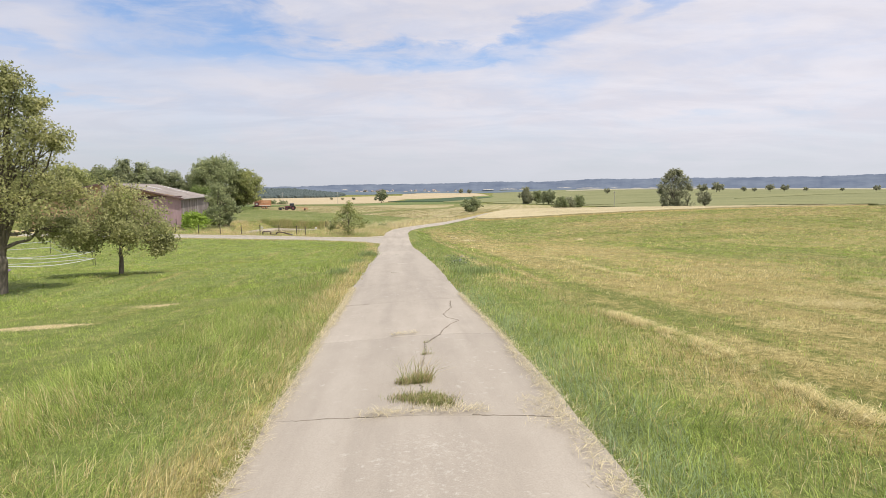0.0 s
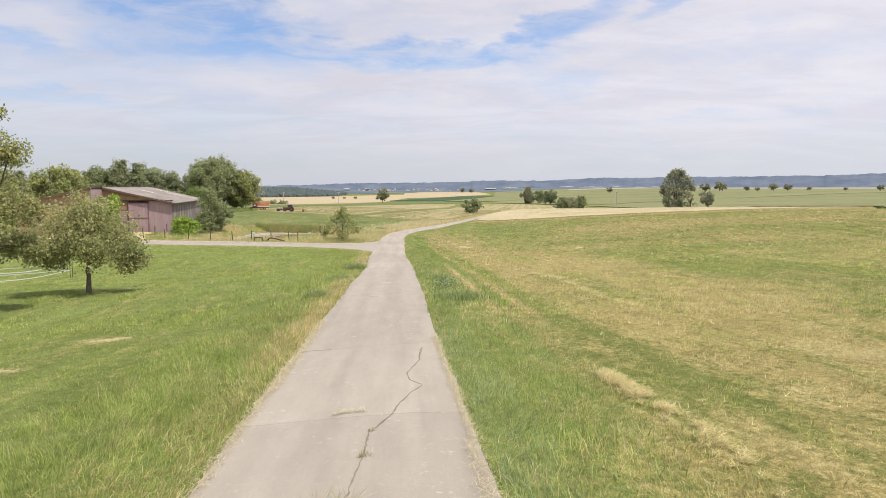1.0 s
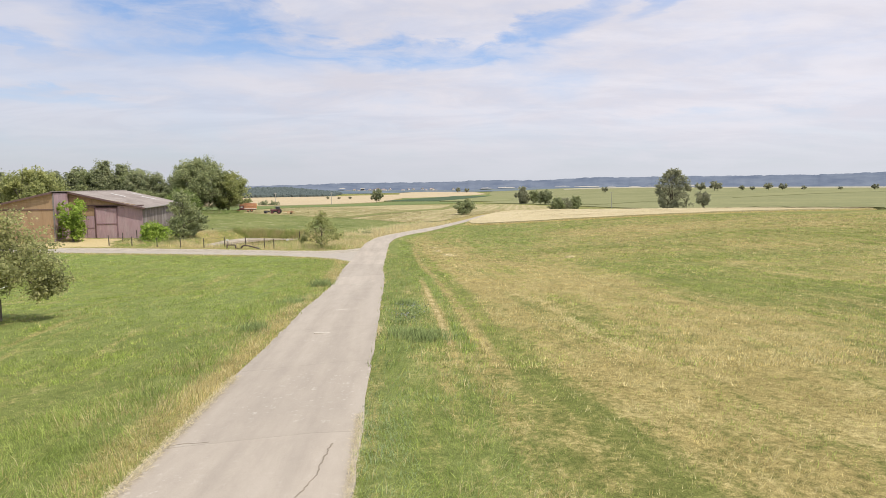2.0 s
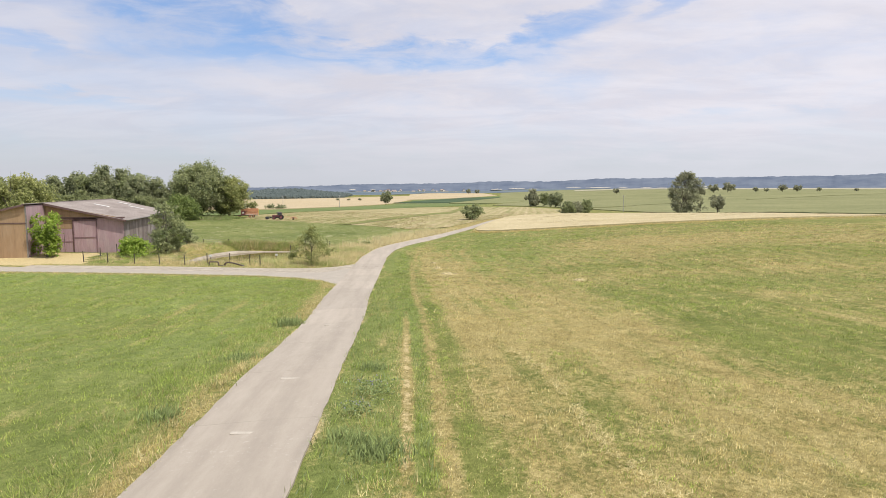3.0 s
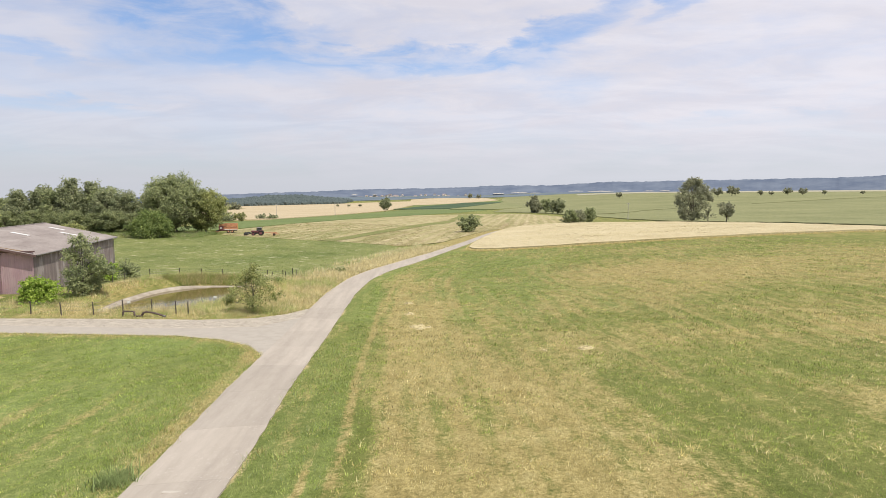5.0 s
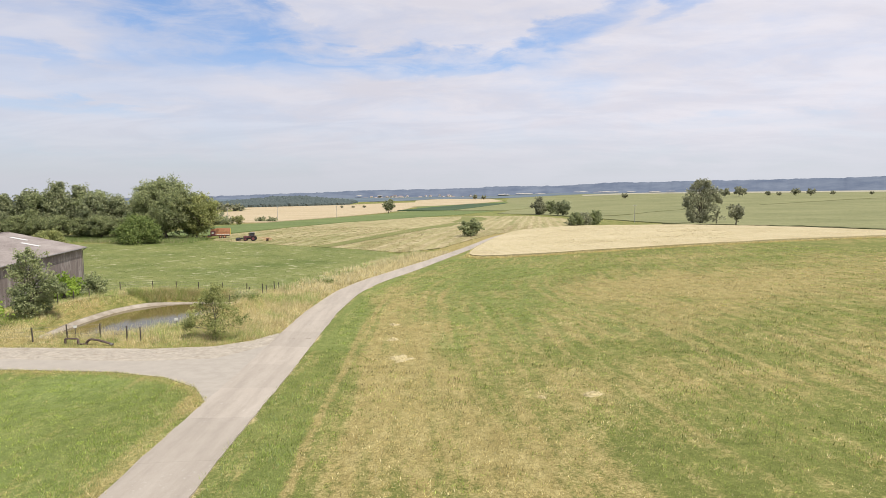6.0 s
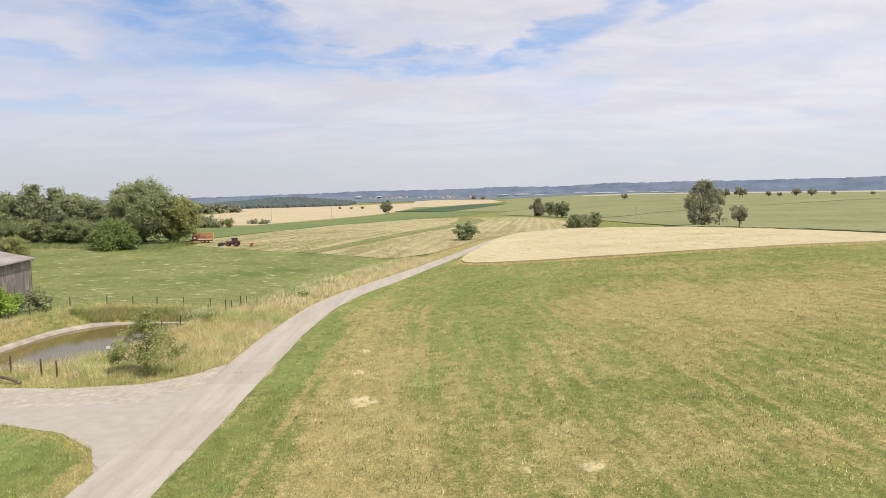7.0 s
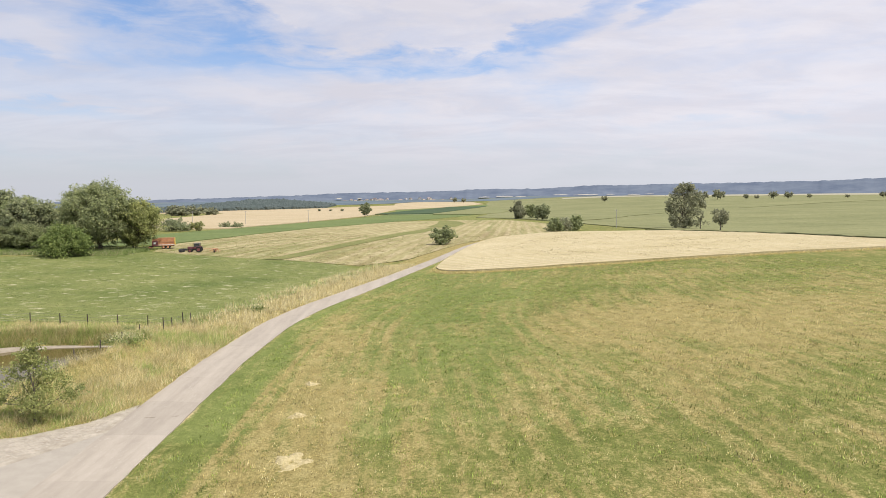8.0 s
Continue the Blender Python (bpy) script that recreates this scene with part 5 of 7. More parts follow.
SKYLIGHT = surface("translucent_sheet", ((0.3, (0.58, 0.57, 0.55)), (0.7, (0.70, 0.69, 0.67))), 1.0, 0.5)
ZINC = surface("zinc_gutter", ((0.3, (0.22, 0.20, 0.195)), (0.7, (0.33, 0.31, 0.30))), 4.0, 0.5, metal=0.5)


def box(bm, x0, x1, y0, y1, z0, z1):
    m = Matrix.Translation(((x0 + x1) / 2, (y0 + y1) / 2, (z0 + z1) / 2)) @ Matrix.Diagonal((x1 - x0, y1 - y0, z1 - z0, 1))
    bmesh.ops.create_cube(bm, size=1, matrix=m)


def boxed(name, dims, material, parent, label="", bevel=0.0):
    bm = bmesh.new()
    box(bm, *dims)
    if bevel:
        bmesh.ops.bevel(bm, geom=bm.edges[:], offset=bevel, segments=1, affect="EDGES")
    return part(name, bm, material, parent, label)


def prism(bm, outline, y0, y1):
    """An upright outline in x and z, given depth along y."""
    a = [bm.verts.new((x, y0, z)) for x, z in outline]
    b = [bm.verts.new((x, y1, z)) for x, z in outline]
    n = len(outline)
    bm.faces.new(a)
    bm.faces.new(b[::-1])
    for i in range(n):
        bm.faces.new((a[i], b[i], b[(i + 1) % n], a[(i + 1) % n]))
    bmesh.ops.recalc_face_normals(bm, faces=bm.faces[:])


def make_barn():
    """A wide low gabled shed; the western half stands five metres farther forward. Origin at the near eastern corner, x to the west, y into the depth."""
    barn = new("barn")
    barn.matrix_world = Matrix.Translation((-37.6, 89.7, -2.75)) @ Matrix(((-0.9755, -0.22, 0, 0), (-0.22, 0.9755, 0, 0), (0, 0, 1, 0), (0, 0, 0, 1)))
    tagged(barn, "long low barn of plum and brown boards, grey roof", "barn")
    half, width, depth, fwd, eave, ridge = 8.8, 17.4, 26.5, -5.2, 4.1, 6.2
    slope = (ridge - eave) / half

    def board_wall(name, x0, x1, ypos, z0, top, material, label="", boards=0.19):
        # upright boards with shadow gaps on a plain backing
        bm = bmesh.new()
        prism(bm, ((x0, z0), (x1, z0), (x1, top(x1) - 0.01), (x0, top(x0) - 0.01)), ypos + 0.012, ypos + 0.05)
        wall = part(name, bm, material, barn, label)
        x = x0
        while x < x1 - 0.02:
            e = min(x + boards - 0.012, x1)
            bm = bmesh.new()
            prism(bm, ((x, z0), (e, z0), (e, top(e)), (x, top(x))), ypos - 0.02 - 0.006 * random.random(), ypos + 0.012)
            part("board", bm, material, wall)
            x += boards
        return wall

    low = lambda x: 4.32
    roof_under = lambda x: (eave + slope * x if x < half else eave + slope * (width - x)) - 0.12
    # recessed eastern front
    board_wall("front_wall", 0.0, 3.05, 0.0, 0.0, low, PLUM, "plum-painted upright boards")
    bm = bmesh.new()
    prism(bm, ((0.6, 4.42), (half, 4.42), (half, ridge - 0.14), (half - 0.1, ridge - 0.14)), -0.03, 0.05)
    part("gable_panel", bm, TAN, barn, "brown sheet gable")
    boxed("beam", (-0.2, half, -0.10, 0.04, 4.30, 4.44), TRIM, barn, "dark horizontal beam")
    boxed("panel_above_doors", (5.7, half, -0.02, 0.05, 3.05, 4.30), TAN, barn, "brown sheet panel")
    # sliding door
    door = board_wall("sliding_door", 3.05, 5.65, -0.10, 0.05, lambda x: 4.05, PLUM, "plum sliding door")
    for dims in ((3.05, 5.65, -0.18, -0.12, 1.92, 2.02), (3.05, 3.13, -0.18, -0.12, 0.05, 4.05), (5.57, 5.65, -0.18, -0.12, 0.05, 4.05), (3.05, 5.65, -0.18, -0.12, 3.97, 4.05)):
        b = boxed("door_batten", dims, BATTEN, None)
        b.parent = door
    boxed("door_rail", (2.9, 8.6, -0.22, -0.10, 4.12, 4.2), TRIM, barn, "dark sliding rail")
    # pair of lower doors
    for x0, x1 in ((5.8, 6.72), (6.78, 8.0)):
        d = board_wall("door", x0, x1, -0.04, 0.05, lambda x: 3.0, PLUM, "plum plank door")
        b = boxed("door_batten", (x0, x1, -0.10, -0.07, 1.4, 1.5), BATTEN, None)
        b.parent = d
    boxed("post", (5.66, 5.79, -0.12, 0.06, 0, 4.3), TRIM, barn, "dark door post")
    board_wall("front_wall", 8.0, half, -0.02, 0.0, lambda x: 3.05, PLUM)
    # east wall of grey weathered boards
    bm = bmesh.new()
    box(bm, 0.0, 0.05, 0.06, depth, -1.6, eave - 0.08)
    wall = part("side_wall", bm, GREY, barn, "grey weathered upright boards")
    y = 0.06
    while y < depth:
        bm = bmesh.new()
        box(bm, -0.03 - 0.006 * random.random(), 0.0, y, min(y + 0.21, depth), -1.6 if y > 8 else -0.3, eave - 0.08)
        part("board", bm, GREY, wall)
        y += 0.225
    for yy in (6.6, 13.2, 19.8):
        boxed("wall_post", (-0.07, -0.03, yy, yy + 0.12, -0.3, eave - 0.1), GREY, barn)
    # western half: forward front, its flank, the far walls
    board_wall("front_wall", half, width, fwd, 0.0, lambda x: 4.0, TAN, "brown sheet front", 1.23)
    bm = bmesh.new()
    prism(bm, ((half, 4.12), (width - 0.3, 4.12), (half, ridge - 0.14)), fwd - 0.02, fwd + 0.05)
    part("gable_panel", bm, TAN, barn, "brown sheet gable")
    boxed("beam", (half - 0.05, width, fwd - 0.08, fwd + 0.03, 4.0, 4.12), TRIM, barn, "dark horizontal beam")
    wall = boxed("flank_wall", (half, half + 0.04, fwd + 0.06, -0.06, 0.0, ridge - 0.16), PLUM, barn, "plum-painted flank boards")
    y = fwd + 0.06
    while y < -0.06:
        bm = bmesh.new()
        box(bm, half - 0.04 - 0.006 * random.random(), half, y, min(y + 0.2, -0.06), 0.0, ridge - 0.16)
        part("board", bm, PLUM, wall)
        y += 0.21
    boxed("corner_post", (half - 0.07, half + 0.07, fwd - 0.05, fwd + 0.06, 0, ridge - 0.2), ZINC, barn, "grey corner post")
    boxed("side_wall", (width - 0.1, width, fwd + 0.05, depth, -0.3, eave - 0.08), TAN, barn)
    bm = bmesh.new()
    prism(bm, ((0, -1.6), (width, -1.6), (width, eave - 0.1), (half, ridge - 0.16), (0, eave - 0.1)), depth - 0.12, depth)
    part("rear_wall", bm, GREY, barn)
    # corrugated roof sheets, lapped in three courses up each slope
    def sheet(x0, x1, y0, y1, lift):
        bm = bmesh.new()
        k = int((y1 - y0) / 0.09)
        rows = []
        for j in range(k + 1):
            yy = y0 + (y1 - y0) * j / k
            dz = 0.022 * math.cos(j * math.pi)
            rows.append([bm.verts.new((x, yy, (eave + slope * x if x <= half else eave + slope * (width - x)) + dz + lift + t)) for x, t in ((x0, 0.025), (x1, 0.0))])
        for a, b in zip(rows, rows[1:]):
            bm.faces.new((a[0], b[0], b[1], a[1]))
        ext = bmesh.ops.extrude_face_region(bm, geom=bm.faces[:])
        for v in ext["geom"]:
            if isinstance(v, bmesh.types.BMVert):
                v.co.z -= 0.03
        bmesh.ops.recalc_face_normals(bm, faces=bm.faces[:])
        return bm
    cuts = (-0.45, 2.1, 4.6, 6.9, half)
    sky = {(2, 4), (2, 8), (1, 7)}
    for c in range(4):
        y, i = -0.55, 0
        while y < depth + 0.3:
            e = min(y + 2.75, depth + 0.45)
            part("roof_sheet", sheet(cuts[c], cuts[c + 1] + (0.12 if c < 3 else 0.0), y, e - 0.004, 0.02 * (3 - c) * 0.0 + 0.03), ROOF, barn)
            if (c, i) in sky:
                part("skylight", sheet(cuts[c] + 0.35, cuts[c + 1] - 0.1, y + 0.9, y + 1.65, 0.075), SKYLIGHT, barn, "pale translucent roof strip")
            y, i = e, i + 1
    west = (half, 11.3, 13.8, 16.2, width + 0.45)
    for c in range(4):
        y = fwd - 0.4
        while y < depth + 0.3:
            e = min(y + 2.75, depth + 0.45)
            part("roof_sheet", sheet(west[c + 1], west[c], y, e - 0.004, 0.03), ROOF, barn)
            y = e
    boxed("ridge_cap", (half - 0.18, half + 0.18, fwd - 0.42, depth + 0.46, ridge + 0.02, ridge + 0.075), ROOF, barn)
    # verge boards and gutter
    bm = bmesh.new()
    prism(bm, ((-0.5, eave - 0.27), (half, ridge - 0.2), (half, ridge + 0.02), (-0.5, eave - 0.05)), -0.62, -0.56)
    part("verge_board", bm, TRIM, barn, "dark verge board")
    bm = bmesh.new()
    prism(bm, ((half, ridge - 0.2), (width + 0.45, eave - 0.27), (width + 0.45, eave - 0.05), (half, ridge + 0.02)), fwd - 0.46, fwd - 0.41)
    part("verge_board", bm, TRIM, barn, "brown verge board")
    bm = bmesh.new()
    limb(bm, [Vector((-0.52, y, eave - 0.12)) for y in (-0.5, 9, 18, depth + 0.4)], 0.07, 0.07, 8)
    part("gutter", bm, ZINC, barn, "grey gutter")
    bm = bmesh.new()
    limb(bm, [Vector((-0.5, depth + 0.3, eave - 0.14)), Vector((-0.1, depth + 0.1, eave - 0.5)), Vector((-0.08, depth + 0.08, 1.5)), Vector((-0.08, depth + 0.08, -0.3))], 0.05, 0.05, 8)
    part("downpipe", bm, ZINC, barn, "grey downpipe")


make_barn()

# ---------------------------------------------------------------- farm machines
ORANGE = surface("orange_red_paint", ((0.3, (0.50, 0.225, 0.12)), (0.7, (0.63, 0.32, 0.185))), 1.2, 0.5, fine=0.3, fine_scale=20)
DARK_RED = surface("dark_red_paint", ((0.3, (0.15, 0.05, 0.06)), (0.7, (0.23, 0.09, 0.10))), 1.5, 0.4)
BLACK = surface("black_steel", ((0.3, (0.03, 0.03, 0.035)), (0.7, (0.07, 0.07, 0.075))), 3.0, 0.6)
RUBBER = surface("tyre_rubber", ((0.3, (0.02, 0.02, 0.02)), (0.7, (0.05, 0.048, 0.045))), 6.0, 0.9)
WHITE = surface("white_paint", ((0.3, (0.66, 0.66, 0.64)), (0.7, (0.80, 0.80, 0.78))), 3.0, 0.6)
YELLOW = surface("yellow_paint", ((0.3, (0.62, 0.42, 0.06)), (0.7, (0.74, 0.54, 0.12))), 2.0, 0.5)
GLASS = surface("cab_glass", ((0.3, (0.05, 0.06, 0.07)), (0.7, (0.08, 0.09, 0.10))), 2.0, 0.08)
HAY = surface("hay_load", ((0.3, (0.30, 0.25, 0.11)), (0.7, (0.44, 0.37, 0.19))), 3.0, 0.95, fine=0.5, fine_scale=14, relief=0.05)
PIPE = surface("rusty_pipe", ((0.3, (0.06, 0.045, 0.04)), (0.7, (0.15, 0.105, 0.085))), 5.0, 0.7, fine=0.4, fine_scale=25)
WOOD_POST = surface("dark_post_wood", ((0.3, (0.05, 0.042, 0.035)), (0.7, (0.13, 0.11, 0.09))), 5.0, 0.95, stretch=(1, 1, 0.2))
WIRE = surface("fence_wire", ((0.3, (0.2, 0.2, 0.2)), (0.7, (0.3, 0.3, 0.3))), 3.0, 0.5, metal=0.6)
TAPE = surface("white_tape", ((0.3, (0.66, 0.66, 0.66)), (0.7, (0.82, 0.82, 0.80))), 3.0, 0.7)


def turned(bm, rings, sides=20, axis="Y"):
    """A body of revolution from (radius, offset) rings about the y axis."""
    loops = []
    for r, o in rings:
        loops.append([bm.verts.new((r * math.cos(a), o, r * math.sin(a))) for a in (2 * math.pi * k / sides for k in range(sides))])
    for a, b in zip(loops, loops[1:]):
        for k in range(sides):
            bm.faces.new((a[k], a[(k + 1) % sides], b[(k + 1) % sides], b[k]))
    bm.faces.new(loops[0][::-1])
    bm.faces.new(loops[-1])


def wheel(parent, x, y, r, wide, rim_material):
    bm = bmesh.new()
    h = wide / 2
    turned(bm, ((r * 0.58, -h * 0.9), (r * 0.9, -h), (r, -h * 0.72), (r, h * 0.72), (r * 0.9, h), (r * 0.58, h * 0.9)), 24)
    # lugs
    for k in range(16):
        a = 2 * math.pi * k / 16
        m = Matrix.Rotation(-a, 4, "Y") @ Matrix.Translation((r, (-1) ** k * h * 0.35, 0)) @ Matrix.Diagonal((0.05, h * 1.1, 0.06, 1))
        bmesh.ops.create_cube(bm, size=1, matrix=m)
    bmesh.ops.translate(bm, verts=bm.verts[:], vec=(x, y, r))
    w = part("wheel", bm, RUBBER, parent, "black rubber tyre", False)
    bm = bmesh.new()
    turned(bm, ((r * 0.57, -h * 0.93), (r * 0.45, -h * 0.75), (r * 0.2, -h * 0.85), (r * 0.2, h * 0.85), (r * 0.45, h * 0.75), (r * 0.57, h * 0.93)), 16)
    bmesh.ops.translate(bm, verts=bm.verts[:], vec=(x, y, r))
    part("rim", bm, rim_material, w)
    return w


def make_wagon():
    """A two-axled forage wagon; x runs from drawbar to tailgate."""
    root = new("forage_wagon")
    x, y = -59.4, 205.6
    root.matrix_world = pose(x, y, ground_z(x, y) + 0.1, 0, 0, 18) @ Matrix.Scale(0.92, 4)
    tagged(root, "orange-red forage wagon with high slatted sides on mown grass", "trailer")
    boxed("chassis", (-3.4, 2.8, -0.7, 0.7, 0.62, 0.86), BLACK, root, "", 0.02)
    boxed("floor", (-2.5, 3.0, -1.15, 1.15, 0.86, 0.98), ORANGE, root, "", 0.02)
    for side in (-1, 1):
        s = boxed("side_panel", (-2.5, 3.0, side * 1.12 - 0.04, side * 1.12 + 0.04, 0.98, 1.62), ORANGE, root, "orange-red side panel", 0.015)
        boxed("stripe", (-2.5, 3.0, side * 1.17 - 0.012, side * 1.17 + 0.012, 1.02, 1.2), WHITE, s, "white lower stripe")
        for k in range(5):
            boxed("side_slat", (-2.5, 3.0, side * 1.12 - 0.025, side * 1.12 + 0.025, 1.72 + 0.22 * k, 1.86 + 0.22 * k), ORANGE, root)
        for k in range(8):
            boxed("stake", (-2.45 + 0.75 * k, -2.37 + 0.75 * k, side * 1.18 - 0.03, side * 1.18 + 0.03, 0.98, 2.86), ORANGE, root)
    boxed("head_board", (-2.56, -2.5, -1.12, 1.12, 0.98, 2.3), ORANGE, root, "", 0.015)
    hood = boxed("front_hood", (-2.62, -1.15, -1.24, 1.24, 0.8, 2.2), DARK_RED, root, "dark red front housing", 0.05)
    for side in (-1, 1):
        boxed("hood_plate", (-2.2, -1.6, side * 1.26 - 0.02, side * 1.26 + 0.02, 1.35, 1.85), WHITE, hood, "white plate")
        boxed("top_rail", (-1.1, 3.05, side * 1.16 - 0.05, side * 1.16 + 0.05, 2.84, 2.94), ORANGE, root, "orange top rail", 0.015)
    for xx in (-1.0, 1.0, 3.0):
        boxed("hoop", (xx - 0.04, xx + 0.04, -1.16, 1.16, 2.86, 2.94), ORANGE, root)
    boxed("tailgate", (3.0, 3.08, -1.15, 1.15, 0.9, 2.86), YELLOW, root, "yellow tailgate", 0.015)
    bm = bmesh.new()
    bmesh.ops.create_grid(bm, x_segments=16, y_segments=8, size=1, matrix=Matrix.Translation((0.25, 0, 1.75)) @ Matrix.Diagonal((2.7, 1.08, 1, 1)))
    for v in bm.verts:
        v.co.z += 0.35 * noise.noise(v.co * 1.3) + 0.15
    part("load", bm, HAY, root, "dry hay load", True)
    boxed("drawbar", (-5.0, -2.4, -0.08, 0.08, 0.55, 0.72), BLACK, root, "", 0.02)
    boxed("pickup", (-3.6, -2.5, -1.0, 1.0, 0.28, 0.6), ORANGE, root, "orange pick-up unit", 0.06)
    boxed("jack", (-4.4, -4.3, -0.05, 0.05, 0.0, 0.6), BLACK, root)
    for xx in (0.2, 1.35):
        for yy in (-0.95, 0.95):
            wheel(root, xx, yy, 0.46, 0.4, ORANGE)


def make_tractor():
    root = new("tractor")
    x, y = -48.0, 197.6
    root.matrix_world = pose(x, y, ground_z(x, y) + 0.1, 0, 0, 8) @ Matrix.Scale(0.86, 4)
    tagged(root, "dark red tractor with grey cab roof in the hay meadow", "tractor")
    # nose to -x
    boxed("bonnet", (-2.2, -0.35, -0.38, 0.38, 0.95, 1.55), DARK_RED, root, "", 0.09)
    boxed("grille", (-2.26, -2.19, -0.3, 0.3, 0.98, 1.45), BLACK, root)
    boxed("gearbox", (-1.9, 1.2, -0.28, 0.28, 0.5, 0.98), BLACK, root, "", 0.04)
    boxed("front_weight", (-2.85, -2.35, -0.5, 0.5, 0.5, 0.95), BLACK, root, "black front weight", 0.05)
    cab = boxed("cab", (-0.35, 1.05, -0.72, 0.72, 0.95, 1.5), DARK_RED, root, "", 0.05)
    boxed("cab_glass", (-0.30, 1.0, -0.66, 0.66, 1.5, 2.35), GLASS, cab, "dark cab glass", 0.04)
    boxed("roof", (-0.45, 1.12, -0.78, 0.78, 2.38, 2.58), ZINC, cab, "grey cab roof", 0.06)
    for xx in (-0.33, 1.0):
        for yy in (-0.68, 0.68):
            boxed("pillar", (xx - 0.04, xx + 0.04, yy - 0.04, yy + 0.04, 1.45, 2.4), BLACK, cab)
    boxed("exhaust", (-0.75, -0.67, 0.3, 0.38, 1.5, 2.5), BLACK, root)
    for yy in (-0.85, 0.85):
        boxed("mudguard", (0.1, 1.55, yy - 0.26, yy + 0.26, 1.5, 1.58), DARK_RED, root, "", 0.03)
        wheel(root, 0.8, yy, 0.78, 0.46, DARK_RED)
        wheel(root, -1.55, yy * 0.94, 0.56, 0.36, DARK_RED)
    # front mower arms folded out ahead, black
    rake = new("hay_rake")
    rake.matrix_world = pose(x + 3.4, y + 0.5, ground_z(x + 3.4, y + 0.5) + 0.1, 0, 0, 8)
    tagged(rake, "orange rotary hay rake hitched behind the tractor", "hay rake")
    boxed("beam", (-1.8, 1.5, -0.07, 0.07, 0.75, 0.9), ORANGE, rake, "", 0.02)
    for yy in (-1.0, 1.0):
        boxed("boom", (0.7, 0.86, min(0, yy), max(0, yy), 0.72, 0.84), ORANGE, rake)
        bm = bmesh.new()
        for k in range(9):
            a = 2 * math.pi * k / 9
            limb(bm, [Vector((0.78, yy, 0.62)), Vector((0.78 + 1.05 * math.cos(a), yy + 1.05 * math.sin(a), 0.55)), Vector((0.78 + 1.15 * math.cos(a), yy + 1.15 * math.sin(a), 0.12))], 0.03, 0.018, 4)
        part("rotor", bm, ORANGE, rake, "orange tined rotor")
        bm = bmesh.new()
        turned(bm, ((0.16, -0.12), (0.2, -0.05), (0.2, 0.05), (0.16, 0.12)), 12)
        bmesh.ops.rotate(bm, verts=bm.verts[:], cent=(0, 0, 0), matrix=Matrix.Rotation(math.pi / 2, 3, "X"))
        bmesh.ops.translate(bm, verts=bm.verts[:], vec=(0.78, yy, 0.62))
        part("hub", bm, BLACK, rake)
        wheel(rake, 0.78, yy * 0.7, 0.22, 0.16, BLACK)
    mower = new("front_mower")
    mower.matrix_world = pose(x - 3.2, y - 0.4, ground_z(x - 3.2, y - 0.4) + 0.1, 0, 0, 8)
    tagged(mower, "black disc mower in front of the tractor", "mower")
    boxed("mower_deck", (-0.5, 0.4, -1.4, 1.4, 0.25, 0.7), BLACK, mower, "", 0.08)
    boxed("hitch", (0.35, 0.95, -0.35, 0.35, 0.55, 0.8), BLACK, mower, "", 0.03)
    for yy in (-0.9, 0, 0.9):
        boxed("cover_rib", (-0.52, 0.42, yy - 0.04, yy + 0.04, 0.68, 0.76), BLACK, mower)
    boxed("skid", (-0.4, 0.3, -1.35, 1.35, 0.0, 0.25), BLACK, mower)


make_wagon()
make_tractor()


# ---------------------------------------------------------------- fences, pond fittings
def strand(a, b, r, sag=0.02, steps=6):
    bm = bmesh.new()
    pts = [a.lerp(b, i / steps) - Vector((0, 0, sag * math.sin(math.pi * i / steps))) for i in range(steps + 1)]
    limb(bm, pts, r, r, 4)
    return bm


def wire_fence(label, spots, tall=1.15, heights=(0.45, 0.8, 1.08)):
    root = new("wire_fence")
    x0, y0 = spots[0]
    root.matrix_world = Matrix.Translation((x0, y0, ground_z(x0, y0)))
    tagged(root, label, "fence")
    tops = []
    for x, y in spots:
        z = ground_z(x, y)
        b = Vector((x - x0, y - y0, z - ground_z(x0, y0)))
        lean = Vector((random.uniform(-0.06, 0.06), random.uniform(-0.06, 0.06), tall * random.uniform(0.94, 1.06)))
        bm = bmesh.new()
        limb(bm, [b - Vector((0, 0, 0.25)), b + lean * 0.5, b + lean], 0.062, 0.052, 7)
        part("post", bm, WOOD_POST, root)
        tops.append((b, lean))
    for (b0, l0), (b1, l1) in zip(tops, tops[1:]):
        for h in heights:
            part("wire", strand(b0 + l0 * (h / tall), b1 + l1 * (h / tall), 0.006, 0.03), WIRE, root)


wire_fence("dark wooden posts with thin wire before the pond", [(-37.8, 88.3), (-37.6, 84.2), (-37.3, 80.4), (-34.4, 80.0), (-31.4, 79.9), (-28.5, 79.6), (-26.0, 80.2), (-23.9, 81.2), (-21.6, 81.8), (-19.2, 81.4), (-18.0, 81.2)])
wire_fence("dark wooden posts with thin wire round the pond bank", [(-35.2, 97.4), (-35.4, 100.5), (-36.0, 104.5), (-36.6, 108.8), (-36.6, 112.2), (-33.2, 113.9), (-30.0, 113.8), (-26.9, 113.4), (-23.6, 113.2), (-20.4, 113.0), (-17.6, 112.4), (-16.9, 115.5)])
wire_fence("short dark posts with wire between pond and lane", [(-16.9, 113.5), (-17.2, 109.5), (-17.3, 104.8), (-17.0, 101.0), (-17.0, 97.6), (-17.1, 94.2), (-17.2, 91.3)], 1.5)


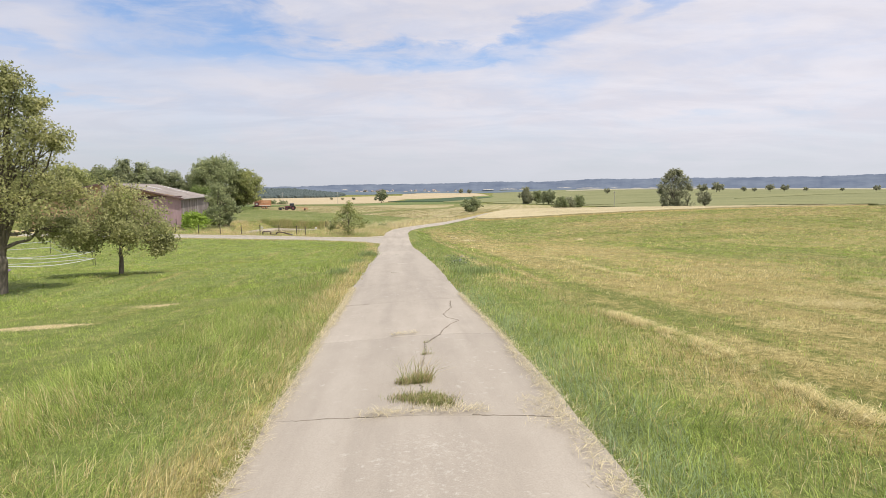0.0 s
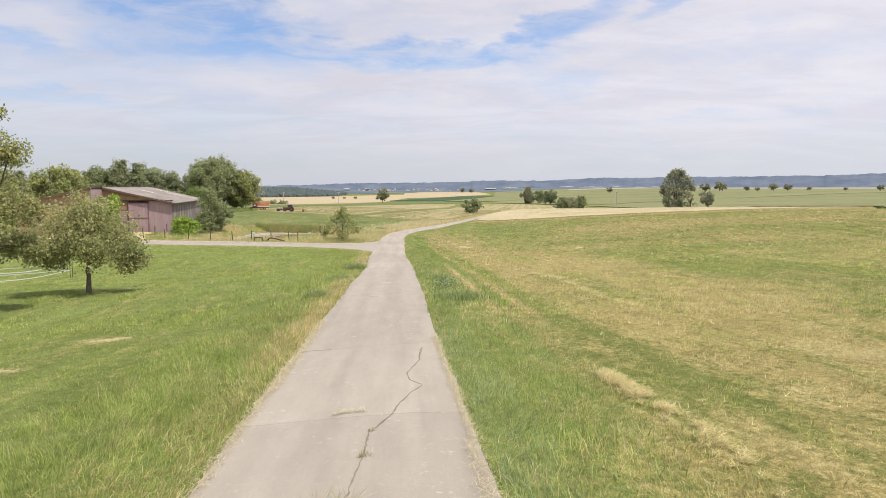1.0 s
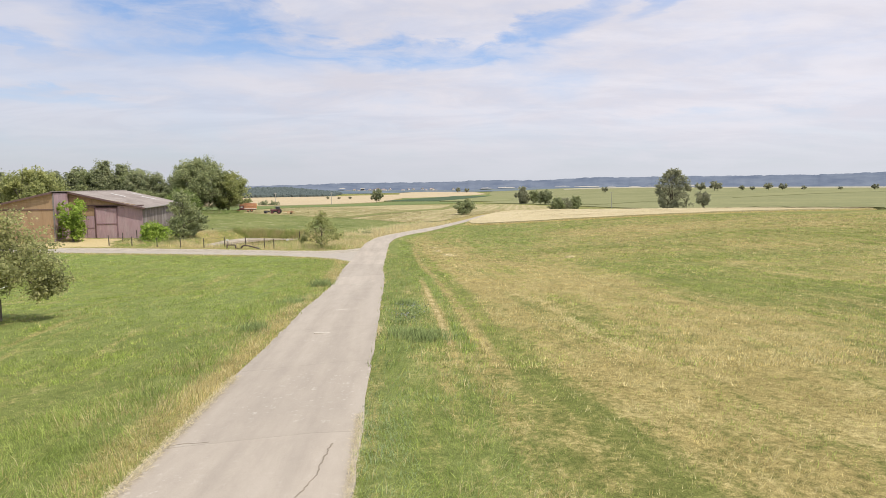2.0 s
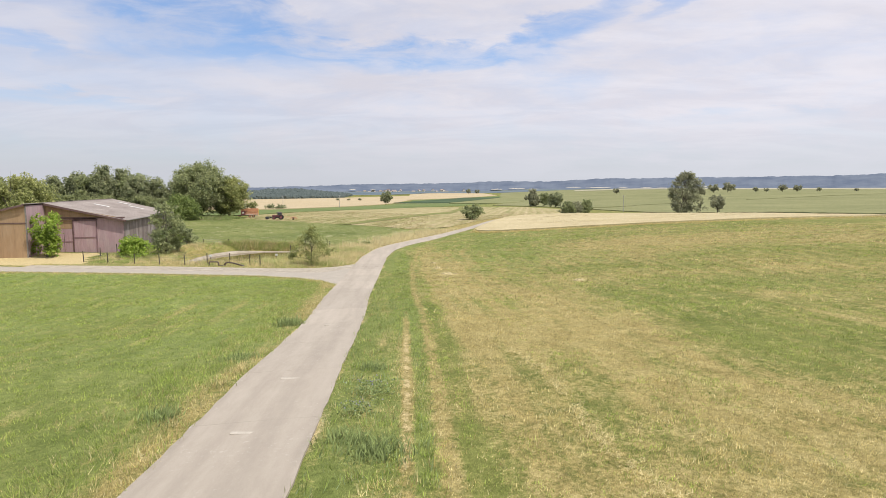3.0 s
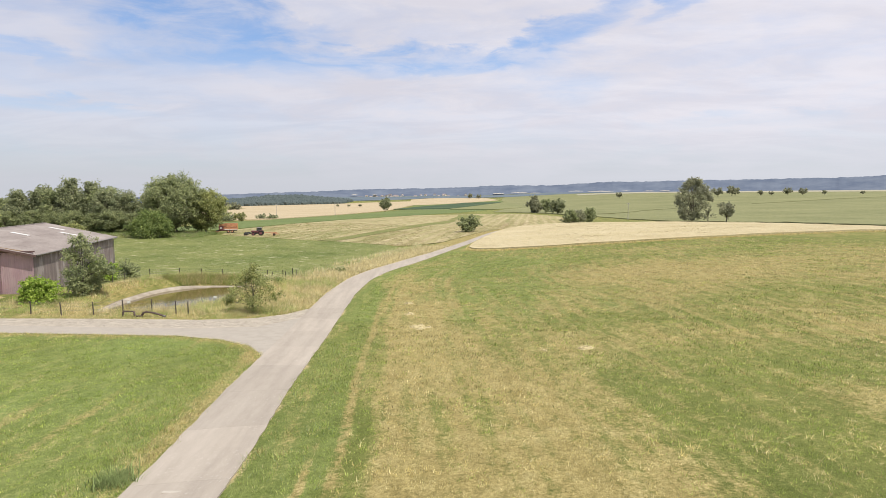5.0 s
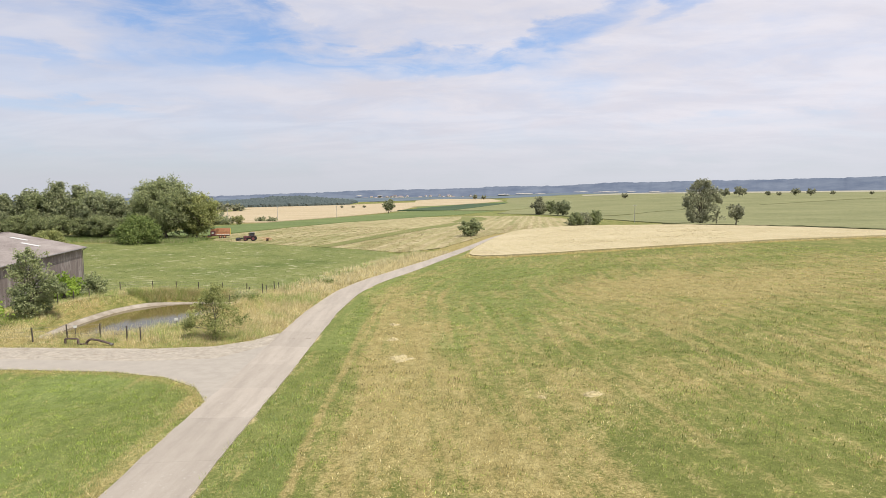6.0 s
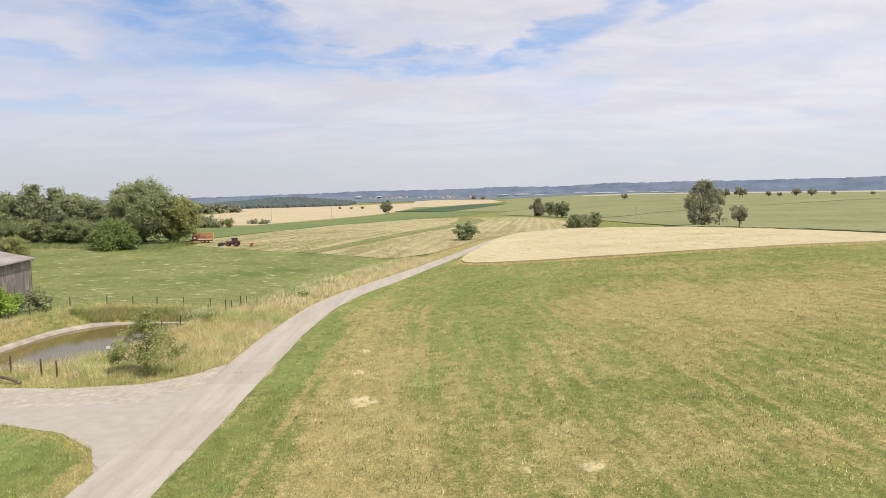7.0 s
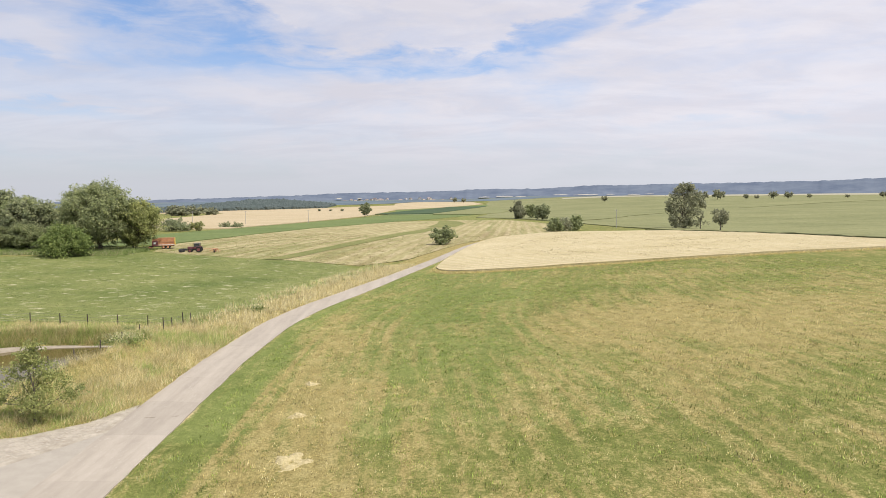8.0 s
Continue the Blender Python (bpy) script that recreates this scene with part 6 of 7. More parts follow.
def make_pipe():
    """The black filling pipe at the roadside: a bent standpipe and a long curved hose."""
    root = new("suction_pipe")
    x, y = -21.9, 79.6
    root.matrix_world = Matrix.Translation((x + 0.45, y, ground_z(x, y))) @ Matrix.Diagonal((0.95, 1, 0.75, 1))
    tagged(root, "black bent suction pipe lying at the pond edge", "pipe")
    bm = bmesh.new()
    limb(bm, [Vector(p) for p in ((-1.75, 0.1, -0.1), (-1.75, 0.1, 0.55), (-1.7, 0.1, 0.62), (-0.75, 0.05, 0.62), (-0.68, 0.05, 0.55), (-0.66, 0.05, 0.12), (-0.55, 0.0, 0.08), (0.1, 0, 0.08))], 0.09, 0.09, 8)
    part("standpipe", bm, PIPE, root, "", True)
    bm = bmesh.new()
    limb(bm, [Vector(p) for p in ((0.0, 0.05, 0.1), (0.15, 0.05, 0.42), (0.45, 0.04, 0.56), (0.9, 0.02, 0.5), (1.6, -0.05, 0.3), (2.15, -0.15, 0.12))], 0.105, 0.105, 8)
    part("hose", bm, PIPE, root, "dark brown curved hose", True)
    bm = bmesh.new()
    limb(bm, [Vector((2.1, -0.14, 0.13)), Vector((2.32, -0.18, 0.09))], 0.12, 0.12, 10)
    part("coupling", bm, ZINC, root, "grey metal coupling")


make_pipe()


def white_marker(x, y, z, label):
    root = new("marker_sign")
    root.matrix_world = pose(x, y, z, 0, 0, 8)
    tagged(root, label, "sign")
    boxed("plate", (-0.15, 0.15, -0.015, 0.015, 0.80, 1.02), WHITE, root, "white plate", 0.005)
    bm = bmesh.new()
    limb(bm, [Vector((0, 0.03, -0.3)), Vector((0, 0.03, 0.4)), Vector((0, 0.03, 1.0))], 0.03, 0.03, 6)
    part("stake", bm, WOOD_POST, root)


white_marker(-24.0, 82.4, ground_z(-24.0, 82.4) - 0.15, "small white plate on a stake at the pond")
white_marker(-17.8, 87.0, ground_z(-17.8, 87.0) - 0.3, "small white plate on a stake by the reeds")


def tape_fence(spots):
    """Electric fence: thin posts with sagging white tapes."""
    root = new("tape_fence")
    x0, y0 = spots[0]
    root.matrix_world = Matrix.Translation((x0, y0, ground_z(x0, y0)))
    tagged(root, "electric fence of sagging white tapes on thin posts", "fence")
    feet = []
    for x, y in spots:
        b = Vector((x - x0, y - y0, ground_z(x, y) - ground_z(x0, y0)))
        bm = bmesh.new()
        limb(bm, [b - Vector((0, 0, 0.2)), b + Vector((0, 0, 0.6)), b + Vector((0.02, 0, 1.3))], 0.022, 0.018, 6)
        part("post", bm, WOOD_POST, root)
        feet.append(b)
    for a, b in zip(feet, feet[1:]):
        for h, sag in ((0.55, 0.22), (1.1, 0.30)):
            bm, k = bmesh.new(), 10
            rows = []
            for i in range(k + 1):
                p = a.lerp(b, i / k) + Vector((0, 0, h - sag * math.sin(math.pi * i / k)))
                rows.append([bm.verts.new(p + Vector((0, 0.004 * s, dz))) for s, dz in ((0, 0), (0, 0.045), (1, 0.045), (1, 0))])
            for r0, r1 in zip(rows, rows[1:]):
                for i in range(4):
                    bm.faces.new((r0[i], r1[i], r1[(i + 1) % 4], r0[(i + 1) % 4]))
            part("tape", bm, TAPE, root, "white woven tape")


tape_fence([(-36.0, 31.5), (-26.6, 37.2), (-27.6, 48.6), (-36.5, 57.5), (-50.0, 56.5)])
tape_fence([(-27.6, 48.9), (-40.0, 47.5), (-52.0, 46.0)])

TARP = surface("purple_tarpaulin", ((0.3, (0.16, 0.10, 0.20)), (0.7, (0.27, 0.19, 0.31))), 2.0, 0.5, relief=0.03, relief_scale=4)
bm = bmesh.new()
bmesh.ops.create_grid(bm, x_segments=18, y_segments=14, size=1, matrix=Matrix.Diagonal((2.0, 1.3, 1, 1)))
for v in bm.verts:
    edge = max(abs(v.co.x) / 2.0, abs(v.co.y) / 1.3)
    v.co.z = 0.55 * (1 - edge ** 3) + 0.09 * noise.noise(v.co * 2.1)
    v.co.z = max(v.co.z, 0.0)
ob = part("tarpaulin", bm, TARP, None, "", True)
ob.matrix_world = pose(-33.6, 44.0, ground_z(-33.6, 44.0) + 0.03, 0, 0, 20)
tagged(ob, "purple tarpaulin over a low heap on the lawn", "tarpaulin")
bm = bmesh.new()
turned(bm, ((0.13, 0.0), (0.17, 0.30), (0.18, 0.31), (0.165, 0.31), (0.12, 0.03)), 16)
bmesh.ops.rotate(bm, verts=bm.verts[:], cent=(0, 0, 0), matrix=Matrix.Rotation(math.pi / 2, 3, "X"))
ob = part("bucket", bm, ORANGE)
ob.matrix_world = pose(-26.7, 35.2, ground_z(-26.7, 35.2) + 0.02)
tagged(ob, "red plastic bucket standing in the grass", "bucket")


# ---------------------------------------------------------------- poles and the village
POLE_GREY = surface("weathered_pole", ((0.3, (0.36, 0.34, 0.31)), (0.7, (0.50, 0.48, 0.44))), 2.0, 0.85)


def power_pole(x, y, tall):
    root = new("power_pole")
    root.matrix_world = Matrix.Translation((x, y, ground_z(x, y)))
    tagged(root, "grey wooden power pole with a cross-arm", "pole", "power line")
    bm = bmesh.new()
    limb(bm, [Vector((0, 0, -0.5)), Vector((0, 0, tall * 0.5)), Vector((0.03, 0, tall))], 0.19, 0.13, 8)
    part("pole", bm, POLE_GREY, root)
    boxed("cross_arm", (-0.9, 0.9, -0.07, 0.07, tall - 0.6, tall - 0.46), POLE_GREY, root)
    for xx in (-0.8, 0, 0.8):
        boxed("insulator", (xx - 0.05, xx + 0.05, -0.05, 0.05, tall - 0.46, tall - 0.25), WHITE, root)


for x, y, tall in ((-81.4, 484.7, 9.5), (-118.5, 464.1, 9.0), (101, 372, 9.5), (-150, 455, 9.0)):
    power_pole(x, y, tall)

HOUSE_WALL = surface("house_render", ((0.3, (0.60, 0.56, 0.52)), (0.7, (0.74, 0.71, 0.67))), 0.2, 0.9)
# The tile colour is greyed to carry the haze.
HOUSE_ROOF_HAZE = surface("house_tiles_haze", ((0.3, (0.25, 0.21, 0.20)), (0.7, (0.33, 0.275, 0.26))), 0.3, 0.9, spread=0.3)


def make_house():
    root = new("village_house")
    tagged(root, "far pale village house with a red-brown gabled roof greyed for haze", "house", "village")
    bm = bmesh.new()
    prism(bm, ((-6, -2), (6, -2), (6, 6), (0, 10.6), (-6, 6)), -8, 8)
    wall = part("wall", bm, HOUSE_WALL, root)
    for s in (-1, 1):
        bm = bmesh.new()
        prism(bm, ((s * 6.7, 5.3), (0, 10.6), (0, 11.0), (s * 6.9, 5.7)), -8.6, 8.6)
        part("roof", bm, HOUSE_ROOF_HAZE, root)
    for k, yy in enumerate((-5, 0, 5)):
        for zz in (1.2, 4.0):
            boxed("window", (-6.06, -5.98, yy - 0.7, yy + 0.7, zz, zz + 1.4), GLASS, wall)
    boxed("chimney", (-0.5, 0.5, 2, 3, 9.5, 12), HOUSE_ROOF_HAZE, root)
    return root


HOUSE = make_house()
hr = random.Random(5)


def on_slope(deg, r):
    """A spot on the near slope of the far hills."""
    a = radians(deg)
    return r * math.sin(a), 40 + r * math.cos(a), -60 + (0.45 * 86) * (r - 4250) / 240 - 1.0


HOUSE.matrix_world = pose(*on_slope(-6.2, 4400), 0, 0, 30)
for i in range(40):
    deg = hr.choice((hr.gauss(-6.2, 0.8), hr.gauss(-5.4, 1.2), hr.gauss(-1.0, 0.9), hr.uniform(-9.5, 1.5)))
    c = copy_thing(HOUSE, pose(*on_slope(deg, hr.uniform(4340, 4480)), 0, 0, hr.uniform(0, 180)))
    # enlarged so that the houses show from the camera
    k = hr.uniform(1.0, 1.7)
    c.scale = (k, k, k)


# ---------------------------------------------------------------- the lane's small things
def crack(name, path, wide, parent, label):
    """A jagged crack: a thin dark ribbon with ragged lips, laid on top of the slabs."""
    rng = np.random.RandomState(len(path))
    pts = []
    for (x0, y0), (x1, y1) in zip(path, path[1:]):
        k = max(2, int(math.hypot(x1 - x0, y1 - y0) / 0.07))
        for i in range(k):
            s = i / k
            pts.append((x0 + (x1 - x0) * s + rng.normal() * 0.012, y0 + (y1 - y0) * s + rng.normal() * 0.012))
    bm, rows = bmesh.new(), []
    for i, (x, y) in enumerate(pts):
        xa, ya = pts[max(0, i - 1)]
        xb, yb = pts[min(len(pts) - 1, i + 1)]
        t = Vector((xb - xa, yb - ya)).normalized()
        a = Vector((t.y, -t.x)) * wide * (0.35 + 1.1 * rng.rand() * abs(math.sin(i * 0.35)))
        z = ground_z(x, y) + 0.0455 - 0.012 * ((x - float(lane_x(y))) / 1.62) ** 2
        rows.append((bm.verts.new((x - a.x, y - a.y, z)), bm.verts.new((x + a.x, y + a.y, z))))
    for r0, r1 in zip(rows, rows[1:]):
        bm.faces.new((r0[0], r0[1], r1[1], r1[0]))
    ext = bmesh.ops.extrude_face_region(bm, geom=bm.faces[:])
    for v in ext["geom"]:
        if isinstance(v, bmesh.types.BMVert):
            v.co.z += 0.004
    bmesh.ops.recalc_face_normals(bm, faces=bm.faces[:])
    return part(name, bm, JOINT, parent, label)


crack("crack", [(-0.35, 6.5), (-0.25, 7.4), (-0.32, 8.3), (-0.28, 9.4), (-0.30, 10.4), (-0.05, 11.2), (0.05, 11.9), (0.16, 12.4), (0.38, 13.0), (0.12, 13.35), (0.02, 13.9), (0.1, 14.5), (0.22, 15.1), (0.2, 15.8), (0.22, 16.6)], 0.011, LANE_OB, "dark jagged crack")
crack("crack", [(-1.75, 6.47), (-1.2, 6.45), (-0.7, 6.42)], 0.004, LANE_OB, "dark joint crack")
crack("crack", [(0.35, 6.37), (0.6, 6.36), (0.85, 6.35), (1.3, 6.32)], 0.006, LANE_OB, "dark joint crack")
crack("crack", [(-2.9, 17.0), (-2.4, 17.03), (-2.0, 17.0)], 0.009, LANE_OB, "dark joint crack")
crack("crack", [(-6.9, 83.5), (-6.3, 83.65)], 0.06, LANE_OB, "dark spalled joint")
crack("crack", [(-5.5, 83.9), (-5.1, 84.05)], 0.05, LANE_OB, "dark spalled joint")


# ---------------------------------------------------------------- grass, weeds and straw
def blade_mesh(name, x, y, z, tall, wide, tone, lean, rng, bent=True, wind=None):
    """Grass blades with their own tone: bent ones of three faces, or plain tapered ones."""
    n = len(x)
    a = rng.rand(n) * 2 * math.pi
    cx, cy = np.cos(a) * wide * 0.5, np.sin(a) * wide * 0.5
    b = rng.rand(n) * 2 * math.pi if wind is None else wind + rng.normal(size=n) * 1.25
    lx, ly = np.cos(b) * lean * tall + 0.18 * lean * tall, np.sin(b) * lean * tall - 0.1 * lean * tall
    zt = tall * np.sqrt(np.maximum(0.1, 1 - np.minimum(lean, 0.95) ** 2))
    base = np.stack([x, y, z], 1)
    side = np.stack([cx, cy, np.zeros(n)], 1)
    tip = base + np.stack([lx, ly, zt], 1)
    if bent:
        mid = base + np.stack([lx * 0.32, ly * 0.32, zt * 0.6], 1)
        co = np.stack([base - side, base + side, mid + side * 0.8, mid - side * 0.8, mid - side * 0.8, mid + side * 0.8, tip], 1)
        m = 7
        me = bpy.data.meshes.new(name)
        me.vertices.add(n * m)
        me.vertices.foreach_set("co", co.astype(np.float32).ravel())
        me.loops.add(n * m)
        me.loops.foreach_set("vertex_index", np.arange(n * m, dtype=np.int32))
        me.polygons.add(n * 2)
        starts = np.stack([np.arange(n) * m, np.arange(n) * m + 4], 1).ravel()
        me.polygons.foreach_set("loop_start", starts.astype(np.int32))
        me.materials.append(BLADES)
        me.update(calc_edges=True)
    else:
        m = 3
        co = np.stack([base - side, base + side, tip], 1)
        me = quick_mesh(name, co.reshape(-1, 3), 3, BLADES)
    layer = me.attributes.new("tone", "FLOAT_COLOR", "POINT")
    rgba = np.concatenate([tone, np.ones((n, 1))], 1)
    layer.data.foreach_set("color", np.repeat(rgba, m, axis=0).astype(np.float32).ravel())
    return me


GREENS = np.array(((0.13, 0.18, 0.037), (0.205, 0.258, 0.06), (0.29, 0.328, 0.10), (0.195, 0.245, 0.125)))
STRAWS = np.array(((0.40, 0.33, 0.13), (0.53, 0.45, 0.20), (0.65, 0.57, 0.31), (0.33, 0.255, 0.10)))


def blade_tones(x, y, dry, rng, blue=0.0, fresh=0.0, tuft=None, spread=0.85):
    """Tones blade by blade; with tufts, most blades of a tuft share one."""
    n = len(x)
    pick, which, shade = rng.randint(0, 3, n), rng.rand(n), rng.rand(n)
    if tuft is not None:
        alike = rng.rand(n) < 0.75
        tp, tw, ts = rng.randint(0, 3, tuft.max() + 1), rng.rand(tuft.max() + 1), rng.rand(tuft.max() + 1)
        pick, which, shade = np.where(alike, tp[tuft], pick), np.where(alike, tw[tuft], which), np.where(alike, ts[tuft], shade)
    g = GREENS[pick]
    g = np.where((rng.rand(n) < blue)[:, None], GREENS[3], g)
    g = g * (1 + fresh * np.array((0.10, 0.10, -0.04)))
    s = STRAWS[pick + (rng.rand(n) < 0.25)]
    k = (which < np.clip(dry, 0, 1))[:, None]
    return np.where(k, s * 1.32, g * 1.8) * (1.05 - 0.5 * spread + spread * shade)[:, None]


def off_road(x, y, margin=0.0):
    u = x - lane_x(y)
    ok = np.abs(u) > 1.60 - 0.12 * smooth(24, 40, y) + 0.03 * np.sin(y * 3.1) + 0.22 * value_noise(x, y, 0.55, 44) + margin
    ok &= ~inside(SIDE_ROAD, x, y) & ~inside(SHOULDER, x, y)
    return ok


def sown(n, x0, x1, y0, y1, rng, clump=0.0, power=1.0):
    """Scattered spots, nearer ones denser, drawn together in tufts."""
    y = y0 + (y1 - y0) * rng.rand(n) ** power
    x = x0 + (x1 - x0) * rng.rand(n)
    i = np.arange(n)
    if clump:
        k = max(1, n // 10)
        i = rng.randint(0, k, n)
        x = x[i] + rng.normal(size=n) * clump
        y = y[i] + rng.normal(size=n) * clump
    return x, y, i


def turf_z(x, y):
    return land(x, y) + 0.05 * (value_noise(x, y, 2.2, 1) - 0.5) - 0.03


def make_grass(name, label, category, n, box_, tall, wide, lean, rng, clump=0.0, power=1.0, keep=None, dryness=0.0, blue=0.0, bent=True, fresh=0.0, dry_gain=1.0, pale=1.0, patchy=0.0, low=None, spread=0.85, swayed=False, rows=0.0, cream=0.0):
    x, y, tuft = sown(n, *box_, rng, clump, power)
    ok = off_road(x, y)
    if keep is not None:
        ok &= keep(x, y)
    x, y, tuft = x[ok], y[ok], tuft[ok]
    d = np.clip(dry_at(x, y) * dry_gain + dryness + patchy * (value_noise(x, y, 3.5, 66) + 1.1 * value_noise(x, y, 0.75, 67) - 1.05) + rows * (value_noise(x - lane_x(y), y * 0.07, 0.8, 13) + 0.7 * value_noise(x - lane_x(y), y * 0.1, 0.33, 14) - 0.85), 0, 1)
    if low is not None:
        # the bank behind the pond stays greener
        d = d - 0.5 * smooth(101.5, 103.5, y) * (1 - smooth(107, 110, y))
    u = x - lane_x(y)
    for at, half, y0, y1, gain in TRACKS:
        d = d + gain * (0.35 + 1.2 * value_noise(x, y, 1.1, 28)) * np.exp(-((u - at) / half) ** 2) * smooth(y0, y0 + 8, y) * (1 - smooth(y1 - 12, y1, y))
    at, half, y0, y1, gain = TRACKS[0]
    bare = bare_at(x, y) + 0.9 * np.exp(-((u - at) / half) ** 2) * smooth(y0, y0 + 8, y) * (1 - smooth(y1 - 12, y1, y))
    ok = rng.rand(len(x)) > np.clip(bare * 1.2, 0, 0.92)
    x, y, d, tuft = x[ok], y[ok], d[ok], tuft[ok]
    m = len(x)
    t = (tall[0] + (tall[1] - tall[0]) * rng.rand(m) ** 1.5) * (0.6 + 0.8 * value_noise(x, y, 1.6, 51))
    if low is not None:
        t = t * low(x, y)
    w = wide * (0.6 + 0.8 * rng.rand(m))
    tone = blade_tones(x, y, d, rng, blue, fresh, tuft, spread) * pale * np.array((1 - 0.06 * cream, 1.0, 1 + 0.45 * cream))
    me = blade_mesh(name, x, y, turf_z(x, y), t, w, tone, lean * (0.3 + 0.9 * rng.rand(m)), rng, bent, 12 * value_noise(x, y, 2.6, 68) if swayed else None)
    tagged(new(name, me), label, category, kind="stuff")
    return m


def side(lo, hi):
    def f(x, y):
        u = x - lane_x(y)
        return (u > lo) & (u < hi)
    return f


def fading(lo, hi, y0, y1, out):
    """Within a band beside the lane, thinning out, or filling in, from y0 to y1."""
    rng = np.random.RandomState(19)

    def f(x, y):
        u, k = x - lane_x(y), smooth(y0, y1, y)
        return (u > lo) & (u < hi) & (rng.rand(len(x)) < (1 - k if out else k))
    return f


gr = np.random.RandomState(11)
# west of the lane: a low sunburnt hem, tall verge grass with seed stalks, then the lawn
make_grass("hem_grass", "low sunburnt grass along the concrete", "grass", 60000, (-4.5, -0.8, 2.6, 26), (0.05, 0.19), 0.006, 1.1, gr, 0.06, 1.6, side(-2.8, -1.55), 0.30, pale=0.9, spread=0.7, swayed=True)
make_grass("verge_grass", "tall seeding verge grass beside the lane", "grass", 150000, (-7.5, -1, 2.6, 21), (0.10, 0.34), 0.0062, 1.08, gr, 0.07, 1.7, side(-5.6, -1.85), 0.12, pale=1.0, patchy=0.45, spread=0.75, swayed=True)
make_grass("seed_stalks", "thin pale seed stalks over the verge", "grass", 5200, (-7.5, -1, 2.6, 24), (0.25, 0.52), 0.0045, 0.6, gr, 0.16, 1.5, side(-5.4, -1.9), 0.8, pale=0.9, spread=0.4, swayed=True)
make_grass("lawn_grass", "fresh green lawn grass", "grass", 170000, (-19, -3.5, 3.5, 27), (0.06, 0.19), 0.0105, 1.0, gr, 0.08, 1.5, side(-30, -4.6), 0.06, fresh=0.7, pale=0.98, bent=False, patchy=0.25, spread=0.5, swayed=True)
make_grass("lawn_grass", "fresh green lawn grass", "grass", 185000, (-44, -3.0, 23, 73), (0.07, 0.20), 0.021, 0.7, gr, 0.10, 1.25, side(-60, -1.5), 0.04, bent=False, fresh=1.0, pale=1.02, patchy=0.25, spread=0.55, swayed=True)
make_grass("lawn_tufts", "clumps of clover and coarse grass in the lawn", "grass", 60000, (-40, -5, 44, 73), (0.06, 0.15), 0.036, 0.9, gr, 0.11, 1.0, side(-60, -2.2), 0.02, bent=False, fresh=1.2, pale=1.05, patchy=0.3, spread=1.0)
make_grass("verge_grass", "tall seeding verge grass beside the lane", "grass", 60000, (-12, -2, 19, 70), (0.12, 0.34), 0.016, 0.65, gr, 0.13, 1.2, side(-4.8, -1.45), 0.16, bent=False, pale=0.98, patchy=0.3, spread=0.55, swayed=True)
# east of the lane: a bluish band, fresh green grass, then the mown meadow
make_grass("verge_grass", "long bluish-green verge grass", "grass", 75000, (0.5, 4.5, 2.6, 21), (0.10, 0.34), 0.0062, 1.12, gr, 0.07, 1.6, side(1.6, 2.75), 0.06, 0.6, pale=1.0, spread=0.75, swayed=True)
make_grass("verge_grass", "lush green verge grass", "grass", 105000, (1.0, 8.5, 2.6, 21), (0.08, 0.30), 0.0062, 1.1, gr, 0.07, 1.6, side(2.4, 5.0), 0.05, 0.08, fresh=0.4, pale=0.96, patchy=0.35, spread=0.75, swayed=True)
make_grass("seed_stalks", "thin pale seed stalks over the verge", "grass", 2600, (0.5, 8, 2.6, 22), (0.22, 0.45), 0.0045, 0.65, gr, 0.2, 1.5, side(2.2, 5.2), 0.75, pale=0.9, spread=0.4, swayed=True)
make_grass("verge_grass", "long bluish-green verge grass", "grass", 60000, (-8, 6.5, 19, 78), (0.14, 0.34), 0.018, 0.65, gr, 0.12, 1.15, side(1.45, 4.8), 0.04, 0.2, bent=False, pale=1.0, patchy=0.35, spread=0.6, swayed=True)
make_grass("meadow_stubble", "cut meadow grass, part green, part straw", "grass", 150000, (4, 26, 3.5, 27), (0.05, 0.16), 0.0105, 0.85, gr, 0.07, 1.4, side(4.6, 60), 0.0, bent=False, fresh=0.6, rows=1.1, patchy=0.5, spread=0.95, pale=1.06)
make_grass("meadow_stubble", "cut meadow grass, part green, part straw", "grass", 340000, (-2, 46, 22, 78), (0.06, 0.18), 0.018, 0.72, gr, 0.09, 1.5, fading(3.4, 80, 58, 78, True), 0.05, bent=False, fresh=0.8, rows=1.1, pale=1.08, patchy=0.6, spread=1.15)
make_grass("meadow_stubble", "cut meadow grass, part green, part straw", "grass", 320000, (-9, 72, 48, 164), (0.08, 0.20), 0.042, 0.45, gr, 0.19, 1.4, fading(3.0, 90, 48, 74, False), 0.03, bent=False, fresh=0.7, rows=0.65, pale=0.98, patchy=0.6, spread=1.45)

fl = np.random.RandomState(57)
make_grass("straw_flecks", "loose bleached straw strewn over the mown meadow", "straw", 30000, (-2, 44, 20, 70), (0.08, 0.22), 0.012, 1.0, fl, 0.05, 1.4, side(5.6, 80), 1.0, bent=False, pale=1.3, spread=0.5)
make_grass("straw_flecks", "loose bleached straw strewn over the mown meadow", "straw", 60000, (-8, 76, 46, 160), (0.10, 0.30), 0.03, 1.0, fl, 0.10, 1.35, side(5.4, 92), 1.0, bent=False, pale=1.3, spread=0.5)


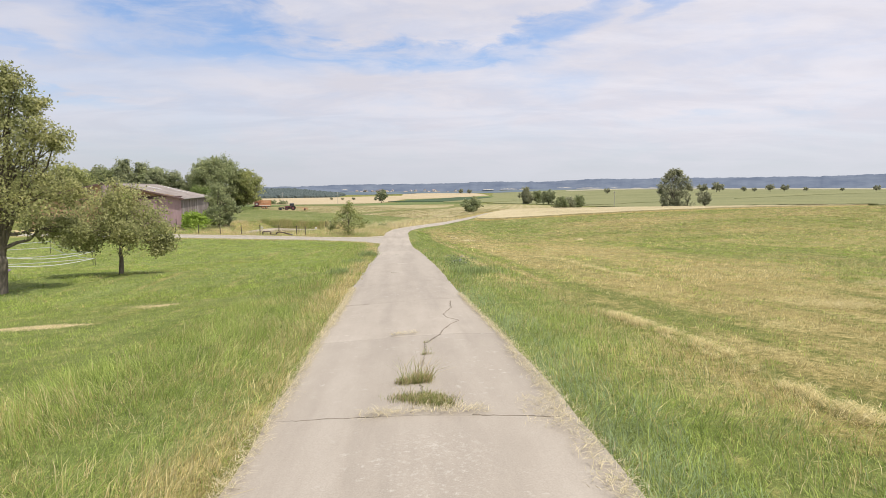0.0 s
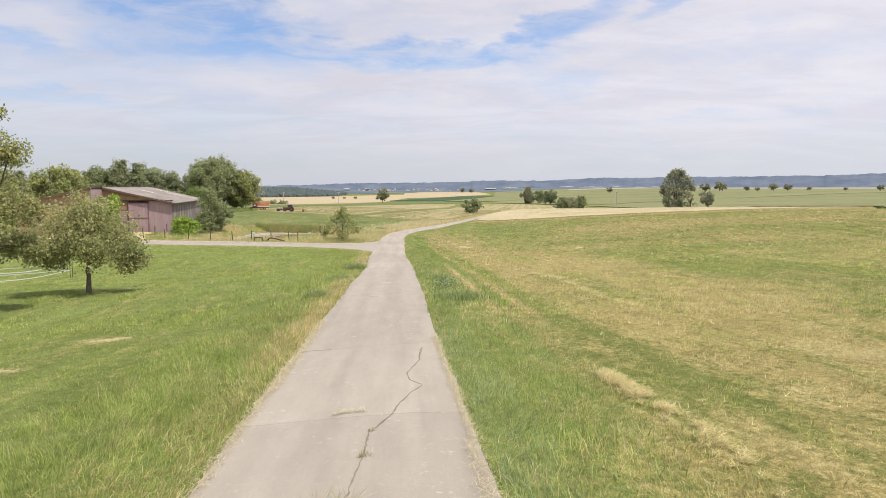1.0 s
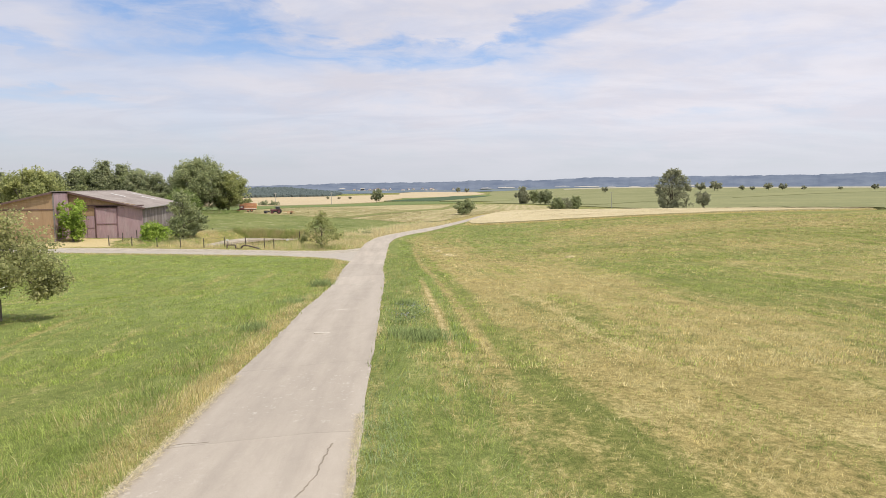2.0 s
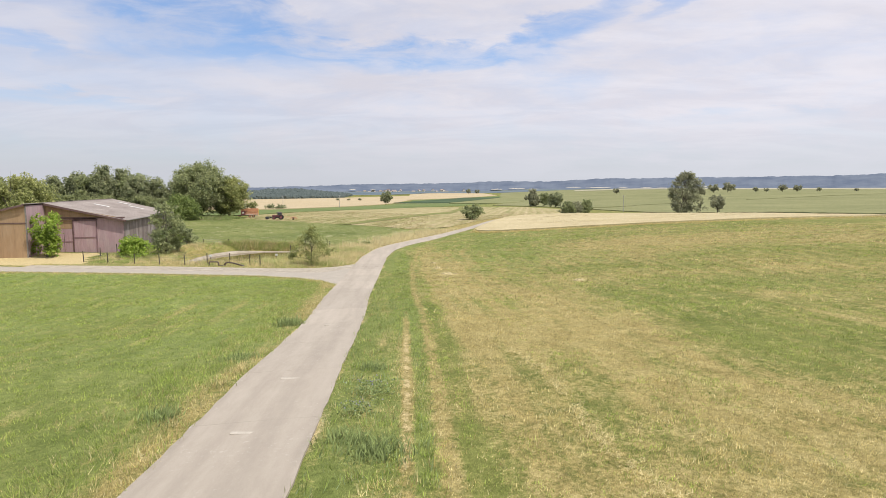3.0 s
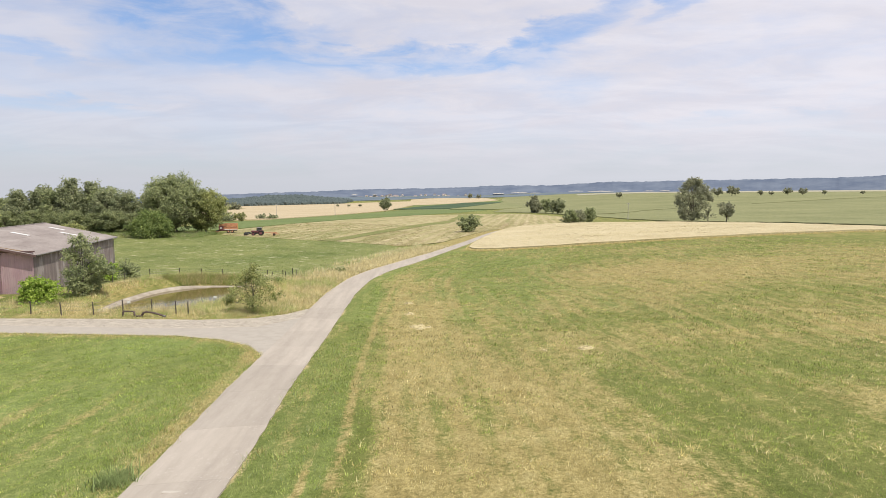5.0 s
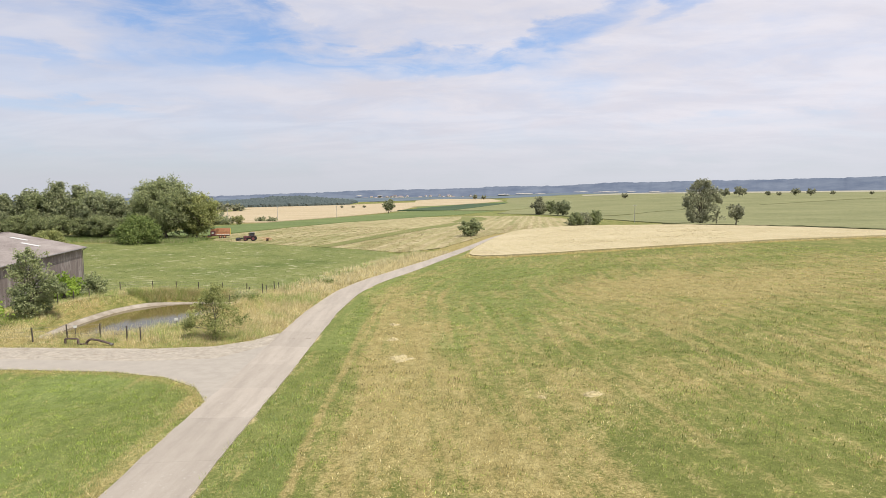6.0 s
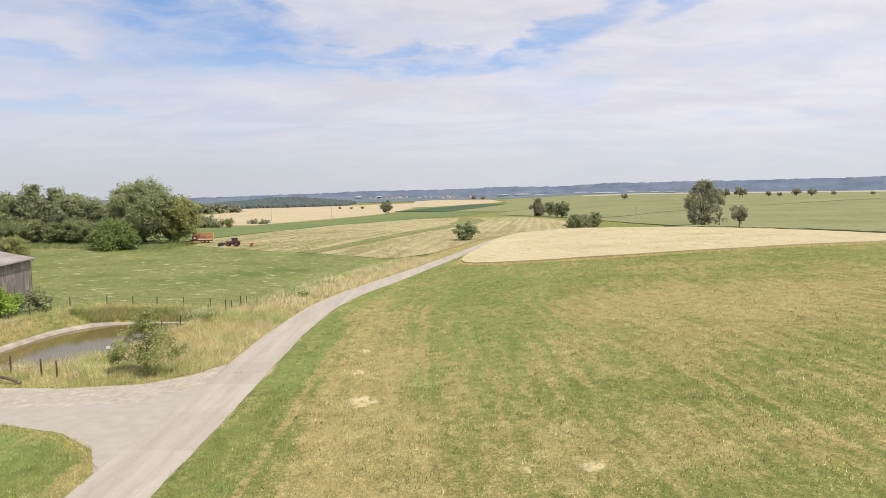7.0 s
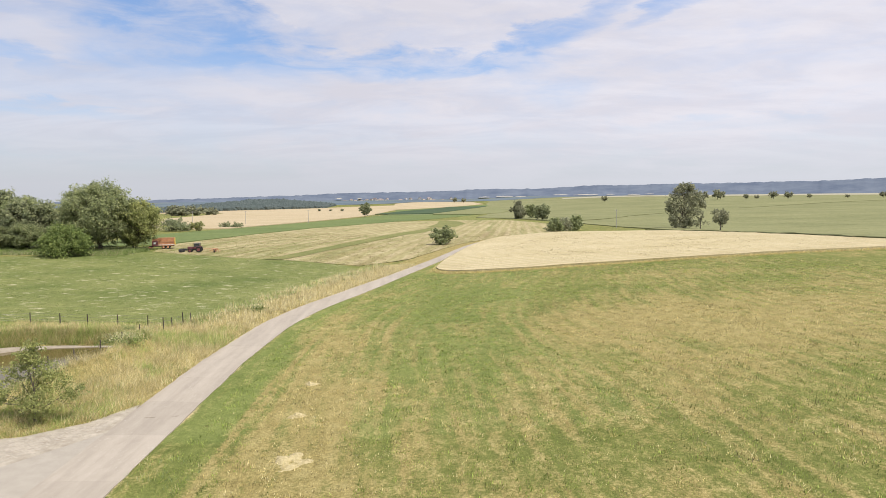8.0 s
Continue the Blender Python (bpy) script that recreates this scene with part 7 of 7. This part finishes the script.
def rank_zone(x, y):
    u = x - lane_x(y)
    pond = off_outline(POND, x, y) * np.where(inside(POND, x, y), -1, 1)
    o = np.hypot(x + 22.8, y - 93.7) + 1e-6
    far = smooth(-0.35, 0.25, (y - 93.7) / o * 0.8 - (x + 22.8) / o * 0.6)
    ok = (u < -1.75) & (pond > 0.4 + 0.75 * far) & (x > -37.5 + 0.5 * np.sin(y)) & (y < 114.5)
    ok &= ~((x < -31) & (y > 86) & (y < 96) & (x < -36.5)) & ~inside(FORECOURT, x, y)
    return ok


def bank_sedge(x, y):
    """The vegetated bank behind the pond."""
    out = off_outline(POND, x, y)
    return ~inside(POND, x, y) & (out > 0.75) & (out < 3.6) & (y > 100.5) & (x > -30) & (x < -15.5)


def bank_height(x, y):
    """Lower towards the trodden roadside and on the western bank, tallest beside the lane."""
    return (0.35 + 0.65 * smooth(78.5, 82.5, y)) * (0.65 + 0.35 * smooth(-31, -20, x)) * (1 + 0.4 * smooth(100, 103, y) * (1 - smooth(106, 109, y)))


make_grass("rank_grass", "tall sun-bleached grass on the pond banks", "grass", 190000, (-37.5, -6, 77.5, 115), (0.35, 1.0), 0.02, 0.75, gr, 0.3, 1.0, rank_zone, 0.52, bent=False, dry_gain=0.55, pale=1.12, patchy=1.0, low=bank_height, spread=0.5, swayed=True, cream=0.22)
make_grass("rank_grass", "tall sun-bleached grass along the lane", "grass", 62000, (-20, 6, 112, 184), (0.4, 1.0), 0.05, 0.5, gr, 0.3, 1.0, side(-10.0, -1.7), 0.72, bent=False, dry_gain=0.6, pale=1.3, patchy=0.5, spread=0.3, swayed=True, cream=0.4)
make_grass("bank_sedge", "dense brownish-green sedge on the bank behind the pond", "grass", 34000, (-30, -15.5, 100.5, 106), (0.45, 1.0), 0.022, 0.5, gr, 0.12, 1.0, bank_sedge, 0.22, bent=False, dry_gain=0.35, pale=0.86, patchy=0.7, spread=0.6)
make_grass("pasture_edge", "rough grass under the tree belt", "grass", 26000, (-100, -60, 186, 200), (0.4, 1.1), 0.07, 0.55, gr, 0.3, 1.0, None, -0.05, bent=False, spread=0.5, pale=0.85, cream=0.6)


def field_texture(name, label, category, n, poly, box_, rise, tall, wide, lean, tones, seed):
    """Stalks, tufts or flecks strewn over a field, tuft by tuft in tone."""
    rng = np.random.RandomState(seed)
    x, y, tuft = sown(n, *box_, rng, 0.35, 1.3)
    ok = inside(poly, x, y) & (np.abs(x - lane_x(y)) > 2.6)
    x, y, tuft = x[ok], y[ok], tuft[ok]
    k = len(x)
    tone = np.array(tones)[rng.randint(0, len(tones), n)[tuft]] * (0.8 + 0.4 * rng.rand(k))[:, None]
    me = blade_mesh(name, x, y, land(x, y) + rise, tall * (0.5 + 0.8 * rng.rand(k)), np.full(k, wide), tone, lean * (0.5 + 0.6 * rng.rand(k)), rng, False)
    tagged(new(name, me), label, category, kind="stuff")


PASTURE_POLY = [(-17.5, 115), (-36, 114.5), (-44.5, 117), (-62, 114), (-85, 140), (-100, 178), (-73, 186), (-58, 196), (-37, 187), (-24.3, 185), (-9.5, 178), (-3.2, 168), (-9, 148), (-13, 132)]
HAY_POLY = HAY_EDGE + [(2.5, 198), (17, 246), (45, 298), (60, 330), (-56, 330), (-60.3, 254), (-63.8, 219)]
field_texture("pasture_tufts", "tufts of grazed green grass on the pasture", "grass", 70000, PASTURE_POLY, (-90, -3, 114, 196), -0.02, 0.2, 0.075, 0.5, ((0.22, 0.29, 0.08), (0.28, 0.35, 0.10), (0.35, 0.40, 0.14), (0.18, 0.25, 0.07), (0.50, 0.46, 0.24)), 81)
field_texture("hay_flecks", "loose hay lying on the mown meadow", "hay", 60000, HAY_POLY, (-62, 60, 180, 300), 0.08, 0.3, 0.09, 0.9, ((0.62, 0.53, 0.30), (0.50, 0.42, 0.21), (0.36, 0.29, 0.14), (0.30, 0.32, 0.11)), 82)
field_texture("wheat_stalks", "ripe ears standing over the wheat", "wheat", 60000, WHEAT_POLY, (8, 190, 163, 300), 0.45, 0.26, 0.07, 0.5, ((0.80, 0.69, 0.45), (0.72, 0.60, 0.37), (0.86, 0.76, 0.52), (0.64, 0.53, 0.31)), 83)


def near_hay_edge(x, y):
    e = HAY_EDGE + HAY_EDGE[::-1]
    return off_outline(e, x, y) < 0.5 + 1.2 * value_noise(x, y, 2.0, 73)


make_grass("meadow_fringe", "rough grass between pasture and hay", "grass", 40000, (-60, -4, 178, 199), (0.06, 0.2), 0.06, 0.9, gr, 0.3, 1.0, near_hay_edge, 1.1, bent=False, patchy=0.3, pale=1.35, spread=0.4)


def road_fringe():
    """Sunburnt grass creeping over the edges of the side road and its shoulder."""
    rng = np.random.RandomState(43)
    xs, ys = [], []
    # edges, and the side on which the grass stands
    edges = [(a, b, -1) for a, b in zip(SIDE_ROAD[:7], SIDE_ROAD[1:8])] + [(a, b, 1) for a, b in zip(SHOULDER[6:12], SHOULDER[7:13])]
    for (x0, y0), (x1, y1), out in edges:
        far = math.hypot(x1 - x0, y1 - y0)
        k = min(int(far * 260), 3200)
        f = rng.rand(k)
        across = 0.5 * np.abs(rng.normal(size=k)) - 0.35 * rng.rand(k) * value_noise(f * far, f * 0 + x0, 0.7, 45)
        xs.append(x0 + (x1 - x0) * f + out * across * (y1 - y0) / far)
        ys.append(y0 + (y1 - y0) * f - out * across * (x1 - x0) / far)
    x, y = np.concatenate(xs), np.concatenate(ys)
    ok = x - lane_x(y) < -1.6
    x, y = x[ok], y[ok]
    n = len(x)
    tone = blade_tones(x, y, np.full(n, 0.62), rng)
    me = blade_mesh("road_fringe", x, y, land(x, y) - 0.01, 0.07 + 0.2 * rng.rand(n) ** 2, 0.016 + 0.012 * rng.rand(n), tone, 0.4 + 0.5 * rng.rand(n), rng, False)
    tagged(new("road_fringe", me), "sunburnt grass along the asphalt edge", "grass", kind="stuff")


road_fringe()


def wheat_hem():
    """Standing stalks along the wheat's near edge, with a few weeds of the margin."""
    rng = np.random.RandomState(41)
    n = 42000
    west = [(17.4, 222), (12.7, 198), (10.9, 188), (9.6, 178), (9.1, 171.8), (9.8, 167.7), (11.9, 164.9)]
    e = np.array(west + WHEAT_EDGE, float)
    seg, s = rng.randint(0, len(e) - 1, n), rng.rand(n)
    x = e[seg, 0] + (e[seg + 1, 0] - e[seg, 0]) * s + rng.normal(size=n) * 0.25
    y = e[seg, 1] + (e[seg + 1, 1] - e[seg, 1]) * s + rng.normal(size=n) * 0.4 - 0.35
    tone = blade_tones(x, y, np.full(n, 0.9), rng) * 1.3
    me = blade_mesh("wheat_hem", x, y, land(x, y) - 0.02, 0.15 + 0.45 * rng.rand(n), np.full(n, 0.06), tone, 0.1 + 0.5 * rng.rand(n), rng, False)
    tagged(new("wheat_hem", me), "straw-coloured stalks along the wheat edge", "wheat", kind="stuff")


wheat_hem()


def straw_mat(p, wide, high, seed, lift, rng):
    """A low ragged mat along a line; its thin places sink into the ground."""
    steps = np.concatenate([np.linspace(0, 1, max(4, int(np.hypot(*(p[k + 1] - p[k])) / 0.12)), endpoint=False) + k for k in range(len(p) - 1)] + [np.array([len(p) - 1.0])])
    cx, cy = np.interp(steps, np.arange(len(p)), p[:, 0]), np.interp(steps, np.arange(len(p)), p[:, 1])
    tx, ty = np.gradient(cx), np.gradient(cy)
    m = np.hypot(tx, ty) + 1e-6
    v = np.linspace(-1, 1, 13)
    X = cx[:, None] + v[None] * wide * 1.15 * (ty / m)[:, None]
    Y = cy[:, None] - v[None] * wide * 1.15 * (tx / m)[:, None]
    ends = np.minimum(1, np.minimum(np.arange(len(cx)), np.arange(len(cx))[::-1]) / 3.0)[:, None]
    Z = land(X, Y) - 0.03 + lift + (0.05 + high) * (1 - v[None] ** 2) * ends * (2.2 * value_noise(X, Y, 0.45, seed) - 0.1) * (0.4 + 1.0 * value_noise(X, Y, 0.12, seed + 1)) + min(0.045, 1.5 * high) * (rng.rand(*X.shape) - 0.5)
    k = len(v)
    faces = [(a * k + b, a * k + b + 1, (a + 1) * k + b + 1, (a + 1) * k + b) for a in range(len(cx) - 1) for b in range(k - 1)]
    return mesh_of("straw_heap", np.stack([X.ravel(), Y.ravel(), Z.ravel()], 1), faces, STRAW, True)


def straw_heap(name, path, wide, high, n, label, seed, lift=0.0):
    """Loose dry straw strewn along a line; heaps lie on a mat."""
    rng = np.random.RandomState(seed)
    p = np.array(path, float)
    ob = None
    if name == "straw_heap" and high > 0:
        ob = tagged(new(name, straw_mat(p, wide, high, seed, lift, rng)), label, "straw", kind="stuff")
    seg, s = rng.randint(0, len(path) - 1, n), rng.rand(n)
    x = p[seg, 0] + (p[seg + 1, 0] - p[seg, 0]) * s + rng.normal(size=n) * wide * 0.6
    y = p[seg, 1] + (p[seg + 1, 1] - p[seg, 1]) * s + rng.normal(size=n) * wide * 0.6
    if name == "straw_swath":
        # torn into patches
        ok = value_noise(x, y, 0.5, seed + 3) + 0.6 * value_noise(x, y, 0.17, seed + 4) > 0.74
        x, y = x[ok], y[ok]
        n = len(x)
    z = land(x, y) + 0.02 + lift * 0.6 + max(high, 0.05) * rng.rand(n) ** 1.5
    grey = 0.75 if name == "straw_litter" else 0.1
    tone = (STRAWS[rng.randint(0, 3, n)] * (1.15 - grey) + grey * np.array((0.60, 0.53, 0.38))) * ((0.88 if name == "straw_swath" else 0.75) + 0.5 * rng.rand(n))[:, None]
    me = blade_mesh("strands", x, y, z, (0.04 if name == "straw_litter" else 0.07) + 0.11 * rng.rand(n), (0.004 if y.max() < 20 else 0.009) + 0.005 * rng.rand(n), tone, 0.93 + 0.05 * rng.rand(n), rng, True)
    me.materials[0] = STRANDS
    if ob is None:
        tagged(new(name, me), label, "straw", kind="stuff")
    else:
        c = new("strands", me)
        c.parent = ob
        c["kind"] = "stuff"


straw_heap("straw_swath", [(3.95, 14.0), (4.15, 12.4), (4.4, 10.6), (4.55, 8.4), (4.75, 6.0)], 0.2, 0.08, 20000, "pale dry straw swath lying on the meadow", 1)
straw_heap("straw_swath", [(5.4, 38.0), (6.2, 35.8), (6.7, 33.9), (6.7, 31.0), (6.9, 28.4), (7.1, 26.0), (7.6, 23.6)], 0.3, 0.05, 5000, "pale dry straw swath lying on the meadow", 2)
for i, (x, y, r) in enumerate(((3.1, 77.6, 0.95), (2.9, 76.6, 0.5), (1.6, 84.4, 0.5), (1.1, 91.8, 0.6), (14.4, 66.2, 0.5), (11.7, 66.0, 0.3), (10.4, 15.4, 0.8), (15.5, 20.5, 0.9))):
    straw_heap("straw_heap", [(x - r, y - 0.2), (x, y), (x + r * 0.6, y + 0.5)], r * 0.85, 0.10 if y > 30 else 0.0, 350 if y > 30 else 2600, "small heap of bleached straw on the meadow", 10 + i)
straw_heap("straw_litter", [(-0.9, 6.45), (-0.2, 6.5), (0.5, 6.5)], 0.13, 0.0, 620, "dry thatch strewn on the concrete", 21, 0.056)
straw_heap("straw_litter", [(-1.0, 11.35), (-0.75, 11.4), (-0.5, 11.42)], 0.05, 0.0, 170, "wisp of dry thatch in a joint of the concrete", 41, 0.056)
for k, (u0, y0, y1, wide) in enumerate(((1.62, 2.6, 4.6, 0.2), (1.64, 4.4, 6.6, 0.17), (1.42, 5.9, 7.0, 0.22), (1.66, 6.6, 10.0, 0.12), (1.72, 10.0, 18.0, 0.08), (-1.74, 2.6, 7.0, 0.12), (-1.72, 7.0, 13.0, 0.11), (-1.70, 13.0, 22.0, 0.12))):
    straw_heap("straw_litter", [(float(lane_x(y)) + u0, float(y)) for y in np.linspace(y0, y1, 4)], wide * 0.9, 0.0, int(330 * (y1 - y0)), "dry thatch and grit along the concrete edge", 22 + k, 0.056)


# pale mortar in three joints of the lane
for x0, x1, y in ((-2.55, -1.85, 33.15), (-2.35, -1.45, 27.65), (-3.5, -2.7, 45.2)):
    boxed("joint_mortar", (x0, x1, y - 0.07, y + 0.07, ground_z(x0, y) + 0.02, ground_z((x0 + x1) / 2, y) + 0.052), RIM_PALE, LANE_OB, "pale mortar strip", 0.004)


def weed_tuft(x, y, n, spread, tall, label, seed, dry=0.35, stalks=12, tone_gain=0.78):
    rng = np.random.RandomState(seed)
    k = rng.randint(0, 7, n)
    ax, ay, up = rng.normal(size=7) * spread * 0.8, rng.normal(size=7) * spread * 0.8, 0.55 + 0.6 * rng.rand(7)
    px, py = x + ax[k] + rng.normal(size=n) * spread * 0.42, y + ay[k] + rng.normal(size=n) * spread * 0.42
    tone = blade_tones(px, py, np.full(n, dry), rng, spread=0.6) * tone_gain * np.array((1.05, 1.0, 1.15))
    h = tall * (0.4 + 0.6 * rng.rand(n)) * up[k]
    h[:stalks] = tall * 1.9
    w = np.full(n, 0.005)
    me = blade_mesh("weed_tuft", px, py, land(px, py) + 0.035, h, w, tone, 0.35 + 0.5 * rng.rand(n), rng, True)
    tagged(new("weed_tuft", me), label, "weed", "weeds in the lane")


weed_tuft(-0.27, 6.9, 2900, 0.23, 0.13, "low green weed tuft in the lane joint", 31, 0.45, 26, 0.68)
weed_tuft(-0.34, 7.9, 1200, 0.12, 0.23, "dry stalky weed tuft in the lane crack", 32, 0.55, 90)
weed_tuft(-0.26, 9.5, 70, 0.05, 0.10, "thin stalky weed in the lane crack", 33, 0.5, 14)
weed_tuft(-0.30, 10.5, 30, 0.04, 0.06, "thin stalky weed in the lane crack", 34, 0.4, 6)

LEAF_DOCK = make_leaf("dock_leaves", (0.16, 0.225, 0.08), (0.28, 0.35, 0.14), (0.36, 0.41, 0.18))
BLOOM_BLUE = make_leaf("violet_blooms", (0.22, 0.20, 0.36), (0.33, 0.31, 0.46), (0.40, 0.38, 0.52), 0.2)
BLOOM_PALE = make_leaf("cream_blooms", (0.55, 0.50, 0.25), (0.70, 0.66, 0.38), (0.76, 0.74, 0.52), 0.2)


def herb(name, x, y, w, h, n, leaf, label, seed, bloom=None, bloom_n=0, leaf_size=0.06):
    """A leafy roadside herb: upright leaves, and blooms where it flowers."""
    rng = np.random.RandomState(seed)
    root = new(name)
    root.matrix_world = Matrix.Translation((x, y, ground_z(x, y)))
    tagged(root, label, "weed")
    p = rng.normal(size=(n, 3)) * np.array((w * 0.3, w * 0.3, h * 0.22)) + np.array((0, 0, h * 0.45))
    p[:, 2] = np.maximum(p[:, 2], 0.03)
    o = p / (np.linalg.norm(p, axis=1)[:, None] + 1e-6)
    if bloom is None:
        # broad upright leaves from one root
        q = rng.normal(size=(n, 2)) * w * 0.28
        tone = np.array((0.34, 0.42, 0.16)) * (0.7 + 0.6 * rng.rand(n))[:, None]
        me = blade_mesh("leaves", q[:, 0], q[:, 1], np.zeros(n) - 0.03, h * (0.4 + 0.6 * rng.rand(n)), 0.02 + 0.025 * rng.rand(n), tone, 0.3 + 0.5 * rng.rand(n), rng, True)
        c = new("leaves", me)
        c.parent = root
        return
    c = new("leaves", leaf_mesh("leaves", p, o, leaf_size, leaf, rng))
    c.parent = root
    if bloom:
        q = rng.normal(size=(bloom_n, 3)) * np.array((w * 0.3, w * 0.3, h * 0.12)) + np.array((0, 0, h * 0.85))
        b = new("blooms", leaf_mesh("blooms", q, np.tile((0, 0, 1.0), (bloom_n, 1)), leaf_size * 0.55, bloom, rng))
        b.parent = root
        b["label"], b["kind"] = "small open blooms", "stuff"


for i, (x, y, w, h, n) in enumerate(((-5.7, 46.3, 1.2, 0.65, 480), (-5.3, 37.0, 1.4, 0.4, 300), (-5.0, 29.6, 1.0, 0.4, 260), (0.5, 34.4, 0.8, 0.4, 260), (1.6, 26.1, 1.3, 0.45, 480), (0.8, 26.9, 0.9, 0.4, 300), (-20.7, 109.4, 1.1, 1.1, 600))):
    herb("dock_plant", x, y, w, h, n, LEAF_DOCK, "green leafy dock in the verge grass", 80 + i, None, 0, 0.042)
herb("chicory_plant", 0.85, 31.0, 1.2, 0.5, 420, LEAF_DOCK, "bushy verge herb with violet-blue blooms", 95, BLOOM_BLUE, 70, 0.04)
herb("chicory_plant", 0.7, 29.0, 0.9, 0.42, 300, LEAF_DOCK, "bushy verge herb with violet-blue blooms", 96, BLOOM_BLUE, 50, 0.04)
herb("umbel_plant", -16.0, 99.2, 2.6, 1.1, 900, LEAF_LIME, "pale yellow flowering umbels in rank grass", 97, BLOOM_PALE, 900, 0.08)
herb("umbel_plant", -12.0, 123.6, 1.8, 0.9, 500, LEAF_LIME, "pale yellow flowering umbels in rank grass", 98, BLOOM_PALE, 400, 0.09)


# ---------------------------------------------------------------- setts of the junction
def make_setts():
    """Stone setts on the shoulder where the side road meets the lane: the nearest as pieces, the rest joined."""
    bed = new("sett_paving")
    bed.matrix_world = Matrix.Translation((-12, 79, 0))
    tagged(bed, "rows of worn stone setts with gritty joints", "paving", kind="structure")
    rng = random.Random(9)
    meshes = []
    for k in range(6):
        bm = bmesh.new()
        box(bm, -0.105, 0.105, -0.07, 0.07, -0.10, 0.0)
        for v in bm.verts:
            if v.co.z > -0.05:
                v.co.x *= 0.90 + 0.06 * rng.random()
                v.co.y *= 0.88 + 0.06 * rng.random()
                v.co.z += rng.uniform(-0.008, 0.008)
        me = bpy.data.meshes.new("sett")
        bm.to_mesh(me)
        bm.free()
        me.materials.append(COBBLE)
        meshes.append(me)
    spots = []
    # the rows run slantwise to the road
    ca, sa = math.cos(math.radians(14)), math.sin(math.radians(14))
    for r in range(-40, 90):
        for c in range(-4, 125):
            a, b = 0.225 * c + (0.11 if r % 2 else 0), 0.152 * r
            spots.append((-31.0 + a * ca - b * sa, 75.9 + a * sa + b * ca))
    sx, sy = np.array([s[0] for s in spots]), np.array([s[1] for s in spots])
    ok = inside(SHOULDER, sx, sy) & (off_outline(SHOULDER, sx, sy) > 0.16 + 0.75 * value_noise(sx, sy, 0.9, 62)) & (sx - lane_x(sy) < -1.75)
    ok &= value_noise(sx, sy, 1.3, 61) < 0.68
    sx, sy = sx[ok], sy[ok]
    order = np.argsort(-sx + 0.2 * np.abs(sy - 80))
    rest_v, rest_f = [], []
    for n, i in enumerate(order):
        x, y = float(sx[i]), float(sy[i])
        z = ground_z(x, y) + 0.022 + rng.uniform(-0.006, 0.006)
        me = meshes[rng.randrange(6)]
        turn = 14 + rng.uniform(-4, 4)
        if n < 300:
            o = new("sett", me)
            o.parent = bed
            o.matrix_world = Matrix.Translation((12, -79, 0)) @ pose(x, y, z, 0, 0, turn)
            o.matrix_basis = Matrix.Translation((12, -79, 0)) @ pose(x, y, z, 0, 0, turn)
        else:
            m = pose(x, y, z, 0, 0, turn)
            k = len(rest_v)
            rest_v += [m @ v.co for v in me.vertices]
            rest_f += [tuple(a + k for a in p.vertices) for p in me.polygons]
    me = mesh_of("sett_rest", rest_v, rest_f, COBBLE, True)
    o = new("sett_rest", me)
    o.parent = bed
    o.matrix_basis = Matrix.Translation((12, -79, 0))
    o["kind"] = "stuff"


make_setts()
